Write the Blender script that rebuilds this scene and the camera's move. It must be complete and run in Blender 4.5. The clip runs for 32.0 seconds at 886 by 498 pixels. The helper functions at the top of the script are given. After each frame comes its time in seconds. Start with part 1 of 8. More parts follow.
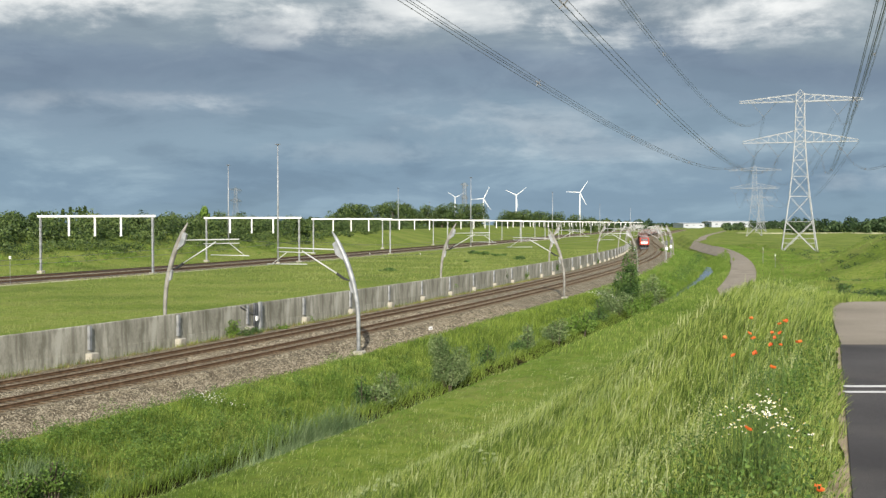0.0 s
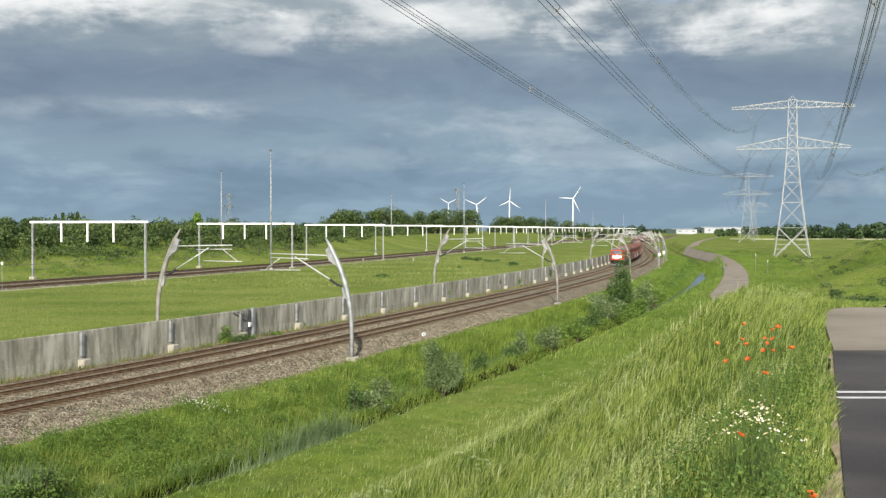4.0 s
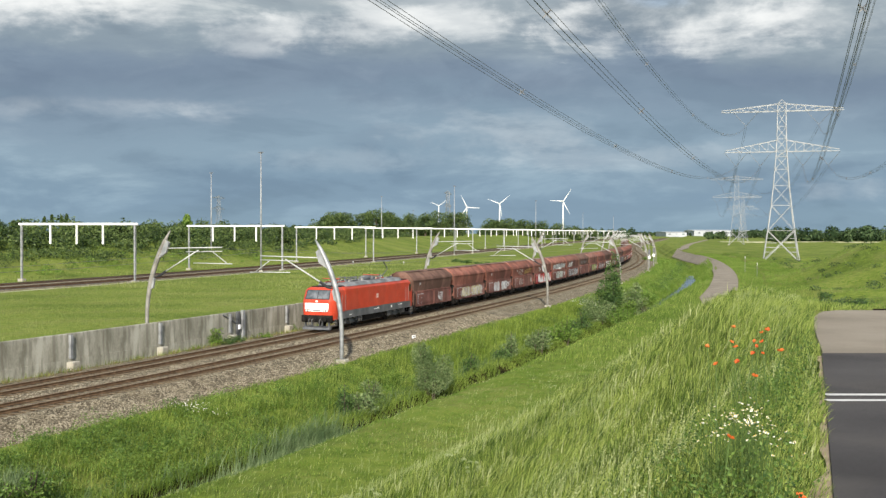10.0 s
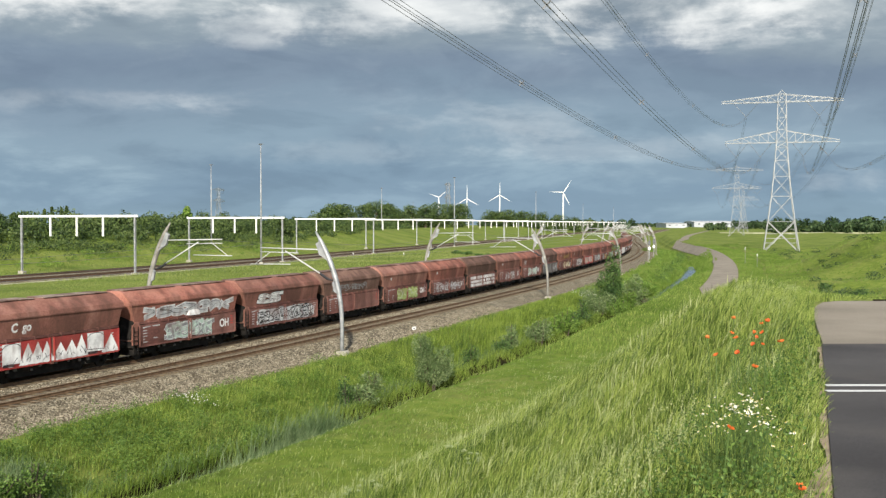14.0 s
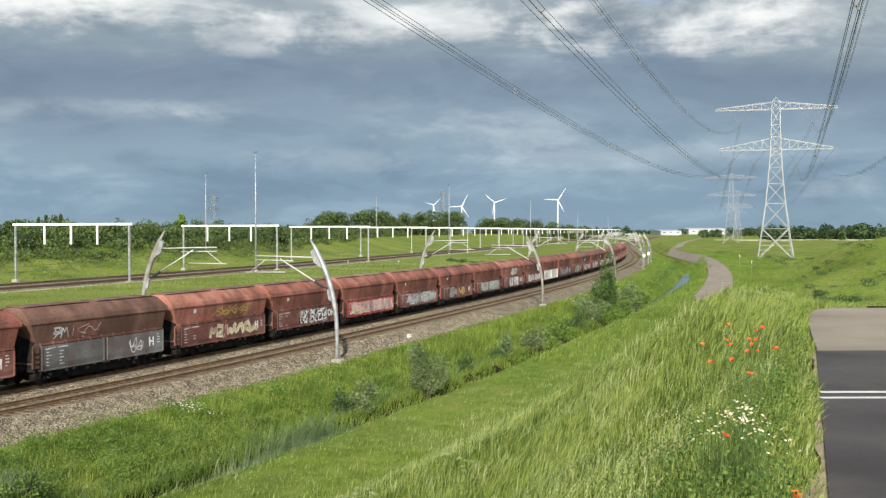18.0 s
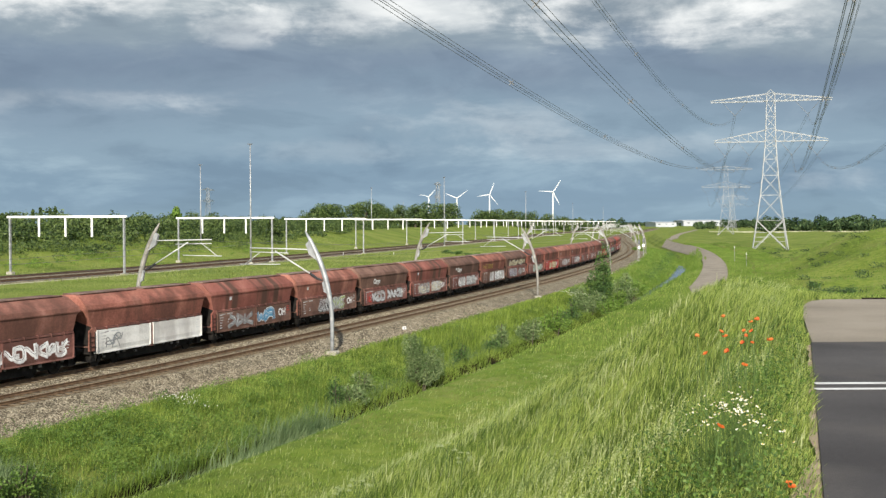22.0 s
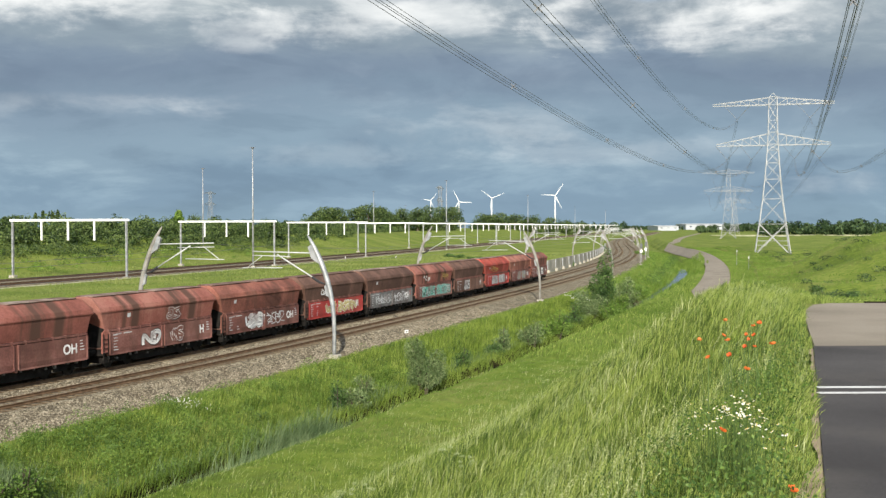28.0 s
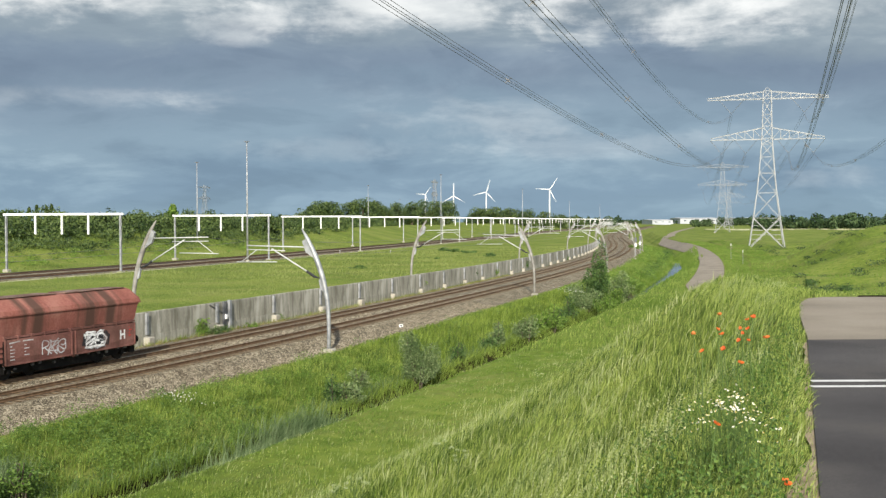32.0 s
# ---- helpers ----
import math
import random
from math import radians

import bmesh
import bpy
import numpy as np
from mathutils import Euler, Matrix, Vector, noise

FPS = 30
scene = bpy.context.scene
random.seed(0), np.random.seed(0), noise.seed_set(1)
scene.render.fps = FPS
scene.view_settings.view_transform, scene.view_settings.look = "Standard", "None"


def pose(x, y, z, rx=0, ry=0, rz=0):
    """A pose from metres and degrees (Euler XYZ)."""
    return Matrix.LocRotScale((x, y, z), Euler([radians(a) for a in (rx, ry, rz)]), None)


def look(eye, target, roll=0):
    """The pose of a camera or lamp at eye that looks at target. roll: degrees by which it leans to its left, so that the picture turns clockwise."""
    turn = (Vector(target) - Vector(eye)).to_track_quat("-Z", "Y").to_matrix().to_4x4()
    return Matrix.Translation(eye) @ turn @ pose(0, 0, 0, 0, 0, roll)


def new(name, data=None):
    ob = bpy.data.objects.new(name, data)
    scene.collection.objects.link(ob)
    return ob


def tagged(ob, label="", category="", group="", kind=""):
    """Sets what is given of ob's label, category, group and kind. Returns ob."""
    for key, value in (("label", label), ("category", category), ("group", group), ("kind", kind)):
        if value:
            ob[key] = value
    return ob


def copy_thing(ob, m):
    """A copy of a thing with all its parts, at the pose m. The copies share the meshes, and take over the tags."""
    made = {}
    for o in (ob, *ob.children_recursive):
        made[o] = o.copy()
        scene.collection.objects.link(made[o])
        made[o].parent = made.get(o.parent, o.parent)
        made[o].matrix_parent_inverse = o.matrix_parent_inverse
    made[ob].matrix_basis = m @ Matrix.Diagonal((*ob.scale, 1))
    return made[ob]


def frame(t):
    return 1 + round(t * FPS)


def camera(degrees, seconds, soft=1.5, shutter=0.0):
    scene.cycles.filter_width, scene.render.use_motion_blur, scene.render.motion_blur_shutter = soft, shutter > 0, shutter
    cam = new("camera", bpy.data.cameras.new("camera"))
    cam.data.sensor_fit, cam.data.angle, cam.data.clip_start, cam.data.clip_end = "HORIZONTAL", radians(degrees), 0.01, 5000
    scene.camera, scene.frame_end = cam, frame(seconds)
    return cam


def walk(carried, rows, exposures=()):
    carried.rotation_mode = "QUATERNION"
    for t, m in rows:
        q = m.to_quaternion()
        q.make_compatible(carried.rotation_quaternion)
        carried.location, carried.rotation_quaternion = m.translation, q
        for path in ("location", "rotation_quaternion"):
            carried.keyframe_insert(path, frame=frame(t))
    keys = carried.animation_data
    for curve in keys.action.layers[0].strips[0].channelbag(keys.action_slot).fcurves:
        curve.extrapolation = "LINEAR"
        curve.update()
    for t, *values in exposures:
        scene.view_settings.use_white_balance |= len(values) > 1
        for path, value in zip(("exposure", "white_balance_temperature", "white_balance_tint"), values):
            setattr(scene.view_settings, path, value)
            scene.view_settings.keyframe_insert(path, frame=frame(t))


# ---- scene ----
F_EYE = (0.0, 0.0, 8.1)
cam = camera(44.42, 32.0, soft=1.4)
# seconds, tilt, lean, turn in degrees: the camera stands on the dike and sways a little in the wind
SWAY = [
    (0, 88.646, -0.000, 0.000),
    (0.5, 88.728, -0.008, -0.050),
    (1, 88.737, 0.041, -0.056),
    (1.5, 88.761, 0.037, -0.052),
    (2, 88.794, 0.071, -0.081),
    (2.5, 88.831, 0.069, -0.115),
    (3, 88.851, 0.100, -0.187),
    (3.5, 88.917, 0.061, -0.283),
    (5.5, 89.006, -0.093, -0.645),
    (6, 89.046, -0.146, -0.810),
    (6.5, 89.033, -0.171, -0.915),
    (7, 89.132, -0.134, -0.986),
    (7.5, 89.141, -0.088, -1.066),
    (8, 89.185, 0.026, -1.041),
    (8.5, 89.157, 0.080, -0.995),
    (9, 89.132, 0.084, -0.972),
    (9.5, 89.090, 0.055, -0.948),
    (10, 89.091, 0.093, -0.876),
    (10.5, 88.995, 0.085, -0.799),
    (11, 88.872, 0.070, -0.701),
    (11.5, 88.779, -0.068, -0.642),
    (12, 88.710, -0.054, -0.623),
    (12.5, 88.688, -0.073, -0.619),
    (13, 88.705, -0.043, -0.705),
    (13.5, 88.661, 0.018, -0.808),
    (14, 88.643, -0.009, -0.870),
    (14.5, 88.676, -0.025, -0.963),
    (16.5, 88.938, -0.179, -0.865),
    (17, 88.982, -0.185, -1.118),
    (17.5, 89.010, -0.181, -1.202),
    (18, 89.045, -0.101, -1.144),
    (18.5, 88.998, -0.018, -1.190),
    (19, 88.942, 0.090, -1.201),
    (19.5, 88.897, 0.087, -1.313),
    (20, 88.831, 0.099, -1.360),
    (20.5, 88.767, 0.010, -1.412),
    (21, 88.704, -0.030, -1.403),
    (21.5, 88.654, -0.031, -1.446),
    (22, 88.622, -0.161, -1.398),
    (22.5, 88.527, -0.180, -1.300),
    (23, 88.538, -0.243, -1.279),
    (23.5, 88.555, -0.261, -1.232),
    (24, 88.512, -0.305, -1.276),
    (24.5, 88.540, -0.364, -1.255),
    (25, 88.562, -0.320, -1.256),
    (25.5, 88.624, -0.279, -1.329),
    (27.5, 88.804, -0.182, -1.270),
    (28, 88.813, -0.136, -1.284),
    (28.5, 88.896, -0.099, -1.371),
    (29, 88.967, -0.053, -1.376),
    (29.5, 88.934, -0.044, -1.430),
    (30, 88.858, -0.138, -1.459),
    (30.5, 88.785, -0.063, -1.457),
    (31, 88.722, -0.131, -1.408),
    (31.5, 88.630, -0.121, -1.483),
    (32, 88.498, -0.143, -1.571),
]
walk(cam, [(t, pose(*F_EYE, rx, 0, rz) @ pose(0, 0, 0, 0, 0, roll)) for t, rx, roll, rz in SWAY],
     exposures=[(0.0, 0.49), (9.0, 0.50), (14.0, 0.54), (20.0, 0.57), (32.0, 0.57)])


# ---------------------------------------------------------------- light
SUN_DIR = Vector((0.04, 0.87, -0.48)).normalized()      # the way the sunlight goes
sun_data = bpy.data.lights.new("sun", "SUN")
sun_data.energy, sun_data.angle, sun_data.color = 4.7, radians(0.6), (1.0, 0.93, 0.82)
sun = new("sun", sun_data)
sun.matrix_world = look((0, -60, 90), Vector((0, -60, 90)) + SUN_DIR)


def build_world():
    w = bpy.data.worlds.new("sky")
    scene.world = w
    w.use_nodes = True
    nt = w.node_tree
    nt.nodes.clear()
    N = nt.nodes.new
    L = nt.links.new
    out = N("ShaderNodeOutputWorld")
    bg = N("ShaderNodeBackground")
    L(bg.outputs[0], out.inputs[0])
    sky = N("ShaderNodeTexSky")
    sky.sky_type, sky.sun_disc = "NISHITA", False
    sky.sun_elevation = math.asin(-SUN_DIR.z)
    sky.sun_rotation = math.atan2(-SUN_DIR.x, -SUN_DIR.y)
    clear = N("ShaderNodeMix")
    clear.data_type, clear.blend_type = "RGBA", "MULTIPLY"
    clear.inputs[0].default_value = 1.0
    L(sky.outputs[0], clear.inputs[6])
    clear.inputs[7].default_value = (0.13, 0.13, 0.13, 1)
    co = N("ShaderNodeTexCoord")
    sep = N("ShaderNodeSeparateXYZ")
    L(co.outputs["Generated"], sep.inputs[0])

    def math_node(op, a, b=None, clamp=False):
        m = N("ShaderNodeMath")
        m.operation, m.use_clamp = op, clamp
        for i, v in enumerate((a, b)):
            if v is None:
                continue
            if isinstance(v, (int, float)):
                m.inputs[i].default_value = v
            else:
                L(v, m.inputs[i])
        return m.outputs[0]

    def ramp(v, stops, mode="EASE"):
        r = N("ShaderNodeValToRGB")
        r.color_ramp.interpolation = mode
        el = r.color_ramp.elements
        while len(el) > 1:
            el.remove(el[-1])
        el[0].position, el[0].color = stops[0][0], (*stops[0][1], 1)
        for p, c in stops[1:]:
            e = el.new(p)
            e.color = (*c, 1)
        L(v, r.inputs[0])
        return r.outputs[0]

    def noise_tex(scale, detail, rough, stretch, shift=0.0, warp=0.0):
        mp = N("ShaderNodeMapping")
        mp.inputs["Scale"].default_value = (1, 1, stretch)
        mp.inputs["Location"].default_value = (shift, shift * 0.7, shift * 1.3)
        L(co.outputs["Generated"], mp.inputs[0])
        n = N("ShaderNodeTexNoise")
        n.inputs["Scale"].default_value = scale
        n.inputs["Detail"].default_value = detail
        n.inputs["Roughness"].default_value = rough
        n.inputs["Distortion"].default_value = warp
        L(mp.outputs[0], n.inputs["Vector"])
        return n.outputs["Fac"]

    def mix(f, a, b, blend="MIX"):
        m = N("ShaderNodeMix")
        m.data_type, m.blend_type = "RGBA", blend
        for i, v in ((0, f), (6, a), (7, b)):
            if isinstance(v, (int, float)):
                m.inputs[i].default_value = v
            elif isinstance(v, tuple):
                m.inputs[i].default_value = (*v, 1)
            else:
                L(v, m.inputs[i])
        return m.outputs[2]

    z = sep.outputs["Z"]
    big = noise_tex(2.6, 3.0, 0.5, 3.2, 3.1, 0.3)
    mid = noise_tex(7.0, 8.0, 0.60, 3.6, 1.7, 0.3)
    fine = noise_tex(11.0, 9.0, 0.60, 1.9, 5.2, 0.25)
    # height in the sky, ruffled by the clouds' own edges
    zz = math_node("ADD", z, math_node("MULTIPLY", math_node("SUBTRACT", mid, 0.5), 0.075))
    zz = math_node("ADD", zz, math_node("MULTIPLY", math_node("SUBTRACT", big, 0.5), 0.12))
    base = ramp(zz, [(0, (0.176, 0.255, 0.318)), (0.035, (0.166, 0.242, 0.314)), (0.07, (0.194, 0.27, 0.336)), (0.105, (0.174, 0.237, 0.302)), (0.135, (0.157, 0.208, 0.271)), (0.165, (0.192, 0.242, 0.286)), (0.2, (0.245, 0.292, 0.325)), (0.25, (0.335, 0.370, 0.384)), (0.5, (0.408, 0.428, 0.439)), (1, (0.428, 0.449, 0.469))])
    streak = ramp(mid, [(0.34, (0.84, 0.85, 0.87)), (0.50, (1.0, 1.0, 1.0)), (0.66, (1.26, 1.22, 1.17))])
    cloud = mix(1.0, base, streak, "MULTIPLY")
    # sunlit billows high up
    tops = math_node("MULTIPLY", ramp(zz, [(0.150, (0, 0, 0)), (0.215, (1, 1, 1)), (0.34, (0, 0, 0))]),
                     ramp(fine, [(0.48, (0, 0, 0)), (0.66, (1, 1, 1))]))
    cloud = mix(math_node("MULTIPLY", tops, 0.22), cloud, (0.58, 0.605, 0.62))
    # single cloud masses: bearing and height over depth, their half sizes, whiteness
    u, v = math_node("DIVIDE", sep.outputs["X"], sep.outputs["Y"]), math_node("DIVIDE", z, sep.outputs["Y"])
    puff = math_node("MULTIPLY", math_node("SUBTRACT", fine, 0.5), 5.4)
    ragged = math_node("MULTIPLY", math_node("SUBTRACT", mid, 0.5), 4.5)
    WHITE, DARK, BLUE = (0.70, 0.71, 0.70), (0.108, 0.150, 0.212), (0.20, 0.40, 0.66)
    for u0, v0, ru, rv, k, tone in ((-0.35, 0.202, 0.090, 0.032, 0.80, WHITE), (-0.245, 0.206, 0.090, 0.024, 0.70, WHITE), (-0.16, 0.182, 0.060, 0.020, 0.34, WHITE), (-0.07, 0.186, 0.070, 0.024, 0.58, WHITE), (-0.40, 0.190, 0.06, 0.020, 0.50, WHITE),
                              (0.05, 0.192, 0.07, 0.016, 0.50, WHITE), (0.225, 0.194, 0.13, 0.032, 0.85, WHITE), (0.36, 0.196, 0.07, 0.016, 0.40, WHITE), (0.14, 0.196, 0.07, 0.022, 0.70, WHITE), (0.395, 0.040, 0.06, 0.012, 0.16, WHITE), (-0.30, 0.112, 0.10, 0.012, 0.16, WHITE),
                              (-0.17, 0.110, 0.06, 0.014, 0.20, WHITE), (0.08, 0.092, 0.10, 0.020, 0.22, WHITE), (0.18, 0.072, 0.13, 0.014, 0.14, WHITE), (-0.06, 0.066, 0.12, 0.012, 0.10, WHITE),
                              (-0.02, 0.138, 0.12, 0.022, 0.46, DARK), (-0.28, 0.142, 0.15, 0.020, 0.40, DARK), (0.14, 0.128, 0.10, 0.018, 0.36, DARK), (0.34, 0.140, 0.12, 0.024, 0.42, DARK), (-0.04, 0.085, 0.06, 0.014, 0.26, DARK),
                              (0.215, 0.212, 0.040, 0.010, 0.55, BLUE)):
        a2 = math_node("POWER", math_node("ABSOLUTE", math_node("DIVIDE", math_node("SUBTRACT", u, u0), ru)), 2.0)
        b2 = math_node("POWER", math_node("ABSOLUTE", math_node("DIVIDE", math_node("SUBTRACT", v, v0), rv)), 2.0)
        mass = math_node("ADD", math_node("SUBTRACT", 0.65, math_node("ADD", a2, b2)), math_node("ADD", puff, ragged))
        ahead = math_node("GREATER_THAN", sep.outputs["Y"], 0.3)
        mass = math_node("MULTIPLY", ramp(math_node("MULTIPLY", math_node("ADD", mass, 0.7), 0.46), [(0.0, (0, 0, 0)), (1.0, (1, 1, 1))]), math_node("MULTIPLY", ahead, k))
        cloud = mix(mass, cloud, tone)
    cloud_cover = ramp(math_node("ADD", big, math_node("MULTIPLY", sep.outputs["Y"], 0.45)),
                       [(0.42, (0, 0, 0)), (0.62, (1, 1, 1))])
    col = mix(cloud_cover, clear.outputs[2], cloud)
    L(col, bg.inputs[0])
    bg.inputs[1].default_value = 1.0


build_world()


# ---------------------------------------------------------------- tools
class Geo:
    """Vertices and faces of one mesh."""

    def __init__(self):
        self.v, self.f = [], []

    def add(self, verts, faces):
        n = len(self.v)
        self.v += [tuple(p) for p in verts]
        self.f += [tuple(n + i for i in q) for q in faces]
        return self

    def box(self, x0, x1, y0, y1, z0, z1, m=None, c=0.0):
        if c <= 0:
            vs = [(x, y, z) for z in (z0, z1) for y in (y0, y1) for x in (x0, x1)]
            fs = [(0, 2, 3, 1), (4, 5, 7, 6), (0, 1, 5, 4), (2, 6, 7, 3), (0, 4, 6, 2), (1, 3, 7, 5)]
        else:
            bm = bmesh.new()
            bmesh.ops.create_cube(bm, size=1.0)
            for q in bm.verts:
                q.co = Vector(((x0 + x1) / 2 + q.co.x * (x1 - x0), (y0 + y1) / 2 + q.co.y * (y1 - y0), (z0 + z1) / 2 + q.co.z * (z1 - z0)))
            bmesh.ops.bevel(bm, geom=bm.edges[:], offset=c, segments=1, affect="EDGES")
            bm.verts.index_update()
            vs = [tuple(q.co) for q in bm.verts]
            fs = [tuple(q.index for q in f.verts) for f in bm.faces]
            bm.free()
        if m is not None:
            vs = [tuple(m @ Vector(p)) for p in vs]
        return self.add(vs, fs)

    def tube(self, pts, r, n=6, caps=True):
        pts = [Vector(p) for p in pts]
        rs = r if isinstance(r, (list, tuple)) else [r] * len(pts)
        vs, fs = [], []
        side = None
        for i, p in enumerate(pts):
            d = (pts[min(i + 1, len(pts) - 1)] - pts[max(i - 1, 0)]).normalized()
            if side is None:
                side = d.orthogonal().normalized()
            side = (side - d * side.dot(d)).normalized()
            up = d.cross(side)
            for k in range(n):
                a = 2 * math.pi * (k + 0.5) / n
                vs.append(p + (side * math.cos(a) + up * math.sin(a)) * rs[i])
        for i in range(len(pts) - 1):
            for k in range(n):
                a, b = i * n + k, i * n + (k + 1) % n
                fs.append((a, b, b + n, a + n))
        if caps:
            fs.append(tuple(reversed(range(n))))
            fs.append(tuple(range((len(pts) - 1) * n, len(pts) * n)))
        return self.add(vs, fs)

    def beam(self, a, b, w, h=None, up=(0, 0, 1)):
        a, b = Vector(a), Vector(b)
        d = (b - a).normalized()
        u = Vector(up)
        if abs(d.dot(u)) > 0.95:
            u = Vector((0, 1, 0))
        s = d.cross(u).normalized()
        u = s.cross(d)
        h = h or w
        vs = [p + s * i * w / 2 + u * j * h / 2 for p in (a, b) for i, j in ((-1, -1), (1, -1), (1, 1), (-1, 1))]
        return self.add(vs, [(3, 2, 1, 0), (4, 5, 6, 7), (0, 1, 5, 4), (1, 2, 6, 5), (2, 3, 7, 6), (3, 0, 4, 7)])

    def extrude(self, profile, x0, x1, shear=None):
        """A (y, z) profile drawn along x. shear(z): how far the two ends are cut back at a height."""
        n = len(profile)
        s = shear or (lambda z: (0.0, 0.0))
        vs = [(x0 + s(z)[0], y, z) for y, z in profile] + [(x1 - s(z)[1], y, z) for y, z in profile]
        fs = [(i, (i + 1) % n, n + (i + 1) % n, n + i) for i in range(n)]
        fs += [tuple(reversed(range(n))), tuple(range(n, 2 * n))]
        return self.add(vs, fs)

    def prism(self, poly, y0, y1):
        """An (x, z) outline drawn from y0 to y1."""
        n = len(poly)
        vs = [(x, y0, z) for x, z in poly] + [(x, y1, z) for x, z in poly]
        fs = [(i, n + i, n + (i + 1) % n, (i + 1) % n) for i in range(n)]
        fs += [tuple(range(n)), tuple(reversed(range(n, 2 * n)))]
        return self.add(vs, fs)

    def mesh(self, name, material, smooth=False):
        me = bpy.data.meshes.new(name)
        me.from_pydata(self.v, [], self.f)
        for m in material if isinstance(material, (list, tuple)) else [material]:
            me.materials.append(m)
        if smooth:
            me.polygons.foreach_set("use_smooth", [True] * len(me.polygons))
        bm = bmesh.new()
        bm.from_mesh(me)
        bmesh.ops.recalc_face_normals(bm, faces=bm.faces)
        bm.to_mesh(me)
        bm.free()
        return me


def part(name, geo, material, parent, label="", smooth=False, kind=""):
    me = geo if isinstance(geo, bpy.types.Mesh) else geo.mesh(name, material, smooth)
    ob = new(name, me)
    ob.parent = parent
    return tagged(ob, label=label, kind=kind)


def thing(name, label, category, group="", m=None, kind=""):
    ob = new(name)
    ob.empty_display_size = 0.3
    if m is not None:
        ob.matrix_world = m
    return tagged(ob, label, category, group, kind)


def big_mesh(name, verts, faces, material, smooth=False):
    """A mesh from number arrays: all faces with the same count of corners."""
    verts = np.asarray(verts, np.float32)
    faces = np.asarray(faces, np.int32)
    me = bpy.data.meshes.new(name)
    k = faces.shape[1]
    me.vertices.add(len(verts))
    me.vertices.foreach_set("co", verts.ravel())
    me.loops.add(faces.size)
    me.loops.foreach_set("vertex_index", faces.ravel())
    me.polygons.add(len(faces))
    me.polygons.foreach_set("loop_start", np.arange(0, faces.size, k, dtype=np.int32))
    me.polygons.foreach_set("loop_total", np.full(len(faces), k, np.int32))
    if smooth:
        me.polygons.foreach_set("use_smooth", np.ones(len(faces), bool))
    me.update(calc_edges=True)
    for m in material if isinstance(material, (list, tuple)) else [material]:
        me.materials.append(m)
    return me


# ---------------------------------------------------------------- the line of the railway
BEND_Y = [-900, 40, 60, 80, 110, 150, 200, 260, 330, 420, 560, 800, 5200]
BEND_K = [0.4602, 0.4602, 0.4172, 0.3767, 0.3654, 0.334, 0.2943, 0.2512, 0.2004, 0.165, 0.19, 0.25, 0.25]
TAB_Y = np.arange(-900.0, 5200.0, 0.5)
TAB_K = np.interp(TAB_Y, BEND_Y, BEND_K)
TAB_X = np.concatenate([[0.0], np.cumsum((TAB_K[1:] + TAB_K[:-1]) / 2 * 0.5)])
TAB_X += -35.549 - np.interp(20.0, TAB_Y, TAB_X)


def line_x(y):
    """Where the middle of the double track lies at a depth y."""
    return np.interp(y, TAB_Y, TAB_X)


def line_slope(y):
    return np.interp(y, TAB_Y, TAB_K)


def beside(y, d):
    """The place d metres to the right of the middle line at depth y."""
    k = line_slope(y)
    n = np.hypot(1, k)
    return line_x(y) + d / n, y - d * k / n


def offset_of(x, y):
    """How far (x, y) lies to the right of the middle line."""
    x, y = np.asarray(x, float), np.asarray(y, float)
    q = y
    for _ in range(3):
        k = line_slope(q)
        d = (x - line_x(q)) / np.hypot(1, k)
        dx, dy = x - line_x(q), y - q
        q = q + (dx * k + dy) / (1 + k * k)
    k = line_slope(q)
    return ((x - line_x(q)) - (y - q) * k) / np.hypot(1, k), q


def smooth01(a, b, v):
    t = np.clip((v - a) / (b - a), 0, 1)
    return t * t * (3 - 2 * t)


def swing(q):
    """How far the sidings have drawn nearer to the double track at depth q."""
    return np.interp(q, [270, 347, 413, 480, 560], [0.0, 3.0, 8.0, 14.0, 20.0])


TRAIN_D, NEAR_D, FAR_D = -2.25, 2.05, (-74.3, -82.4)


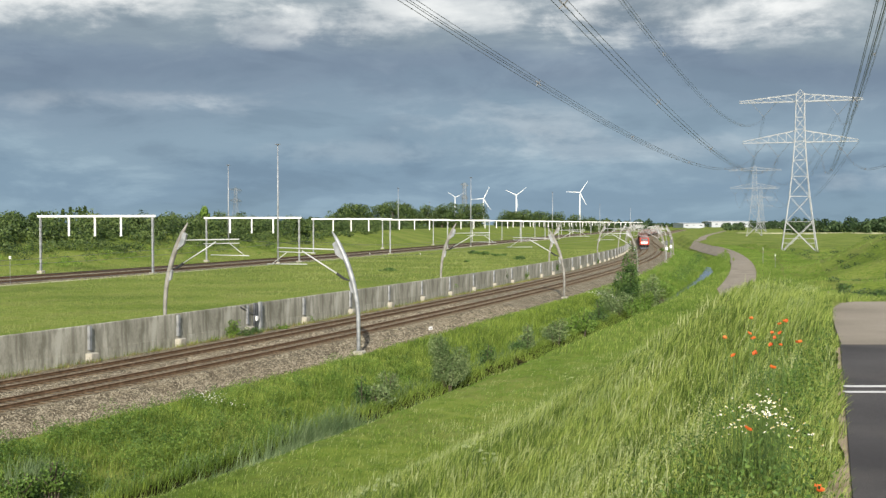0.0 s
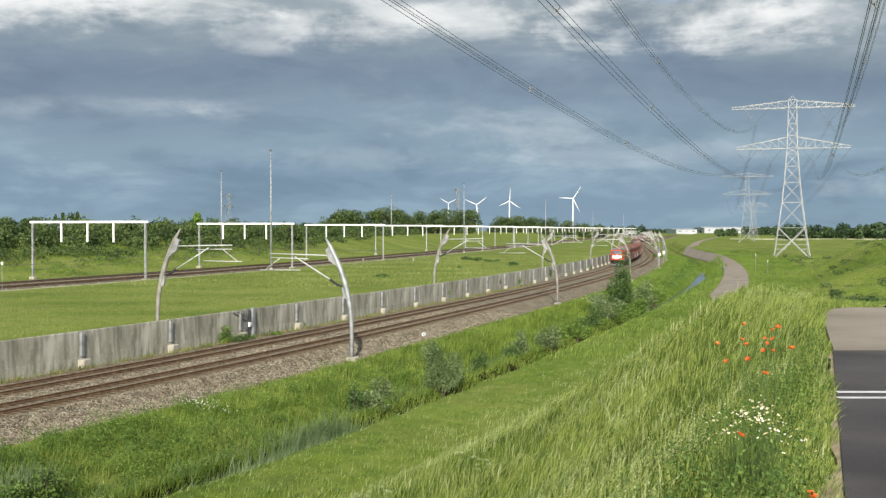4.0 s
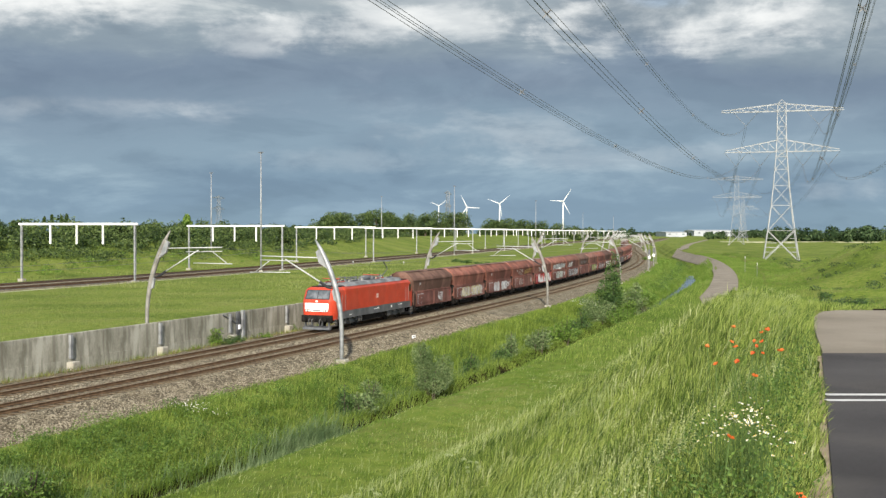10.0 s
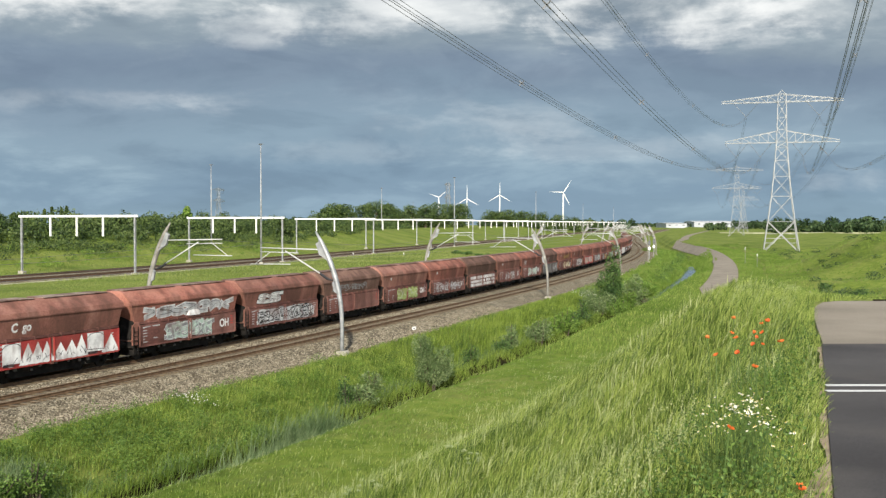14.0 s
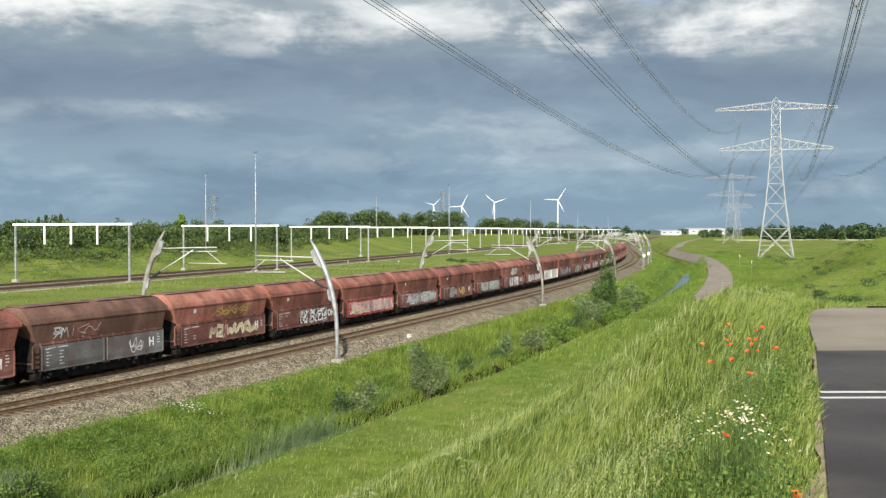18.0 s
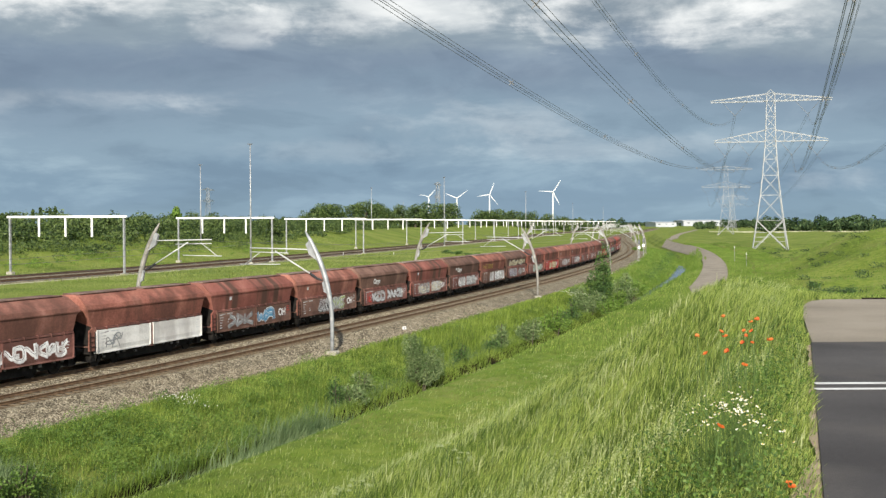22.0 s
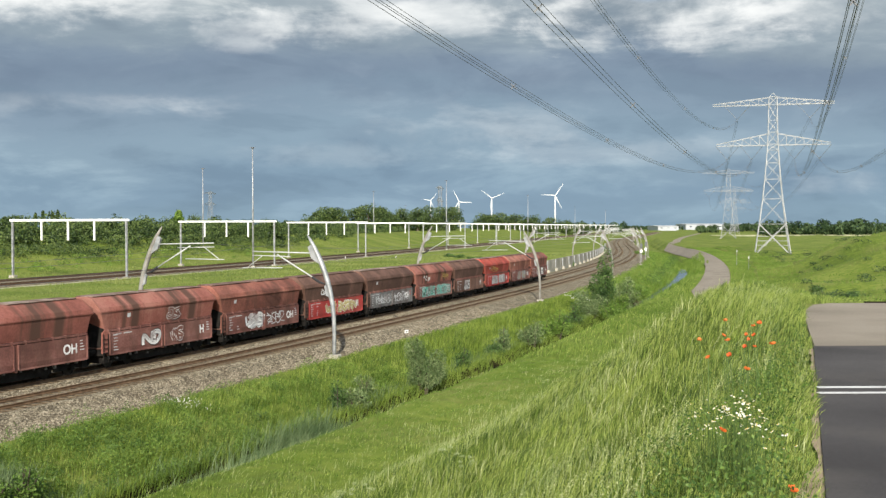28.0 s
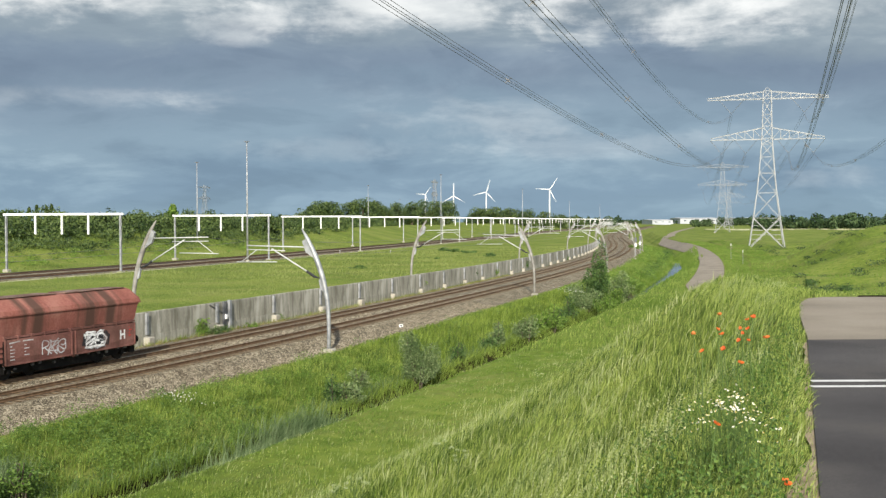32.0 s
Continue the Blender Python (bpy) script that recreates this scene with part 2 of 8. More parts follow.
# ---------------------------------------------------------------- materials
def material(name, colours, rough=0.7, metal=0.0, scale=4.0, fine=40.0, bump=0.15, spread=0.5, stretch=(1, 1, 1), per_object=0.0,
             fine_mix=0.25, streaks=None, island=0.0, coords="Object", transl=0.0, spec=0.4, rough_var=0.12, depth=0.02):
    """A surface whose colour wanders through two or three colours at a coarse and a fine scale."""
    m = bpy.data.materials.new(name)
    m.use_nodes = True
    nt = m.node_tree
    N, L = nt.nodes.new, nt.links.new
    b = nt.nodes["Principled BSDF"]
    co = N("ShaderNodeTexCoord")
    mp = N("ShaderNodeMapping")
    mp.inputs["Scale"].default_value = stretch
    L(co.outputs[coords], mp.inputs[0])

    def tex(s, detail=4.0):
        n = N("ShaderNodeTexNoise")
        n.inputs["Scale"].default_value, n.inputs["Detail"].default_value = s, detail
        L(mp.outputs[0], n.inputs["Vector"])
        return n.outputs["Fac"]

    def mth(op, a, c):
        q = N("ShaderNodeMath")
        q.operation = op
        for i, v in enumerate((a, c)):
            if isinstance(v, (int, float)):
                q.inputs[i].default_value = v
            else:
                L(v, q.inputs[i])
        return q.outputs[0]

    coarse, grain = tex(scale), tex(fine, 3.0)
    f = mth("ADD", mth("MULTIPLY", coarse, 1 - fine_mix), mth("MULTIPLY", grain, fine_mix))
    f = mth("ADD", mth("MULTIPLY", mth("SUBTRACT", f, 0.5), 1.0 + 3.0 * spread), 0.5)
    if per_object:
        oi = N("ShaderNodeObjectInfo")
        f = mth("ADD", f, mth("MULTIPLY", mth("SUBTRACT", oi.outputs["Random"], 0.5), per_object))
    if island:
        ge = N("ShaderNodeNewGeometry")
        f = mth("ADD", f, mth("MULTIPLY", mth("SUBTRACT", ge.outputs["Random Per Island"], 0.5), island))
    r = N("ShaderNodeValToRGB")
    el = r.color_ramp.elements
    while len(el) > 1:
        el.remove(el[-1])
    for i, c in enumerate(colours):
        e = el[0] if i == 0 else el.new(i / (len(colours) - 1))
        e.position = 0.12 + 0.76 * i / max(len(colours) - 1, 1)
        e.color = (*c, 1)
    L(f, r.inputs[0])
    col = r.outputs[0]
    if streaks:                                   # colour, scale, strength, mapping
        c2, s2, k2, st2 = streaks
        mp2 = N("ShaderNodeMapping")
        mp2.inputs["Scale"].default_value = st2
        L(co.outputs[coords], mp2.inputs[0])
        n2 = N("ShaderNodeTexNoise")
        n2.inputs["Scale"].default_value, n2.inputs["Detail"].default_value = s2, 3.0
        L(mp2.outputs[0], n2.inputs["Vector"])
        rr = N("ShaderNodeMapRange")
        rr.inputs["From Min"].default_value, rr.inputs["From Max"].default_value = 0.47, 0.62
        rr.inputs["To Max"].default_value = k2
        L(n2.outputs["Fac"], rr.inputs["Value"])
        mx = N("ShaderNodeMix")
        mx.data_type = "RGBA"
        L(rr.outputs[0], mx.inputs[0])
        L(col, mx.inputs[6])
        mx.inputs[7].default_value = (*c2, 1)
        col = mx.outputs[2]
    L(col, b.inputs["Base Color"])
    b.inputs["Metallic"].default_value = metal
    b.inputs["Specular IOR Level"].default_value = spec
    rv = N("ShaderNodeMapRange")
    rv.inputs["To Min"].default_value, rv.inputs["To Max"].default_value = max(rough - rough_var, 0.03), min(rough + rough_var, 1)
    L(grain, rv.inputs["Value"])
    L(rv.outputs[0], b.inputs["Roughness"])
    if bump:
        bp = N("ShaderNodeBump")
        bp.inputs["Strength"].default_value, bp.inputs["Distance"].default_value = bump, depth
        L(grain, bp.inputs["Height"])
        L(bp.outputs[0], b.inputs["Normal"])
    if transl:
        tr = N("ShaderNodeBsdfTranslucent")
        L(col, tr.inputs[0])
        ms = N("ShaderNodeMixShader")
        ms.inputs[0].default_value = transl
        L(b.outputs[0], ms.inputs[1])
        L(tr.outputs[0], ms.inputs[2])
        L(ms.outputs[0], nt.nodes["Material Output"].inputs[0])
    return m


def plain(name, c, rough=0.5, metal=0.0, k=0.18, **kw):
    lo, hi = tuple(v * (1 - k) for v in c), tuple(min(v * (1 + k), 1) for v in c)
    return material(name, [lo, c, hi], rough=rough, metal=metal, scale=kw.pop("scale", 2.5), fine=kw.pop("fine", 30), bump=kw.pop("bump", 0.06), **kw)


M_grass_ground = material("meadow", [(0.075, 0.115, 0.014), (0.125, 0.172, 0.025), (0.180, 0.215, 0.045)], rough=0.9, scale=0.07, fine=1.3,
                          fine_mix=0.45, bump=0.8, depth=0.12, spread=0.75, streaks=((0.16, 0.17, 0.05), 0.16, 0.45, (1, 1, 1)), spec=0.1)
M_ballast = material("ballast stone", [(0.052, 0.044, 0.030), (0.160, 0.137, 0.093), (0.325, 0.288, 0.208)], rough=0.95, scale=1.0, fine=8.0, fine_mix=0.75,
                     bump=0.9, depth=0.08, spread=1.1, streaks=((0.125, 0.098, 0.062), 0.45, 0.5, (1, 1, 1)), spec=0.15)
M_ballast_rusty = material("rust-stained ballast", [(0.048, 0.029, 0.014), (0.115, 0.077, 0.038), (0.21, 0.152, 0.084)], rough=0.95, scale=0.9, fine=9.0, fine_mix=0.7,
                           bump=1.0, depth=0.08, spread=1.4, spec=0.15)
M_siding = material("dark siding bed", [(0.030, 0.017, 0.012), (0.060, 0.036, 0.025), (0.105, 0.068, 0.048)], rough=0.95, scale=0.9, fine=6.0, fine_mix=0.6, bump=0.6, depth=0.05, spec=0.1)
M_rail = material("rusty rail", [(0.065, 0.037, 0.018), (0.110, 0.065, 0.033), (0.165, 0.104, 0.058)], rough=0.75, metal=0.1, scale=3, fine=30)
M_rail_top = plain("worn rail head", (0.27, 0.20, 0.13), rough=0.5, metal=0.5)
M_sleeper = material("sleeper concrete", [(0.085, 0.064, 0.040), (0.135, 0.106, 0.068), (0.19, 0.152, 0.104)], rough=0.9, scale=3, fine=25)
M_concrete = material("weathered concrete", [(0.185, 0.178, 0.136), (0.305, 0.294, 0.236), (0.42, 0.405, 0.34)], rough=0.9, scale=0.8, fine=14, stretch=(1, 1, 0.35),
                      bump=0.25, spread=0.6, per_object=0.18, streaks=((0.095, 0.088, 0.062), 2.6, 0.5, (1, 1, 0.20)), coords="Object")
M_concrete_light = material("pale concrete", [(0.21, 0.195, 0.155), (0.32, 0.30, 0.245), (0.42, 0.40, 0.34)], rough=0.9, scale=1.5, fine=14, bump=0.2)
M_steel = material("galvanised steel", [(0.19, 0.20, 0.205), (0.285, 0.295, 0.30), (0.39, 0.40, 0.40)], rough=0.5, metal=0.35, scale=1.5, fine=18, bump=0.05)
M_steel_dark = material("dark steel", [(0.05, 0.055, 0.06), (0.10, 0.105, 0.11), (0.16, 0.165, 0.17)], rough=0.55, metal=0.4, scale=2, fine=20, bump=0.08)
M_white_paint = plain("white paint", (0.80, 0.80, 0.78), rough=0.45, k=0.06)
M_stripe = plain("worn white road paint", (0.56, 0.56, 0.54), rough=0.7, k=0.15)
M_white_beam = plain("white portal paint", (0.88, 0.88, 0.86), rough=0.5, k=0.04)
M_cable = plain("cable", (0.13, 0.135, 0.14), rough=0.6, metal=0.4)
M_black = plain("black rubber", (0.018, 0.018, 0.020), rough=0.6)
M_asphalt = material("dark asphalt", [(0.040, 0.038, 0.038), (0.060, 0.057, 0.057), (0.088, 0.084, 0.081)], spec=0.12, rough=0.92, scale=0.6, fine=90, fine_mix=0.5, bump=0.5,
                     depth=0.01, streaks=((0.13, 0.118, 0.10), 0.8, 0.18, (1, 1, 1)))
M_asphalt_old = material("faded asphalt", [(0.17, 0.147, 0.115), (0.235, 0.206, 0.163), (0.29, 0.258, 0.21)], spec=0.12, rough=0.94, scale=0.5, fine=70, fine_mix=0.45, bump=0.4, depth=0.01)
M_dry_strip = material("pale dry grass", [(0.22, 0.23, 0.115), (0.32, 0.32, 0.185), (0.42, 0.42, 0.27)], rough=0.9, scale=0.25, fine=2.5, bump=0.0)
M_water = material("ditch water", [(0.03, 0.045, 0.05), (0.05, 0.07, 0.075)], rough=0.12, scale=0.8, fine=6, bump=0.15, spec=0.6)
M_glass = plain("dark cab glass", (0.02, 0.022, 0.025), rough=0.08, k=0.1, bump=0.0)


# ---------------------------------------------------------------- ground
PROFILE_D = [-5000, -700, -320, -160, -124, -101, -96, -86.5, -70.5, -66, -9, -7.55, -7.5, -5.4, 5.0, 6.6, 8.4, 12.1, 14.3, 15.1, 16.0, 16.7, 18.1]
PROFILE_Z = [0.0, 0.0, 3.2, 5.4, 5.4, 0.1, -0.4, -0.6, -0.6, 0.0, 0.15, 0.15, -0.6, -0.6, -0.75, -0.66, -0.8, -1.45, -2.0, -2.75, -2.75, -1.9, -1.35]
WATER_Z = -2.25


def crest(y):
    return np.maximum(6.4 - 0.074 * np.maximum(y - 33.0, 0), -1.6)


def ditch_width(q):
    """How much wider the ditch is further on, where open water shows."""
    return 0.9 * smooth01(160, 190, q) * (1 - smooth01(225, 260, q))


def lay(x, y):
    """Height of the ground, without its small bumps."""
    x, y = np.asarray(x, float), np.asarray(y, float)
    d, q = offset_of(x, y)
    wide = ditch_width(q)
    dd = np.where(d > 15.1, np.where(d < 16.0 + wide, np.minimum(d, 16.0), d - wide), d)
    dd = dd - swing(q) * np.clip((-9.0 - d) / 30.0, 0, 1)
    left = np.interp(dd, PROFILE_D, PROFILE_Z)
    e = d - 18.1
    bank = np.interp(e, [0, 0.8 , 3.0, 8.0, 12.0, 40], [-1.35, -0.6, 0.55, 0.55, 0.1, 0.0])
    t = np.clip(e / (21.5 - 3.6 * smooth01(13, 27, y)), 0, 1)
    dike = -1.35 + (crest(y) + 1.35) * (0.25 * t + 0.75 * t * t)
    dike = dike * (1 - smooth01(35.5, 42, d) * smooth01(23.8, 44, y))
    right = np.maximum(bank, dike)
    z = np.where(d > 18.1, right, left)
    ridge = 6.4 * smooth01(46, 80, x) * np.exp(-((y - 178 + 0.15 * (x - 70)) / np.where(y < 178, 38, 30)) ** 2)
    z = np.where(d > 30, np.maximum(z, ridge * smooth01(30, 48, d)), z)
    z = z - smooth01(220, 280, y) * smooth01(40, 70, d) * (1 - smooth01(450, 800, y))
    swell = 0.75 * np.sin((y * 0.9 + x * 0.35) / 7.5 + 1.2 * np.sin(x / 23.0)) + 0.4 * np.sin((y - 0.5 * x) / 4.3)
    return z + np.where((d > 44) & (y > 70), swell * smooth01(44, 60, d) * smooth01(70, 110, y) * (1 - smooth01(300, 480, y)), 0)


def hash_noise(x, y, s, seed=0.0):
    """Cheap smooth bumps from sums of waves."""
    a = np.sin(x * s * 1.0 + 1.3 * np.sin(y * s * 0.7 + seed)) * np.cos(y * s * 1.1 + 1.7 * np.sin(x * s * 0.6 + 2 * seed))
    b = np.sin(x * s * 2.3 + y * s * 1.1 + seed) * np.sin(y * s * 2.7 - x * s * 0.9 + 3 * seed)
    return 0.65 * a + 0.35 * b


def ground_z(x, y):
    x, y = np.asarray(x, float), np.asarray(y, float)
    d, q = offset_of(x, y)
    rough = np.where((d > 7.0) & (d < 36.5), 1.0, 0.0) + np.where(d > 46, 1.0, 0.0) + np.where((d < -9) & (d > -66), 0.35, 0) + np.where(d < -98, 0.9, 0)
    hills = np.where((d > 30) & (y > 70), smooth01(70, 130, y) * 0.75, 0.0)
    on_path = np.exp(-((d - path_d(y)) / 3.0) ** 4) * (y > 20)
    n = 0.10 * hash_noise(x, y, 1.15, 0.4) + 0.07 * hash_noise(x, y, 2.9, 2.2)
    return lay(x, y) + (n * rough + hills * (hash_noise(x, y, 0.16, 1.0) + 0.4)) * (1 - on_path) * (q < 900)


def path_d(y):
    """Offset of the middle of the path that leaves the dike."""
    return np.interp(y, [10, 24, 60, 124, 241, 369, 440, 510, 691, 1152, 1500], [41.0, 41.0, 33.5, 25.3, 21.7, 18.6, 18.4, 26.2, 35.4, 52.9, 67.9])


def build_ground():
    ds = np.concatenate([-np.geomspace(4200, 140, 14), np.linspace(-134, -96, 20), np.linspace(-94, -68, 14), np.linspace(-66, -10, 30),
                         [-8.5, -7.8, -7.56, -7.49, -6.6, -5.4, -2, 2, 5.4], np.arange(5.9, 24, 0.45), np.arange(24, 46, 0.6),
                         np.linspace(46.5, 150, 62), np.geomspace(156, 4200, 16)])
    qs = np.concatenate([[-900, -500, -250, -120, -60, -30], np.arange(-15, 60, 0.9), np.arange(60, 150, 1.6), np.arange(150, 330, 3.5),
                         np.geomspace(334, 4900, 46)])
    Q, D = np.meshgrid(qs, ds, indexing="ij")
    k = line_slope(Q)
    n = np.hypot(1, k)
    k0 = line_slope(np.full_like(Q, 160.0))
    far = smooth01(160, 400, np.abs(D))
    kk = k * (1 - far) + k0 * far
    nn = np.hypot(1, kk)
    X, Y = line_x(Q) + D / nn, Q - D * kk / nn * (np.abs(D) < 400) - np.sign(D) * 400 * kk / nn * (np.abs(D) >= 400)
    Z = ground_z(X, Y)
    nq, nd = Q.shape
    idx = np.arange(nq * nd).reshape(nq, nd)
    faces = np.stack([idx[:-1, :-1], idx[:-1, 1:], idx[1:, 1:], idx[1:, :-1]], -1).reshape(-1, 4)
    me = big_mesh("ground", np.stack([X, Y, Z], -1).reshape(-1, 3), faces[:, ::-1], M_grass_ground, smooth=True)
    bm = bmesh.new()
    bm.from_mesh(me)
    bmesh.ops.recalc_face_normals(bm, faces=bm.faces)
    bm.to_mesh(me)
    bm.free()
    ob = new("ground", me)
    tagged(ob, "grassy dike slope, ditch bank and flat green meadows", "ground", kind="structure")


build_ground()


def ribbon(name, ys, d_edges, z_edges, mat, label, category, second=None, cols=(), shift=0.0):
    """A long sheet along the line, given by the offsets and heights of its edges."""
    ys = np.asarray(ys, float)
    V, F = [], []
    m = len(d_edges)
    for d, z in zip(d_edges, z_edges):
        x, y = beside(ys, d + shift)
        V.append(np.stack([x, y, np.full_like(x, z)], -1))
    V = np.stack(V, 1).reshape(-1, 3)
    i = np.arange(len(ys) - 1)[:, None] * m + np.arange(m - 1)[None]
    F = np.stack([i, i + 1, i + m + 1, i + m], -1).reshape(-1, 4)
    me = big_mesh(name, V, F, [mat, second] if second else mat)
    if second:
        pick = np.zeros((len(ys) - 1, m - 1), np.int32)
        pick[:, list(cols)] = 1
        me.polygons.foreach_set("material_index", pick.ravel())
    return tagged(new(name, me), label, category, kind="structure")


LINE_YS = np.concatenate([np.arange(-700, 20, 40), np.arange(20, 260, 4), np.arange(260, 800, 12), np.arange(800, 1500, 60)])
ribbon("ballast", LINE_YS, [-7.0, -5.6, -4.9, -4.2, -3.62, -2.72, -1.78, -0.95, -0.4, 0.0, 0.4, 0.98, 1.58, 2.52, 3.42, 3.9, 4.9, 6.4, 6.9],
       [-0.56, -0.5, -0.45, -0.19, -0.185, -0.185, -0.185, -0.185, -0.17, -0.22, -0.17, -0.185, -0.185, -0.185, -0.185, -0.19, -0.55, -0.60, -0.75],
       M_ballast, "grey and brown ballast bed of a double track", "ballast", M_ballast_rusty, (4, 6, 11, 13))
FAR_YS = LINE_YS[LINE_YS > -200]
ribbon("far_ballast", FAR_YS, [-86.8, -85.0, -84.4, -80.4, -79.0, -77.4, -76.3, -72.3, -71.7, -70.6, -68.6], [-0.62, -0.45, -0.2, -0.2, -0.2, -0.2, -0.2, -0.2, -0.45, -0.5, -0.45], M_ballast,
       "brown ballast beds of distant sidings", "ballast", M_siding, (2, 6), shift=swing(FAR_YS))
ribbon("sandy_strip", FAR_YS, [-68.9, -66.2, -64.9], [-0.40, 0.03, 0.02], M_dry_strip, "pale dry sandy verge beside the sidings", "verge", shift=swing(FAR_YS))


def track(d, ys, name, label):
    base = thing(name, label, "railway track", kind="structure")
    prof = [(-0.075, -0.16), (0.075, -0.16), (0.075, -0.14), (0.012, -0.12), (0.012, -0.045), (0.036, -0.035), (0.036, 0.0), (-0.036, 0.0),
            (-0.036, -0.035), (-0.012, -0.045), (-0.012, -0.12), (-0.075, -0.14)]
    for side in (-0.7525, 0.7525):
        V = []
        for o, z in prof:
            x, y = beside(ys, d + side + o)
            V.append(np.stack([x, y, np.full_like(x, z)], -1))
        V = np.stack(V, 1).reshape(-1, 3)
        m = len(prof)
        i = np.arange(len(ys) - 1)[:, None] * m
        j = np.arange(m)[None]
        F = np.stack([i + j, i + (j + 1) % m, i + m + (j + 1) % m, i + m + j], -1).reshape(-1, 4)
        me = big_mesh("rail", V, F, [M_rail, M_rail_top])
        top = np.zeros((len(ys) - 1, m), np.int32)
        top[:, 6] = 1
        me.polygons.foreach_set("material_index", top.ravel())
        part("rail", me, None, base)
    return base


def sleepers(d, y0, y1, parent):
    g = []
    y = y0
    while y < y1:
        g.append(y)
        y += 0.6 / math.hypot(1, float(line_slope(y)))
    ys = np.array(g)
    k = line_slope(ys)
    n = np.hypot(1, k)
    cx, cy = beside(ys, d)
    V, F = [], []
    for i in range(len(ys)):
        a, b = (1 / n[i], -k[i] / n[i]), (k[i] / n[i], 1 / n[i])
        for z in (-0.28, -0.172):
            for u, w in ((-1.3, -0.13), (1.3, -0.13), (1.3, 0.13), (-1.3, 0.13)):
                V.append((cx[i] + a[0] * u + b[0] * w, cy[i] + a[1] * u + b[1] * w, z))
        q = i * 8
        F += [(q + 4, q + 5, q + 6, q + 7), (q, q + 1, q + 5, q + 4), (q + 1, q + 2, q + 6, q + 5), (q + 2, q + 3, q + 7, q + 6), (q + 3, q, q + 4, q + 7)]
    part("sleepers", big_mesh("sleepers", V, F, M_sleeper), None, parent, "concrete sleepers half sunk in ballast", kind="stuff")


for d_line, nm, lb in ((TRAIN_D, "track_1", "rusty steel railway track on concrete sleepers"), (NEAR_D, "track_2", "rusty steel railway track beside the grass bank")):
    trk = track(d_line, LINE_YS, nm, lb)
    sleepers(d_line, 36, 235, trk)
for d_line in FAR_D:
    track(d_line + swing(FAR_YS), FAR_YS, "track_3", "distant railway track across the field")

# the ditch
M_mud_shade = material("wet ditch earth and crossing shade", [(0.006, 0.0055, 0.003), (0.013, 0.011, 0.005), (0.035, 0.034, 0.010)], rough=1.0, scale=0.9, fine=9, bump=0.6, depth=0.06, spread=1.2, spec=0.04)
ribbon("ditch_edge", LINE_YS[(LINE_YS > 30) & (LINE_YS < 150)], [13.9, 14.35, 15.2], [-1.68, -1.82, -2.55], M_mud_shade, "dark wet earth at the ditch edge", "soil")
ribbon("ditch_water", LINE_YS[(LINE_YS > 30) & (LINE_YS < 262)], [14.4, 16.1, 18.0], [WATER_Z] * 3, M_water, "still dark ditch water between reeds", "water")


def path_strip():
    ys = np.concatenate([np.arange(52, 130, 2.0), np.arange(130, 1150, 6.0)])
    V = []
    for o in (-1.9, 0.0, 1.9):
        c = path_d(ys)
        # find the place at this depth with the wanted offset
        q = ys + c * line_slope(ys) / np.hypot(1, line_slope(ys))
        for _ in range(3):
            k = line_slope(q)
            q = ys + (c + o) * k / np.hypot(1, k)
        x, y = beside(q, c + o)
        V.append(np.stack([x, y, lay(x, y) + 0.05 + 0.12 * smooth01(110, 200, y)], -1))
    V = np.stack(V, 1).reshape(-1, 3)
    i = np.arange(len(ys) - 1)[:, None] * 3 + np.arange(2)[None]
    F = np.stack([i, i + 1, i + 4, i + 3], -1).reshape(-1, 4)
    tagged(new("lower_path", big_mesh("lower_path", V, F, M_asphalt_old, smooth=True)), "winding faded asphalt path below the dike", "path", kind="structure")


path_strip()


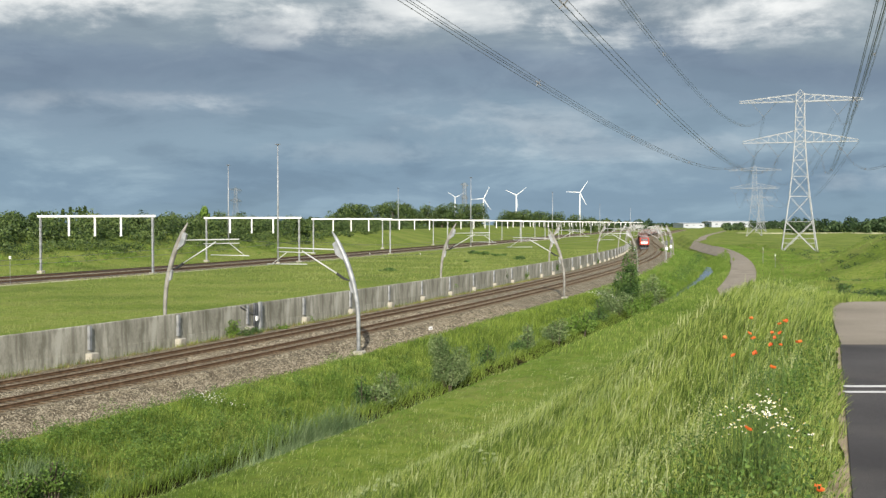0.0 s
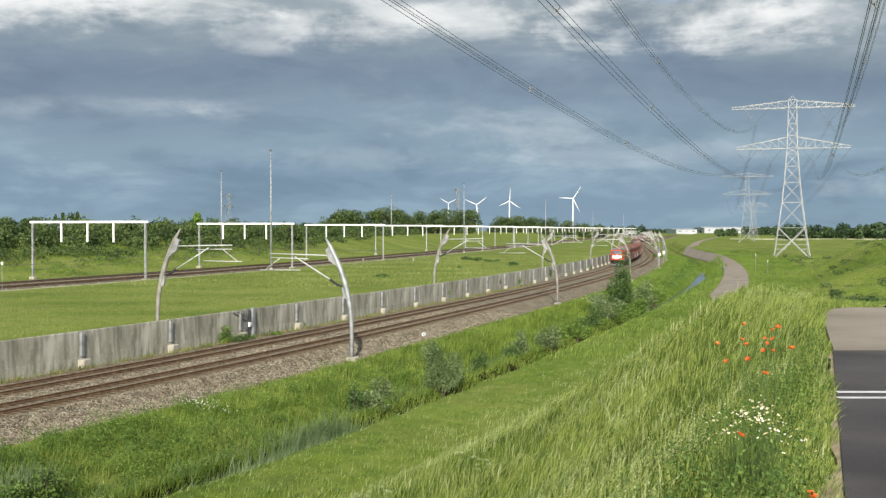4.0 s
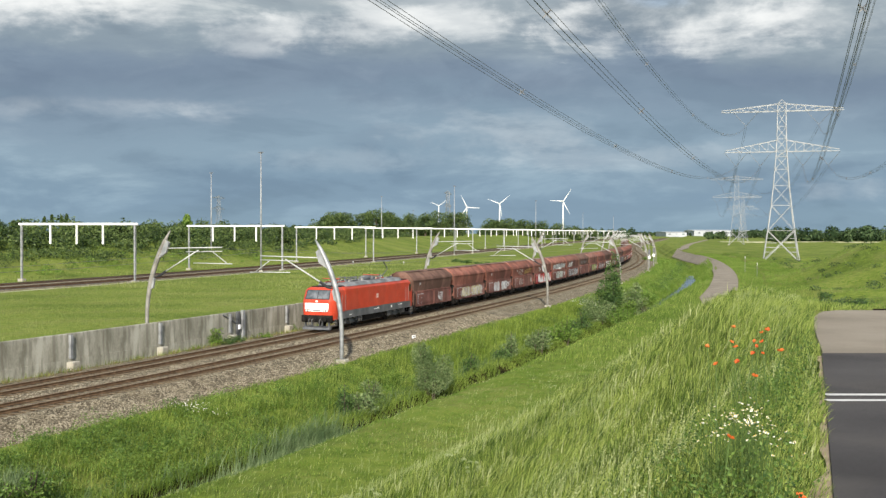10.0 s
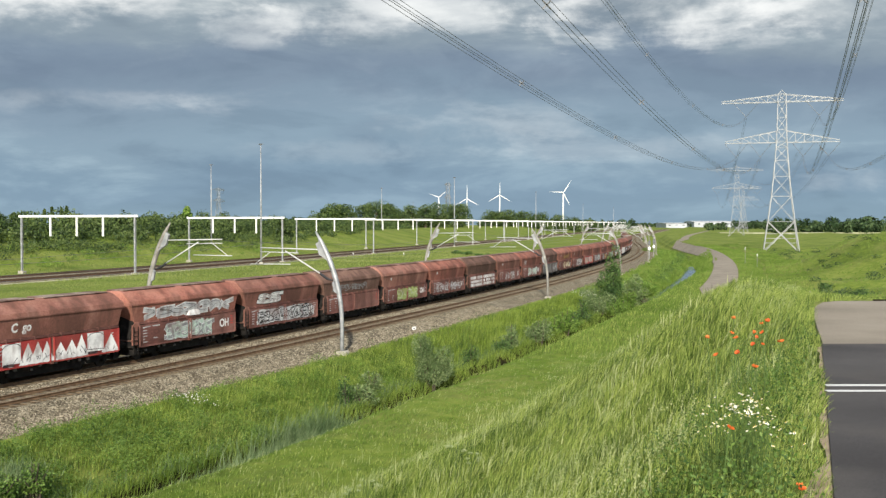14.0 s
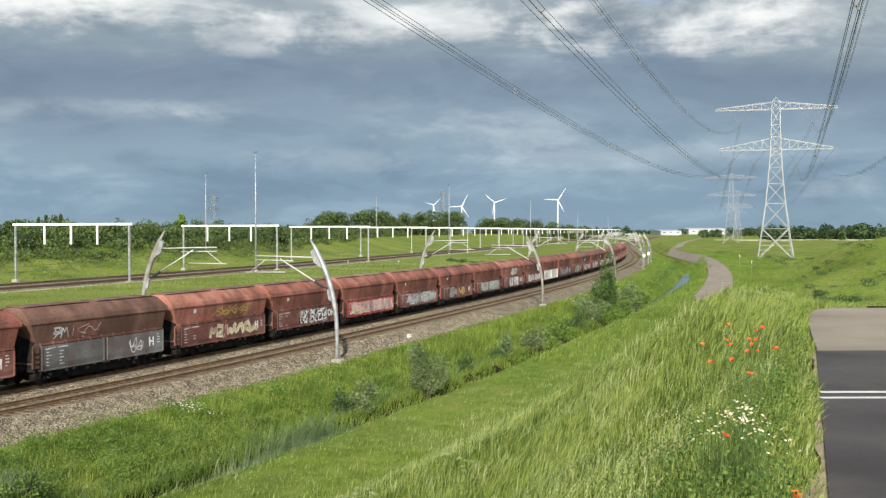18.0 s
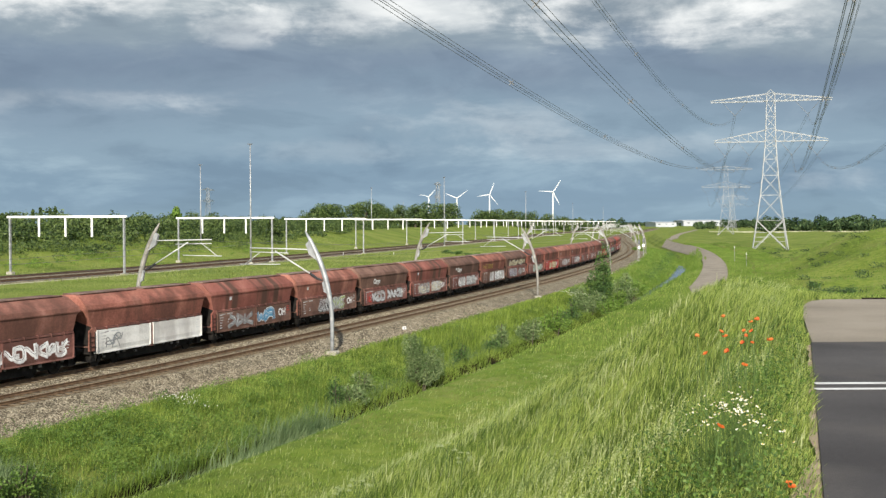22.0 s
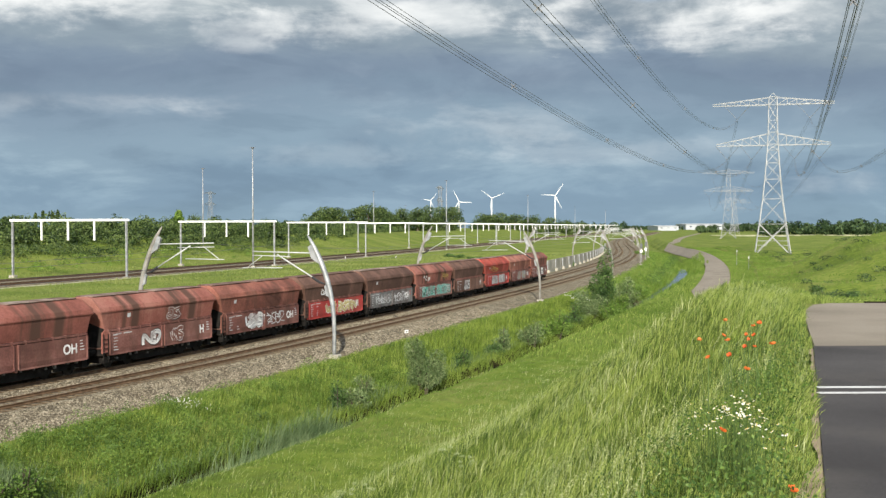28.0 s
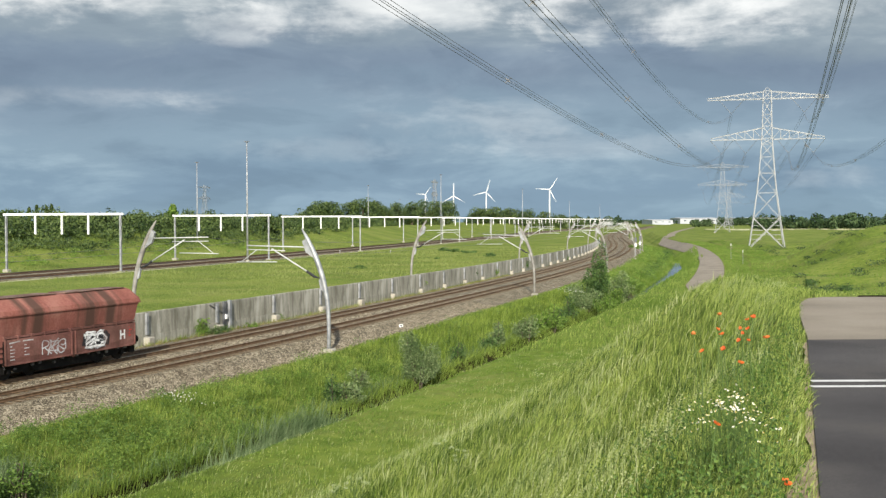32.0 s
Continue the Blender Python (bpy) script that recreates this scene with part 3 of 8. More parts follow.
def dike_road():
    """Dark asphalt on the crest, a paler crossing beyond it and two white stripes."""
    zt = 6.4
    edge = lambda y: 2.47 + (y - 6.5) * 0.357
    g = Geo()
    ys = [-12, 0, 5, 8, 11, 14.75]
    for a, b in zip(ys, ys[1:]):
        g.add([(edge(a), a, zt + 0.05), (edge(a) + 3.6, a, zt + 0.05), (edge(b) + 3.6, b, zt + 0.05), (edge(b), b, zt + 0.05)], [(0, 1, 2, 3)])
        g.add([(edge(a), a, zt + 0.05), (edge(a), a, zt - 0.1), (edge(b), b, zt - 0.1), (edge(b), b, zt + 0.05)], [(0, 3, 2, 1)])
    tagged(new("dike_road", g.mesh("dike_road", M_asphalt)), "dark asphalt cycle road on top of the dike", "road", kind="structure")
    g = Geo()
    rim = [(edge(14.75) + 0.02, 14.754), (40, 14.754), (44, 22.2), (edge(23) + 4.2, 22.75), (edge(23) + 1.6, 22.95), (edge(23) + 0.35, 22.9), (edge(23) - 0.1, 22.5), (edge(21.5) - 0.12, 21.4),
           (edge(19) - 0.10, 19), (edge(17) - 0.05, 17)]
    n = len(rim)
    g.add([(x, y, zt + 0.046) for x, y in rim] + [(x, y, zt - 0.25) for x, y in rim], [tuple(range(n))] + [(i, n + i, n + (i + 1) % n, (i + 1) % n) for i in range(n)])
    tagged(new("road_crossing", g.mesh("road_crossing", M_asphalt_old)), "pale worn asphalt of the road crossing", "road", kind="structure")
    # thin dark strip painting in the ditch shadow behind the crossing
    g = Geo()
    g.beam((edge(23) + 1.2, 23.02, zt + 0.02), (edge(23) + 4.2, 22.83, zt + 0.02), 0.10)
    g.beam((edge(23) + 4.2, 22.83, zt + 0.02), (40, 22.35, zt + 0.02), 0.10)
    tagged(new("crossing_edge", g.mesh("crossing_edge", M_mud_shade)), "dark strip drawn as ditch shadow along the road crossing", "soil", kind="structure")
    for a, wd in ((10.86, 0.13), (10.50, 0.115)):
        g = Geo()
        x0, x1 = edge(a) + 0.02, edge(a) + 3.5
        g.add([(x0, a, zt + 0.056), (x1, a - 0.05, zt + 0.056), (x1, a + wd - 0.05, zt + 0.056), (x0, a + wd, zt + 0.056)], [(0, 1, 2, 3)])
        tagged(new("road_stripe", g.mesh("road_stripe", M_stripe)), "white painted stripe across the asphalt", "road marking", kind="structure")


dike_road()


# ---------------------------------------------------------------- beside the railway
def frame_at(q, d, z=0.0):
    """A pose at depth q and offset d: x along the line, y to its left."""
    x, y = beside(q, d)
    return pose(float(x), float(y), z, 0, 0, math.degrees(math.atan2(1.0, float(line_slope(q)))))


WALL_D, WALL_TOP, WALL_FOOT = -7.3, 1.72, -0.75
WALL_POSTS = []


def noise_wall():
    base = thing("wall_barrier", "long stained concrete retaining wall beside the track", "wall", kind="structure")
    q = 65.8 - 9.45 / 1.08 * 5
    qs = []
    while q < 420:
        qs.append(q)
        q += 9.45 / math.hypot(1, float(line_slope(q)))
    post = Geo()
    post.box(-0.13, 0.13, -0.17, 0.02, 0.15, WALL_TOP - 0.08, c=0.02)
    post_me = post.mesh("post", M_steel)
    foot = Geo()
    foot.box(-0.36, 0.36, -0.52, 0.0, WALL_FOOT, -0.02, c=0.04)
    foot_me = foot.mesh("footing", M_concrete_light)
    for i, (a, b) in enumerate(zip(qs, qs[1:])):
        pa, pb = Vector((*beside(a, WALL_D), 0)), Vector((*beside(b, WALL_D), 0))
        pa, pb = Vector([float(v) for v in pa]), Vector([float(v) for v in pb])
        L = (pb - pa).length
        m = Matrix.Translation((pa + pb) / 2) @ pose(0, 0, 0, 0, 0, math.degrees(math.atan2(pb.y - pa.y, pb.x - pa.x)))
        g = Geo()
        g.extrude([(0.0, 0.10), (0.22, 0.10), (0.22, WALL_TOP), (0.02, WALL_TOP), (0.0, WALL_TOP - 0.03)], -L / 2 + 0.012, L / 2 - 0.012)
        o = part("panel", g, M_concrete, base)
        o.matrix_world = m
        g = Geo()
        g.extrude([(-0.05, WALL_FOOT), (0.24, WALL_FOOT), (0.24, 0.095), (-0.05, 0.095)], -L / 2 + 0.01, L / 2 - 0.01)
        o = part("plinth", g, M_concrete, base)
        o.matrix_world = m
        jam = m @ Matrix.Translation((-L / 2, 0, 0))
        o = part("post", post_me, None, base)
        o.matrix_world = jam
        o = part("footing", foot_me, None, base)
        o.matrix_world = jam
        WALL_POSTS.append(jam)
    return base


noise_wall()


M_arm = plain("light grey arm", (0.44, 0.455, 0.44), rough=0.5, k=0.08)


M_steel_old = material("weathered mast steel", [(0.145, 0.138, 0.120), (0.225, 0.215, 0.19), (0.32, 0.31, 0.28)], rough=0.65, metal=0.2, scale=1.2, fine=14, bump=0.05)


def bow(z):
    """How far the mast's axis leans over the track at a height."""
    return 0.05 + 3.3 * max(0.0, (z - 0.05) / 8.15 - 0.22) ** 2.1


def mast(side, steel):
    """A curved steel catenary mast with its bracket. side 1: it stands right of the track and bends left (+y)."""
    base = thing("catenary_mast", "curved galvanised catenary mast on a concrete footing", "catenary mast", "catenary masts of the double track")
    pts, rad = [], []
    for i in range(13):
        t = i / 12
        z = 0.05 + 8.15 * t
        pts.append((0, side * bow(z), z))
        rad.append(float(np.interp(t, [0, 0.3, 0.62, 0.82, 0.93, 1.0], [0.125, 0.140, 0.180, 0.178, 0.135, 0.035])))
    part("shaft", Geo().tube(pts, rad, 8), steel, base, smooth=True)
    part("footing", Geo().box(-0.34, 0.34, -0.34, 0.34, -0.5, 0.22, c=0.05), M_concrete_light, base, "pale concrete block")
    g = Geo().extrude([(side * (bow(7.55) + 0.05), 7.55), (side * (bow(7.4) + 0.42), 7.35), (side * (bow(6.6) + 0.58), 6.62), (side * (bow(6.3) + 0.12), 6.25)], -0.10, 0.10)
    part("wheel_plate", g, M_steel, base)
    g = Geo().extrude([(side * (bow(4.9) + 0.10), 4.95), (side * (bow(4.8) + 0.30), 4.75), (side * (bow(4.2) + 0.32), 4.15), (side * (bow(4.0) + 0.08), 4.0)], -0.08, 0.08)
    part("lower_plate", g, M_steel, base)
    part("bracket", Geo().tube([(0, side * (bow(7.0) + 0.15), 6.95), (0, side * (bow(7.0) + 0.45), 6.95)], 0.07, 6), M_steel_dark, base)
    arm = Geo()
    arm.tube([(0, side * 1.2, 6.95), (0, side * 6.2, 7.05)], 0.042, 6)
    arm.tube([(0, side * 3.3, 6.72), (0, side * 6.2, 6.78)], 0.03, 6)
    part("top_tube", arm, M_arm, base, smooth=True)
    part("strut", Geo().tube([(0, side * 1.65, 5.35), (0, side * 4.3, 6.85)], 0.05, 6), M_arm, base, smooth=True)
    part("insulator", Geo().tube([(0, side * 0.72, 4.9), (0, side * 1.1, 5.0), (0, side * 1.65, 5.35)], [0.04, 0.09, 0.09], 8), M_black, base, "dark ribbed insulator")
    part("registration_arm", Geo().tube([(0, side * 3.9, 5.95), (0, side * 7.0, 5.92)], 0.032, 6), M_arm, base, smooth=True)
    part("dropper", Geo().tube([(0, side * 5.4, 6.78), (0, side * 6.6, 5.95)], 0.028, 6), M_arm, base, smooth=True)
    return base


MAST_Q = [74.6, 128.0, 184.5, 243, 302, 361, 420, 479, 538, 597, 656, 715]
near_mast, right_mast, left_mast = mast(1, M_steel), mast(1, M_steel_old), mast(-1, M_steel_old)
tagged(right_mast, "weathered curved catenary mast on a concrete footing")
tagged(left_mast, "weathered curved catenary mast behind the wall")
near_mast.matrix_world = frame_at(MAST_Q[0], 6.55, -0.62)
right_mast.matrix_world = frame_at(MAST_Q[1], 6.55, -0.62)
left_mast.matrix_world = frame_at(MAST_Q[0] - 0.5, -8.55, -0.05)
for q in MAST_Q[2:]:
    copy_thing(right_mast, frame_at(q, 6.55, -0.62))
for q in MAST_Q[1:]:
    copy_thing(left_mast, frame_at(q - 0.5, -8.55, -0.05))


def overhead_wires():
    for d, lab in ((TRAIN_D, "contact and messenger wire over the train track"), (NEAR_D, "contact and messenger wire over the near track")):
        base = thing("overhead_line", lab, "overhead line")
        qs = [MAST_Q[0] - 57] + MAST_Q
        for nm, z0, sag, r in (("contact_wire", 5.45, 0.05, 0.009), ("messenger_wire", 6.9, 0.75, 0.009)):
            g = Geo()
            pts = []
            for a, b in zip(qs[:8], qs[1:9]):
                for t in np.linspace(0, 1, 7)[:-1]:
                    q = a + (b - a) * t
                    x, y = beside(q, d)
                    pts.append((float(x), float(y), z0 - sag * 4 * t * (1 - t)))
            g.tube(pts, r, 4)
            part(nm, g, M_cable, base)


overhead_wires()


def portal():
    """A white portal over the sidings; origin at the foot of its near post, the beam runs to +y."""
    base = thing("track_portal", "white steel portal spanning the distant sidings", "track portal", "portals over the sidings")
    W, Hh = 22.2, 9.85
    for y in (0.0, W):
        g = Geo()
        for u in (-0.13, 0.13):
            g.box(u - 0.035, u + 0.035, y - 0.14, y + 0.14, 0.0, Hh - 0.2)
        z = 0.4
        while z < Hh - 0.5:
            g.box(-0.13, 0.13, y - 0.03, y + 0.03, z, z + 0.12)
            z += 0.8
        part("column", g, M_steel, base)
        part("footing", Geo().box(-0.5, 0.5, y - 0.5, y + 0.5, -0.6, 0.35, c=0.05), M_concrete_light, base)
    g = Geo().box(-0.2, 0.2, -0.5, W + 0.5, Hh - 0.38, Hh - 0.02, c=0.03)
    part("beam", g, M_white_beam, base)
    for y in (6.1, 11.2, 16.4):
        part("drop_post", Geo().box(-0.12, 0.12, y - 0.12, y + 0.12, Hh - 3.55, Hh - 0.4), M_white_beam, base)
    return base


PORTAL_Q = [157.6, 215.6] + [281.0 + 66.0 * i for i in range(18)]
por = portal()
for i, q in enumerate(PORTAL_Q):
    m = frame_at(q, -69.4 + float(swing(q)), -0.35)
    if i == 0:
        por.matrix_world = m
    else:
        copy_thing(por, m)


def light_pole(h, m):
    base = thing("light_mast", "tall slender grey lighting mast", "light mast", "lighting masts of the sidings", m)
    part("pole", Geo().tube([(0, 0, 0), (0, 0, h * 0.5), (0, 0, h)], [0.22, 0.16, 0.10], 8), M_steel, base, smooth=True)
    part("foot", Geo().box(-0.35, 0.35, -0.35, 0.35, -0.4, 0.3, c=0.04), M_concrete_light, base)
    g = Geo().tube([(0, 0, h), (0, 0, h + 0.25)], 0.3, 8)
    g.box(-0.55, 0.55, -0.12, 0.12, h + 0.1, h + 0.22)
    part("lamp_head", g, M_steel_dark, base)
    return base


for x, y, h in ((-33.6, 221, 24.1), (-58.7, 297, 24.0), (-20.3, 492, 24.0), (9.9, 386, 24.3), (56, 555, 24), (130, 900, 24), (-10, 820, 24), (190, 1100, 24)):
    light_pole(h, pose(x, y, -0.1))


# ---------------------------------------------------------------- the train
TR_Y = np.arange(-880.0, 1900.0, 1.0)
TR_PX, TR_PY = beside(TR_Y, TRAIN_D)
TR_S = np.concatenate([[0.0], np.cumsum(np.hypot(np.diff(TR_PX), np.diff(TR_PY)))])
TR_S -= np.interp(20.0, TR_Y, TR_S)


def on_track(s):
    q = np.interp(s, TR_S, TR_Y)
    return float(np.interp(q, TR_Y, TR_PX)), float(np.interp(q, TR_Y, TR_PY))


def ride(s, half):
    """The pose of a vehicle whose middle is s metres along the track: x backwards along the train."""
    (ax, ay), (bx, by) = on_track(s - half), on_track(s + half)
    return pose((ax + bx) / 2, (ay + by) / 2, 0, 0, 0, math.degrees(math.atan2(by - ay, bx - ax)))


SPEED, FRONT_AT_ZERO = 26.56, 338.5
LOCO_LEN, WAGON_LEN = 18.9, 12.33
WAGON_ONE = 18.2        # from the loco's front to the first wagon's front

M_loco_red = material("signal red paint", [(0.37, 0.036, 0.015), (0.475, 0.048, 0.020), (0.54, 0.070, 0.032)], rough=0.42, scale=0.9, fine=16, bump=0.03, spread=0.35,
                      streaks=((0.30, 0.05, 0.03), 0.9, 0.35, (1, 1, 0.35)))
M_loco_grey = material("loco grey", [(0.06, 0.062, 0.065), (0.095, 0.098, 0.10), (0.14, 0.143, 0.147)], rough=0.55, scale=1.2, fine=15, bump=0.04)
# lighter than M_glass: the sky's reflection is put into the base colour
M_windscreen = material("cab windscreen", [(0.05, 0.055, 0.06), (0.09, 0.10, 0.105), (0.16, 0.17, 0.18)], rough=0.06, scale=1.4, fine=5, bump=0.0, spec=0.8)
M_roof_grey = material("dirty roof", [(0.085, 0.087, 0.092), (0.155, 0.16, 0.168), (0.26, 0.265, 0.275)], rough=0.7, scale=1.0, fine=12, bump=0.1, spread=0.6)
# grease black, darkened further to carry the shade between wagons
M_under = material("greasy running gear and gap shade", [(0.005, 0.0047, 0.0044), (0.011, 0.010, 0.009), (0.030, 0.026, 0.022)], rough=0.85, spec=0.15, scale=2, fine=18, bump=0.1)
M_bogie_grey = material("dusty grey running gear", [(0.05, 0.048, 0.045), (0.10, 0.097, 0.09), (0.17, 0.16, 0.15)], rough=0.7, scale=2, fine=18, bump=0.1)
M_bogie_light = material("light grey bogie gear", [(0.05, 0.049, 0.046), (0.105, 0.103, 0.098), (0.19, 0.185, 0.175)], rough=0.7, scale=3, fine=18, bump=0.1)
M_lamp = plain("lamp glass", (0.75, 0.75, 0.7), rough=0.2)


def hopper_paint(name, cols, stripes=None, dark=0.4):
    return material(name, cols, rough=0.82, scale=0.55, fine=9.0, fine_mix=0.3, bump=0.12, spread=0.55, per_object=0.35,
                    streaks=stripes or ((0.066, 0.036, 0.027), 0.7, dark + 0.15, (1, 1, 0.30)), spec=0.2)


RUST = [(0.132, 0.051, 0.038), (0.250, 0.097, 0.070), (0.37, 0.168, 0.124)]
M_rust = hopper_paint("rust-red hopper paint", RUST)
M_rust_dark = hopper_paint("sooty brown hopper paint", [(0.075, 0.042, 0.032), (0.140, 0.078, 0.058), (0.22, 0.13, 0.098)])
M_rust_orange = hopper_paint("faded orange-brown hopper paint", [(0.142, 0.063, 0.047), (0.230, 0.103, 0.077), (0.32, 0.168, 0.130)])
M_rust_red = hopper_paint("bright red hopper paint", [(0.24, 0.042, 0.030), (0.36, 0.068, 0.050), (0.44, 0.115, 0.088)], dark=0.25)
M_striped = hopper_paint("red paint worn in bands", [(0.155, 0.056, 0.043), (0.24, 0.088, 0.067), (0.31, 0.140, 0.108)],
                         stripes=((0.082, 0.046, 0.034), 1.0, 0.95, (1, 0.15, 0.12)))
M_panel_grey = hopper_paint("grey side paint", [(0.085, 0.083, 0.082), (0.13, 0.128, 0.125), (0.19, 0.185, 0.18)])
M_panel_white = hopper_paint("white side paint", [(0.50, 0.49, 0.46), (0.66, 0.65, 0.61), (0.74, 0.73, 0.70)], dark=0.2)
M_panel_red = hopper_paint("red side paint", [(0.24, 0.030, 0.026), (0.34, 0.046, 0.040), (0.40, 0.085, 0.07)], dark=0.25)
M_roof_dust = hopper_paint("dusty brown roof paint", [(0.10, 0.052, 0.040), (0.17, 0.105, 0.083), (0.31, 0.255, 0.21)])
UPPER = {"rust": M_rust, "dark": M_rust_dark, "orange": M_rust_orange, "red": M_rust_red, "striped": M_striped}
M_door = hopper_paint("dirty maroon door paint", [(0.095, 0.042, 0.035), (0.175, 0.075, 0.061), (0.265, 0.132, 0.108)])
LOWER = {"rust": M_door, "dark": M_rust_dark, "orange": M_rust_orange, "red": M_panel_red, "grey": M_panel_grey, "white": M_panel_white}
UPPER_WORD = {"rust": "rust-red", "dark": "sooty brown", "orange": "faded orange-brown", "red": "bright red", "striped": "band-worn red"}


def wheelset(g, x, r=0.46):
    for s in (-1, 1):
        pts = [(x, s * 0.70, r), (x, s * 0.83, r)]
        g.tube(pts, r, 14)
    g.tube([(x, -0.95, r), (x, 0.95, r)], 0.09, 6)


def bogie(parent, x, base=1.8, mat=None, r=0.46):
    mat = mat or M_under
    b = part("bogie", Geo().box(x - base / 2 - 0.35, x + base / 2 + 0.35, -0.12, 0.12, 0.42, 0.70), M_under, parent)
    for s in (-1, 1):
        g = Geo()
        g.prism([(x - base / 2 - 0.42, 0.46), (x - base / 2 + 0.3, 0.46), (x - 0.4, 0.34), (x + 0.4, 0.34), (x + base / 2 - 0.3, 0.46), (x + base / 2 + 0.42, 0.46),
                 (x + base / 2 + 0.38, 0.66), (x + 0.45, 0.78), (x - 0.45, 0.78), (x - base / 2 - 0.38, 0.66)], s * 0.98, s * 1.08)
        for u in (-1, 1):
            g.box(x + u * base / 2 - 0.15, x + u * base / 2 + 0.15, min(s * 0.95, s * 1.16), max(s * 0.95, s * 1.16), 0.32, 0.60, c=0.03)
        part("side_frame", g, mat, b)
        if base > 2:
            g = Geo()
            for u in (-1.0, -0.42, 0.42, 1.0):
                g.tube([(x + u, s * 1.14, 0.5), (x + u, s * 1.14, 0.92)], 0.10, 8)
            g.box(x - 0.3, x + 0.3, min(s * 1.1, s * 1.26), max(s * 1.1, s * 1.26), 0.45, 0.75, c=0.03)
            part("spring_set", g, M_steel_dark, b)
            g = Geo()
            for u in (-1.95, -1.45, 1.45, 1.95):
                g.box(x + u - 0.12, x + u + 0.12, min(s * 1.16, s * 1.30), max(s * 1.16, s * 1.30), 0.50, 0.86, c=0.02)
            for u in (-0.75, 0.75):
                g.tube([(x + u, s * 1.24, 0.55), (x + u * 1.9, s * 1.24, 0.80)], 0.05, 6)
                g.tube([(x + u * 0.3, s * 1.28, 0.82), (x + u, s * 1.28, 0.84)], 0.07, 8)
            part("damper", g, M_bogie_light, b)
    for u in (-1, 1):
        g = Geo()
        wheelset(g, x + u * base / 2, r)
        part("wheelset", g, M_under, b, smooth=False)
    return b


def buffers(parent, x, sgn):
    for s in (-1, 1):
        g = Geo()
        g.tube([(x - sgn * 0.5, s * 0.875, 1.05), (x - sgn * 0.1, s * 0.875, 1.05)], 0.09, 8)
        g.tube([(x - sgn * 0.09, s * 0.875, 1.05), (x - sgn * 0.02, s * 0.875, 1.05)], 0.23, 10)
        part("buffer", g, M_under, parent)


# the cross-section of the hopper: y, z
UP_PROF = [(-1.30, 2.28), (-1.425, 3.15), (-1.45, 3.32), (-1.36, 3.55), (-0.72, 4.06), (-0.45, 4.13), (0.45, 4.13), (0.72, 4.06), (1.36, 3.55), (1.45, 3.32), (1.425, 3.15), (1.30, 2.28)]


def wagon_proto(upper, lower):
    w = thing("hopper_wagon", "", "freight wagon", "hopper wagons of the coal train")
    h = WAGON_LEN / 2
    up, lo = UPPER[upper], LOWER[lower]
    # upper hopper, its ends drawn in towards the foot
    cut = lambda z: (0.50 + 0.10 * (3.2 - z), 0.30 + 0.18 * (3.2 - z)) if z < 3.2 else (0.06 + 0.25 * max(0, z - 3.6), 0.04 + 0.25 * max(0, z - 3.6))
    part("upper_hopper", Geo().extrude(UP_PROF, -h + 0.22, h - 0.22, cut), up, w)
    # near-black sheets paint the shade of the wagon gap onto both ends
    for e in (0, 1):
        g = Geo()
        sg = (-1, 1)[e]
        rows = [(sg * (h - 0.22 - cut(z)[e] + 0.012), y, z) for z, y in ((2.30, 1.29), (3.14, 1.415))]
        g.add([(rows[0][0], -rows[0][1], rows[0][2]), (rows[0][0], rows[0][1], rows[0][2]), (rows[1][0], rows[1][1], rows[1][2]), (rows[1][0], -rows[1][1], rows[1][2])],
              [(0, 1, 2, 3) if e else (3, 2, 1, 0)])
        part("end_sheet", g, M_under, w, "near-black sheet painting gap shade on the sloping end")
    rim = Geo()
    for s in (-1, 1):
        rim.box(-h + 0.30, h - 0.30, min(s * 1.452, s * 1.49), max(s * 1.452, s * 1.49), 3.28, 3.36)
    part("eave_rail", rim, up, w)
    lid = Geo()
    for k in (-1, 1):
        lid.box(k * 2.9 - 2.55, k * 2.9 + 2.55, -0.62, 0.62, 4.132, 4.19, c=0.02)
    part("roof_walk", lid, M_roof_dust, w, "dusty roof walk")
    core = Geo()
    core.extrude([(-1.18, 0.95), (-1.25, 2.3), (1.25, 2.3), (1.18, 0.95)], -h + 1.15, h - 1.0)
    part("core", core, M_rust_dark, w)
    # solid black chute, so nothing bright shows between the bogies
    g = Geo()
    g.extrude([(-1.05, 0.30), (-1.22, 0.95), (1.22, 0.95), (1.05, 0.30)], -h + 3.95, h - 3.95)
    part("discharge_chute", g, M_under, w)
    # channel between hopper and doors
    for s in (-1, 1):
        g = Geo()
        g.box(-h + 0.95, h - 0.78, min(s * 1.2, s * 1.42), max(s * 1.2, s * 1.42), 2.16, 2.26)
        x = -h + 1.0
        while x < h - 0.8:
            g.box(x, x + 0.06, min(s * 1.25, s * 1.44), max(s * 1.25, s * 1.44), 2.06, 2.30)
            x += 0.98
        part("door_beam", g, M_door, w)
        for a, b in ((-h + 1.02, -0.10), (0.10, h - 0.80)):
            g = Geo()
            g.extrude([(s * 1.16, 0.80), (s * 1.40, 0.80), (s * 1.46, 1.15), (s * 1.46, 2.10), (s * 1.20, 2.12)], a, b)
            door = part("side_door", g, lo, w)
            g = Geo()
            for u in (a + 0.02, b - 0.10):
                g.box(u, u + 0.08, min(s * 1.40, s * 1.49), max(s * 1.40, s * 1.49), 0.84, 2.13)
            g.box(a + 0.1, b - 0.1, min(s * 1.40, s * 1.475), max(s * 1.40, s * 1.475), 0.80, 0.88)
            part("door_rib", g, lo, door)
        g = Geo().box(-0.10, 0.10, min(s * 1.2, s * 1.44), max(s * 1.2, s * 1.44), 0.72, 2.1)
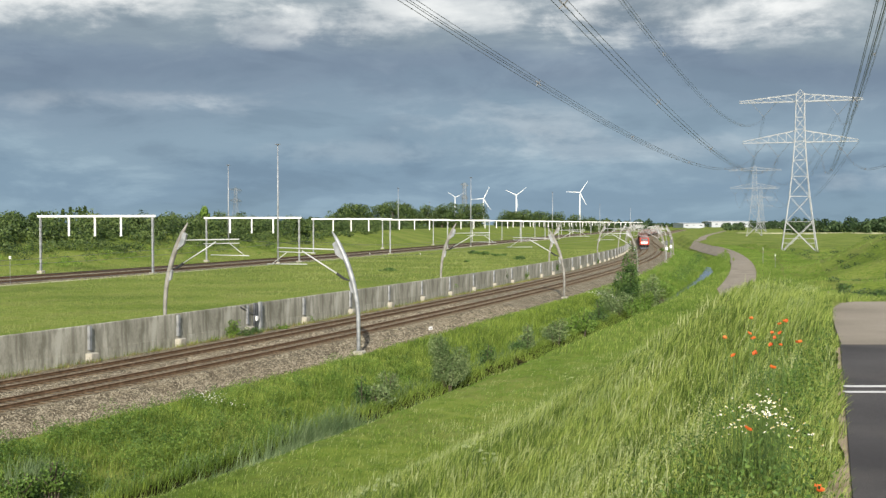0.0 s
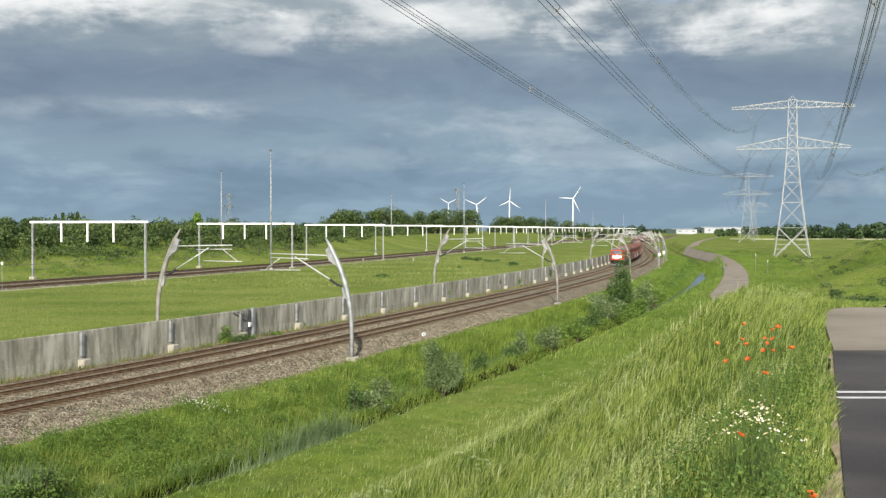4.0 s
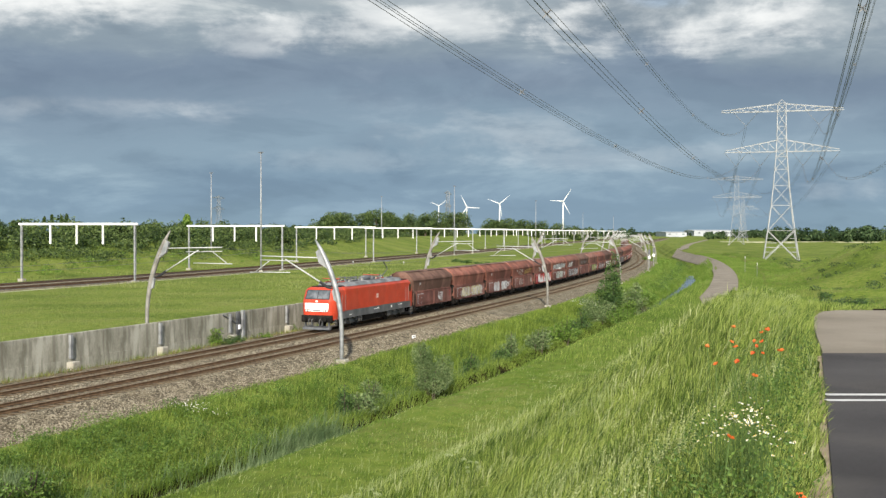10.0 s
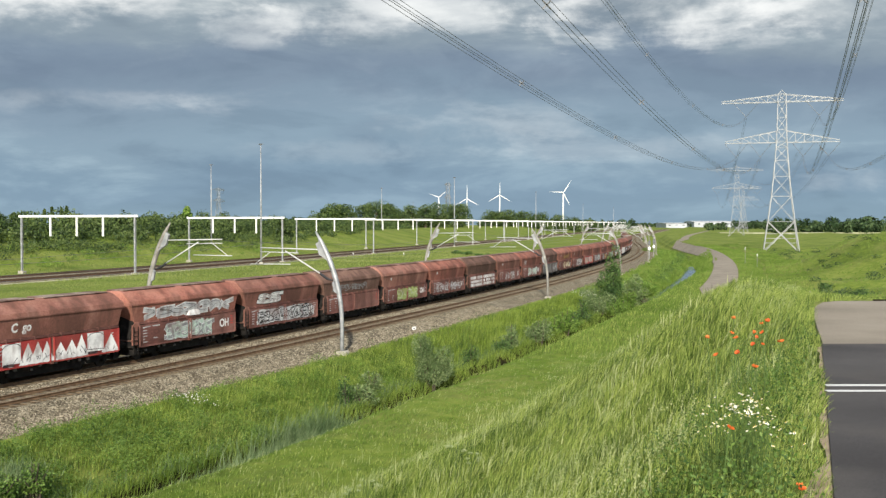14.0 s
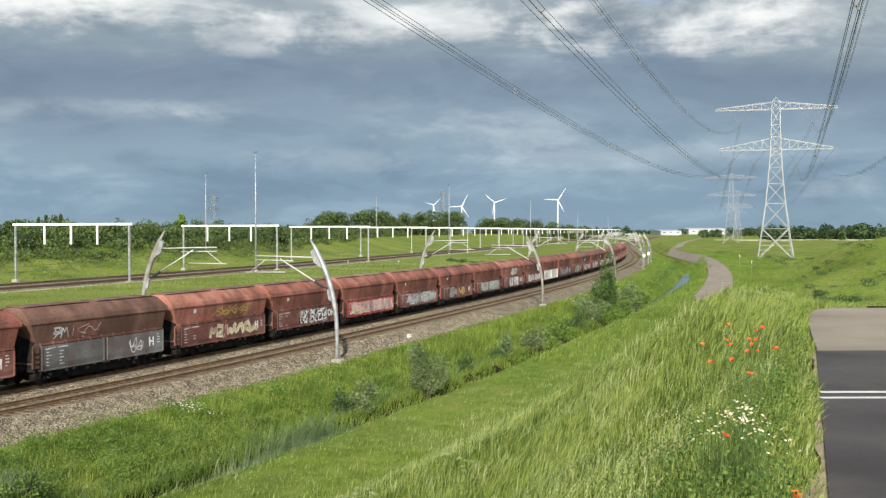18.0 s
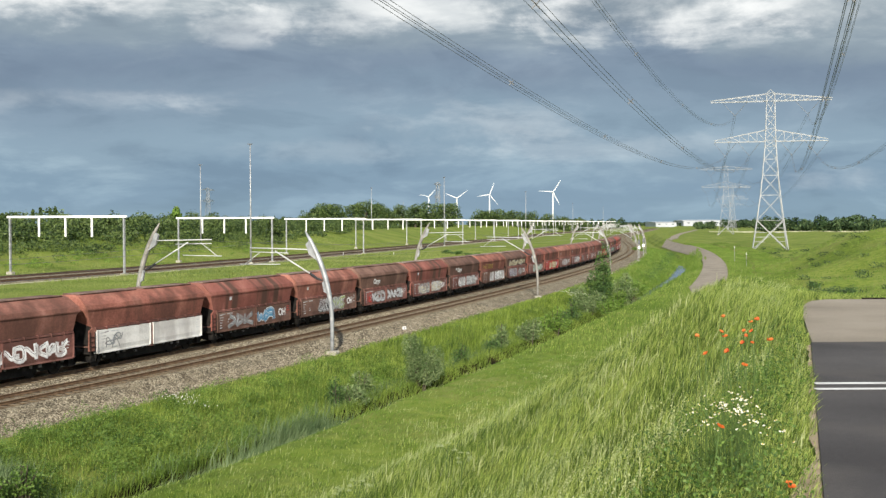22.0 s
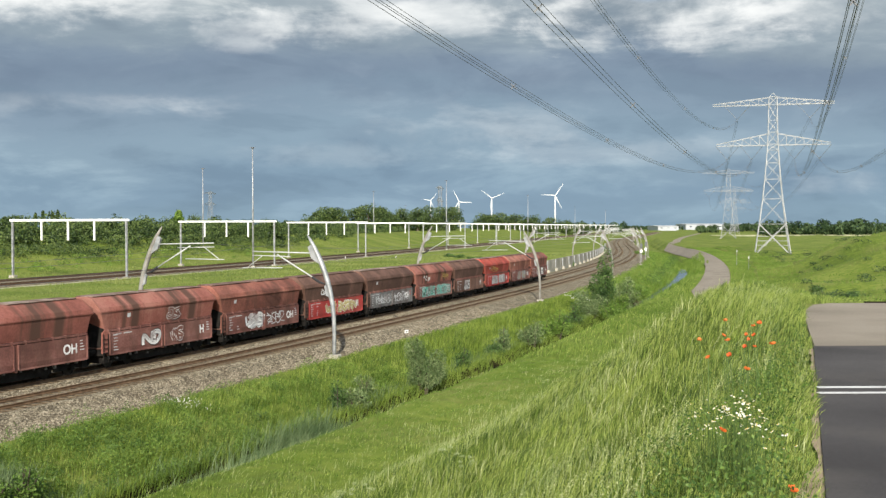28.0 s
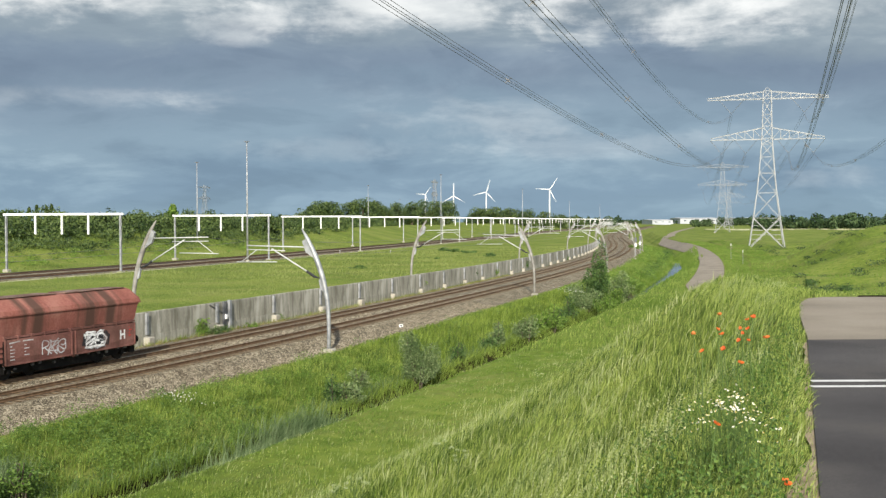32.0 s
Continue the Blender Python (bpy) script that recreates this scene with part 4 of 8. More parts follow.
        part("centre_post", g, up, w)
    g = Geo()
    g.box(-h + 0.6, h - 0.6, -0.5, 0.5, 0.72, 0.98)
    for e in (-1, 1):
        g.box(min(e * (h - 0.7), e * (h - 0.55)), max(e * (h - 0.7), e * (h - 0.55)), -1.35, 1.35, 0.82, 1.22)
    part("underframe", g, M_under, w)
    # black blocks added at the ends to fill the gap with shade
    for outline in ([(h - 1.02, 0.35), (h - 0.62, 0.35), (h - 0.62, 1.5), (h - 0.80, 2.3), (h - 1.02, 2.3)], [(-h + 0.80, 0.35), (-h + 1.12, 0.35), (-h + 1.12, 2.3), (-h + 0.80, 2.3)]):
        part("end_bulkhead", Geo().prism(outline, -1.24, 1.24), M_under, w, "black block added to darken the gap between wagons")
    # platform, ladder and rail at the leading end
    part("platform", Geo().box(-h + 0.5, -h + 1.12, -1.3, 1.3, 1.2, 1.25), M_rust_dark, w)
    for y in (-1.28, 1.28):
        g = Geo()
        g.tube([(-h + 0.56, y, 1.22), (-h + 0.56, y, 2.15), (-h + 0.98, y, 2.15), (-h + 0.98, y, 1.22)], 0.025, 5)
        g.tube([(-h + 0.56, y, 1.7), (-h + 0.98, y, 1.7)], 0.02, 5)
        part("handrail", g, M_rust, w)
    g = Geo()
    for e in (-1, 1):
        for s in (-1, 1):
            g.beam((e * (h - 0.75), s * 1.15, 1.2), (e * (h - 1.15), s * 1.22, 2.32), 0.12, 0.10)
    part("end_strut", g, up, w)
    for s in (-1, 1):
        g = Geo().prism([(-h + 0.44, 0.98), (-h + 0.99, 0.98), (-h + 0.99, 2.30), (-h + 0.74, 2.30), (-h + 0.46, 2.10)], s * 1.34, s * 1.41)
        part("end_plate", g, up, w, "rusty end plate behind the step ladder")
        g = Geo()
        for u in (-h + 0.50, -h + 0.92):
            g.tube([(u, s * 1.45, 0.40), (u, s * 1.45, 2.05)], 0.022, 5)
        for z in (0.46, 0.72, 0.98, 1.24, 1.50, 1.76):
            g.tube([(-h + 0.50, s * 1.45, z), (-h + 0.92, s * 1.45, z)], 0.02, 5)
        part("step_ladder", g, M_under, w)
        g = Geo()
        rr = random.Random(3)
        for k in range(12):
            u = -h + 1.3 + k * (WAGON_LEN - 2.6) / 11 + rr.uniform(-0.2, 0.2)
            z = rr.uniform(0.50, 0.68)
            g.box(u - rr.uniform(0.04, 0.11), u + rr.uniform(0.04, 0.11), min(s * 1.12, s * 1.24), max(s * 1.12, s * 1.24), z, z + rr.uniform(0.08, 0.18), c=0.012)
        part("door_latch", g, M_bogie_light, w, "greyish door latches and brake gear", kind="stuff")
        g = Geo()
        g.tube([(-h + 1.4, s * 1.18, 0.74), (h - 1.3, s * 1.18, 0.74)], 0.03, 5)
        for u in (-1.6, -0.2, 1.3):
            g.tube([(u, s * 0.9, 0.52), (u + 0.9, s * 0.9, 0.52)], 0.16, 8)
        g.box(-h + 3.6, h - 3.6, min(s * 0.98, s * 1.10), max(s * 0.98, s * 1.10), 0.24, 0.74)
        part("brake_gear", g, M_under, w)
    for e in (-1, 1):
        buffers(w, e * h, e)
        bogie(w, e * (h - 2.55), 1.8)
    part("coupling", Geo().box(-h - 0.15, -h + 0.6, -0.06, 0.06, 0.95, 1.08), M_under, w)
    return w


def loco():
    """A red electric locomotive; its leading end is at -x."""
    lo = thing("electric_locomotive", "red electric freight locomotive with white front panel and grey skirt", "locomotive")
    h = LOCO_LEN / 2 - 0.32
    W = 1.48
    # side walls and roof in one shell between the cabs
    body = [(-W, 1.55), (-W, 3.30), (-1.36, 3.52), (1.36, 3.52), (W, 3.30), (W, 1.55)]
    part("body", Geo().extrude(body, -h + 2.3, h - 2.3), M_loco_red, lo)
    skirt = [(-W + 0.01, 0.92), (-W + 0.004, 1.545), (W - 0.004, 1.545), (W - 0.01, 0.92)]
    part("skirt", Geo().extrude(skirt, -h + 0.955, h - 0.955), M_loco_grey, lo, "grey lower side with white markings")
    for e in (-1, 1):
        # cab: raked front with rounded corners, hollowed lower down to the nose
        xs = lambda z: h - (0.07 if z < 1.2 else 0.03 if z < 2.42 else 0.03 + (z - 2.42) * 0.50)

        def shell(levels, back):
            rings = []
            for z, wd in levels:
                row = [(back, -wd)]
                for k in range(6):
                    a = radians(-90 + 18 * k)
                    row.append((xs(z) - 0.62 + 0.62 * math.cos(a) * (0.6 + 0.4 * math.cos(a)), -wd + 0.46 + 0.46 * math.sin(a)))
                row += [(x, -y) for x, y in reversed(row)]
                rings.append([(e * x, y, z) for x, y in row])
            n = len(rings[0])
            fs = [(i * n + k, i * n + (k + 1) % n, (i + 1) * n + (k + 1) % n, (i + 1) * n + k) for i in range(len(rings) - 1) for k in range(n)]
            fs += [tuple(range(n)), tuple(range((len(rings) - 1) * n, len(rings) * n))]
            return Geo().add([p for r in rings for p in r], fs)

        cb = part("cab", shell([(1.52, W), (2.42, W), (3.26, W - 0.03), (3.44, W - 0.16), (3.53, W - 0.36)], h - 2.3), M_loco_red, lo)
        part("nose", shell([(0.90, W - 0.06), (1.18, W - 0.01), (1.515, W)], h - 0.95), M_loco_red, cb)
        f = lambda z: e * (xs(z) + 0.015)
        win = Geo()
        win.add([(f(2.58), -1.10, 2.58), (f(2.58), 1.10, 2.58), (f(3.34), 1.04, 3.34), (f(3.34), -1.04, 3.34)], [(0, 1, 2, 3)])
        part("windscreen_frame", win, M_black, cb, "black windscreen surround")
        f2 = lambda z: e * (xs(z) + 0.022)
        for y0, y1 in ((-1.02, -0.035), (0.035, 1.02)):
            win = Geo()
            win.add([(f2(2.64), y0, 2.64), (f2(2.64), y1, 2.64), (f2(3.29), y1 * 0.96, 3.29), (f2(3.29), y0 * 0.96, 3.29)], [(0, 1, 2, 3)])
            part("windscreen", win, M_windscreen, cb, "dark windscreen pane")
        for y in (-0.55, 0.5):
            part("wiper", Geo().beam((e * (xs(2.5) + 0.04), y, 2.5), (e * (xs(2.8) + 0.05), y + 0.12, 2.8), 0.03), M_black, cb)
        g = Geo().box(min(f(2.0), f(2.0) + e * 0.02), max(f(2.0), f(2.0) + e * 0.02), -1.06, 1.06, 1.78, 2.28, c=0.01)
        part("front_panel", g, M_white_paint, cb, "white front panel")
        part("front_panel", Geo().box(min(f(2.0), f(2.0) + e * 0.02), max(f(2.0), f(2.0) + e * 0.02), -0.56, 0.56, 1.58, 1.775, c=0.01), M_white_paint, cb, "white plate below the front panel")
        part("front_emblem", Geo().box(min(f(2.42), f(2.42) + e * 0.02), max(f(2.42), f(2.42) + e * 0.02), -0.10, 0.10, 2.35, 2.50), M_white_paint, cb)
        for y in (-0.72, 0.72):
            part("lamp_housing", Geo().box(min(f(1.7), f(1.7) + e * 0.012), max(f(1.7), f(1.7) + e * 0.012), y - 0.14, y + 0.14, 1.57, 1.76), M_black, cb)
        for y in (-0.92, -0.68, 0.68, 0.92):
            g = Geo()
            g.tube([(e * (h - 0.06), y, 1.67), (e * (h + 0.012), y, 1.67)], 0.085, 10)
            part("headlight", g, M_lamp, cb)
        part("number_bar", Geo().box(min(f(1.75) + e * 0.02, f(1.75) + e * 0.028), max(f(1.75) + e * 0.02, f(1.75) + e * 0.028), -0.36, 0.36, 1.64, 1.72), M_loco_grey, cb)
        for s in (-1, 1):
            g = Geo().box(min(e * (h - 1.35), e * (h - 0.92)), max(e * (h - 1.35), e * (h - 0.92)), min(s * W, s * (W + 0.012)), max(s * W, s * (W + 0.012)), 2.42, 3.12)
            part("side_window", g, M_glass, cb)
            g = Geo()
            g.tube([(e * (h - 1.65), s * (W + 0.05), 1.6), (e * (h - 1.65), s * (W + 0.05), 2.9)], 0.012, 5)
            g.tube([(e * (h - 2.3), s * (W + 0.05), 1.6), (e * (h - 2.3), s * (W + 0.05), 2.9)], 0.012, 5)
            part("grab_rail", g, M_steel, cb)
        g = Geo()
        g.box(min(e * (h - 0.25), e * (h + 0.06)), max(e * (h - 0.25), e * (h + 0.06)), -1.36, 1.36, 0.72, 1.30, c=0.04)
        part("buffer_beam", g, M_under, lo)
        g = Geo()
        g.prism([(e * (h - 0.25), 0.16), (e * (h + 0.16), 0.14), (e * (h + 0.10), 0.30), (e * (h - 0.25), 0.42)], -1.22, 1.22)
        part("plough", g, M_steel_dark, lo, "dark grey rail guard")
        g = Geo()
        for y in (-1.05, -0.45, 0.45, 1.05):
            g.box(min(e * (h - 0.2), e * (h - 0.05)), max(e * (h - 0.2), e * (h - 0.05)), y - 0.06, y + 0.06, 0.3, 0.8)
        for y in (-0.62, -0.35, 0.35, 0.62):
            g.tube([(e * (h + 0.06), y, 0.98), (e * (h + 0.22), y, 0.86), (e * (h + 0.20), y, 0.52), (e * (h + 0.05), y * 0.7, 0.45)], 0.035, 6)
        part("brake_hose", g, M_steel_dark, lo)
        for s in (-1, 1):
            g = Geo()
            for z in (0.42, 0.68, 0.92):
                g.box(min(e * (h - 0.78), e * (h - 0.42)), max(e * (h - 0.78), e * (h - 0.42)), min(s * 1.22, s * 1.46), max(s * 1.22, s * 1.46), z, z + 0.03)
            g.tube([(e * (h - 0.44), s * 1.44, 0.40), (e * (h - 0.44), s * 1.44, 0.94)], 0.02, 5)
            g.tube([(e * (h - 0.76), s * 1.44, 0.40), (e * (h - 0.76), s * 1.44, 0.94)], 0.02, 5)
            part("cab_step", g, M_bogie_grey, lo)
        part("coupling_hook", Geo().tube([(e * h, 0, 1.02), (e * (h + 0.3), 0, 1.0), (e * (h + 0.34), 0, 0.8)], 0.05, 6), M_under, lo)
        buffers(lo, e * (h + 0.5), e)
        bogie(lo, e * 4.95, 2.9, M_bogie_grey, r=0.62)
    g = Geo()
    g.box(-2.6, 2.6, -1.15, 1.15, 0.40, 0.95, c=0.05)
    part("transformer_box", g, M_under, lo)
    # grooved sides
    g = Geo()
    for s in (-1, 1):
        for z in (1.75, 1.95, 2.15, 2.35, 2.55, 2.75, 2.95, 3.15):
            g.box(-h + 3.1, h - 3.1, min(s * W, s * (W + 0.012)), max(s * W, s * (W + 0.012)), z, z + 0.022)
    part("side_bead", g, M_loco_red, lo)
    for s in (-1, 1):
        g = Geo()
        for k in range(3):
            for j in range(2):
                g.box(-0.20 + j * 0.25, -0.02 + j * 0.25, min(s * (W + 0.012), s * (W + 0.017)), max(s * (W + 0.012), s * (W + 0.017)), 2.28 + k * 0.13, 2.36 + k * 0.13)
        part("side_emblem", g, M_white_paint, lo)
        g = Geo()
        for a, b, z0, z1 in ((-0.7, 0.5, 1.28, 1.34), (0.0, 0.4, 1.36, 1.39), (3.2, 3.5, 1.18, 1.36), (5.0, 6.0, 1.32, 1.37), (-6.0, -5.5, 1.12, 1.18), (-7.8, -7.4, 1.2, 1.25)):
            g.box(a, b, min(s * W, s * (W + 0.004)), max(s * W, s * (W + 0.004)), z0, z1)
        part("marking", g, M_white_paint, lo)
    # roof
    part("roof_deck", Geo().extrude([(-1.16, 3.525), (-1.00, 3.60), (1.00, 3.60), (1.16, 3.525)], -h + 1.2, h - 1.2), M_under, lo, "dark roof deck")
    for k in range(4):
        x0 = -h + 3.0 + k * (2 * h - 6.0) / 4
        part("roof_hatch", Geo().extrude([(-1.40, 3.53), (-1.16, 3.80 + 0.02 * (k % 2)), (1.16, 3.80 + 0.02 * (k % 2)), (1.40, 3.53)], x0 + 0.01, x0 + (2 * h - 6.0) / 4 - 0.01), M_roof_grey, lo, "dusty light grey roof hatch")
    ins = Geo()
    for x in (-5.6, -3.9, -3.2, -1.9, -1.2, 1.9, 3.3, 4.4, 5.6):
        for y in (-0.5, 0.5):
            ins.tube([(x, y, 3.58), (x, y, 4.0)], [0.06, 0.035], 8)
    part("roof_insulator", ins, M_concrete_light, lo, "pale ribbed roof insulators")
    g = Geo()
    rr = random.Random(5)
    for k in range(11):
        x = -5.0 + k * 0.95
        y = rr.uniform(-0.7, 0.6)
        g.tube([(x, y, 3.82), (x, y, 4.05 + rr.random() * 0.12)], 0.07, 6)
    g.tube([(-0.6, -0.3, 4.0), (0.5, -0.3, 4.0)], 0.22, 10)
    g.box(0.9, 1.6, -0.6, 0.2, 3.82, 4.12, c=0.04)
    g.tube([(-5.2, 0.3, 4.1), (4.6, 0.25, 4.12)], 0.03, 5)
    g.tube([(-4.2, -0.5, 4.05), (3.0, -0.45, 4.08)], 0.03, 5)
    part("roof_gear", g, M_roof_grey, lo)
    for k, (x, up) in enumerate(((-5.6, False), (-2.6, False), (2.9, False), (5.2, True))):
        g = Geo()
        g.box(x - 0.8, x + 0.8, -0.55, -0.45, 3.84, 3.92)
        g.box(x - 0.8, x + 0.8, 0.45, 0.55, 3.84, 3.92)
        if up:
            g.tube([(x - 0.6, 0, 3.95), (x + 0.75, 0, 4.62), (x - 0.35, 0, 5.36)], 0.045, 6)
            g.tube([(x - 0.35, -0.8, 5.36), (x - 0.35, 0.8, 5.36)], 0.035, 6)
            g.tube([(x - 0.15, -0.8, 5.40), (x - 0.15, 0.8, 5.40)], 0.025, 6)
        else:
            g.tube([(x - 0.9, 0, 3.96), (x + 0.9, 0, 4.06), (x - 0.8, 0, 4.16)], 0.045, 6)
            g.tube([(x - 0.8, -0.8, 4.18), (x - 0.8, 0.8, 4.18)], 0.035, 6)
        part("pantograph", g, M_steel_dark if k in (1, 3) else M_rust_red, lo, "raised pantograph" if up else "folded pantograph")
    return lo


locomotive = loco()
WAGONS = []


# ---------------------------------------------------------------- the wagons and what is painted on them
PAINT = {}
for nm, c in (("white", (0.74, 0.74, 0.72)), ("silver", (0.52, 0.53, 0.53)), ("grey", (0.24, 0.25, 0.25)), ("black", (0.02, 0.02, 0.022)), ("yellow", (0.46, 0.39, 0.15)), ("cream", (0.60, 0.54, 0.36)),
              ("mint", (0.40, 0.52, 0.43)), ("pink", (0.58, 0.24, 0.26)), ("blue", (0.08, 0.25, 0.40)), ("teal", (0.02, 0.36, 0.27)), ("green", (0.30, 0.37, 0.12)), ("purple", (0.20, 0.17, 0.27)),
              ("gold", (0.40, 0.27, 0.07)), ("red", (0.50, 0.04, 0.035)), ("brown", (0.15, 0.065, 0.05))):
    PAINT[nm] = material("spray paint " + nm, [tuple(v * 0.72 for v in c), c, tuple(min(v * 1.12, 0.85) for v in c)], rough=0.7, scale=1.6, fine=12, bump=0.02, spread=0.55, spec=0.25,
                         streaks=((0.17, 0.10, 0.085), 1.5, 0.5, (1, 1, 0.5)))


def text_mesh(word, size):
    cu = bpy.data.curves.new("lettering", "FONT")
    cu.body, cu.size, cu.extrude, cu.offset = word, size, 0.002, 0.022
    tmp = new("lettering", cu)
    bpy.context.view_layer.update()
    me = bpy.data.meshes.new_from_object(tmp.evaluated_get(bpy.context.evaluated_depsgraph_get()))
    bpy.data.objects.remove(tmp)
    me.materials.clear()
    me.materials.append(PAINT["white"])
    return me


LETTERING = {w: text_mesh(w, s) for w, s in (("OH", 0.72), ("H", 0.72), ("Cargo", 0.62))}


def side_y(z, lift):
    """The near side's face at a height."""
    if z > 2.3:
        return -(1.30 + 0.15 * (z - 2.28) / 1.04) - lift
    return -1.46 - lift


class Spray:
    """Flat strokes on the near side of a wagon, each a hair above the one before."""

    def __init__(self, lift):
        self.v, self.f, self.lift = [], [], lift

    def stroke(self, pts, w):
        n = len(self.v)
        self.lift += 0.0002
        for i, (x, z) in enumerate(pts):
            a, b = pts[max(i - 1, 0)], pts[min(i + 1, len(pts) - 1)]
            dx, dz = b[0] - a[0], b[1] - a[1]
            L = math.hypot(dx, dz) or 1
            ex, ez = -dz / L * w / 2, dx / L * w / 2
            for s in (-1, 1):
                zz = z + s * ez
                self.v.append((x + s * ex, side_y(zz, self.lift), zz))
        for i in range(len(pts) - 1):
            self.f.append((n + 2 * i, n + 2 * i + 1, n + 2 * i + 3, n + 2 * i + 2))

    def blob(self, cx, cz, rx, rz, rr, n=12):
        self.lift += 0.0002
        k = len(self.v)
        for i in range(n):
            a = 2 * math.pi * i / n
            q = rr.uniform(0.82, 1.12)
            z = cz + rz * q * math.sin(a)
            self.v.append((cx + rx * q * math.cos(a), side_y(z, self.lift), z))
        self.f.append(tuple(range(k, k + n)))

    def spiky(self, cx, cz, rx, rz, rr):
        self.lift += 0.0002
        k, n = len(self.v), 18
        for i in range(n):
            a = 2 * math.pi * (i + rr.uniform(-0.25, 0.25)) / n
            u, w = math.cos(a), math.sin(a)
            q = (abs(u) ** 4 + abs(w) ** 4) ** -0.25 * rr.uniform(0.72, 1.0)
            z = min(max(cz + rz * q * w, 0.88), 2.08 if cz < 2.3 else 3.28)
            self.v.append((cx + rx * q * u, side_y(z, self.lift), z))
        self.f.append(tuple(range(k, k + n)))

    def put(self, name, parent, mat, label=""):
        if not self.v:
            return
        me = bpy.data.meshes.new(name)
        me.from_pydata(self.v, [], self.f)
        me.materials.append(mat)
        part(name, me, None, parent, label, kind="stuff")


FORMS = [  # sprayed shapes on a unit cell, each a few strokes
    [[(0, 0), (0.05, 1), (0.85, 0.9), (0.9, 0.55), (0.1, 0.5)], [(0.4, 0.5), (1, 0)]],
    [[(1, 0.9), (0.3, 1), (0, 0.6), (0.2, 0.1), (0.9, 0.05), (0.95, 0.45), (0.5, 0.45)]],
    [[(0, 1), (0.25, 0), (0.5, 0.7), (0.75, 0), (1, 1)]],
    [[(0, 0), (0.1, 1)], [(1, 1), (0.1, 0.45), (1, 0)]],
    [[(1, 0.95), (0.2, 0.95), (0.05, 0.7), (0.9, 0.4), (0.85, 0.1), (0, 0.05)]],
    [[(0, 0), (0.1, 1), (0.9, 0), (1, 1)]],
]


def rounded(pts, times=2):
    """A stroke with its corners cut round."""
    for _ in range(times):
        out = [pts[0]]
        for (ax, az), (bx, bz) in zip(pts, pts[1:]):
            out += [(ax * 0.75 + bx * 0.25, az * 0.75 + bz * 0.25), (ax * 0.25 + bx * 0.75, az * 0.25 + bz * 0.75)]
        pts = out + [pts[-1]]
    return pts


def scrawl(rr, x, z, w, h, smooth=2):
    """The strokes of one sprayed shape in a cell: an abstract form, turned over and pulled about."""
    form = rr.choice(FORMS)
    fx, fz = rr.random() < 0.5, rr.random() < 0.5
    lean, out = rr.uniform(-0.22, 0.28), []
    for st in form:
        pts = []
        for u, v in st:
            u, v = (1 - u if fx else u) + rr.uniform(-0.10, 0.10), (1 - v if fz else v) + rr.uniform(-0.08, 0.08)
            v = min(max(v, 0.0), 1.0)
            pts.append((x + w * (u + lean * (v - 0.5)), z + h * v))
        out.append(rounded(pts, smooth))
    return out


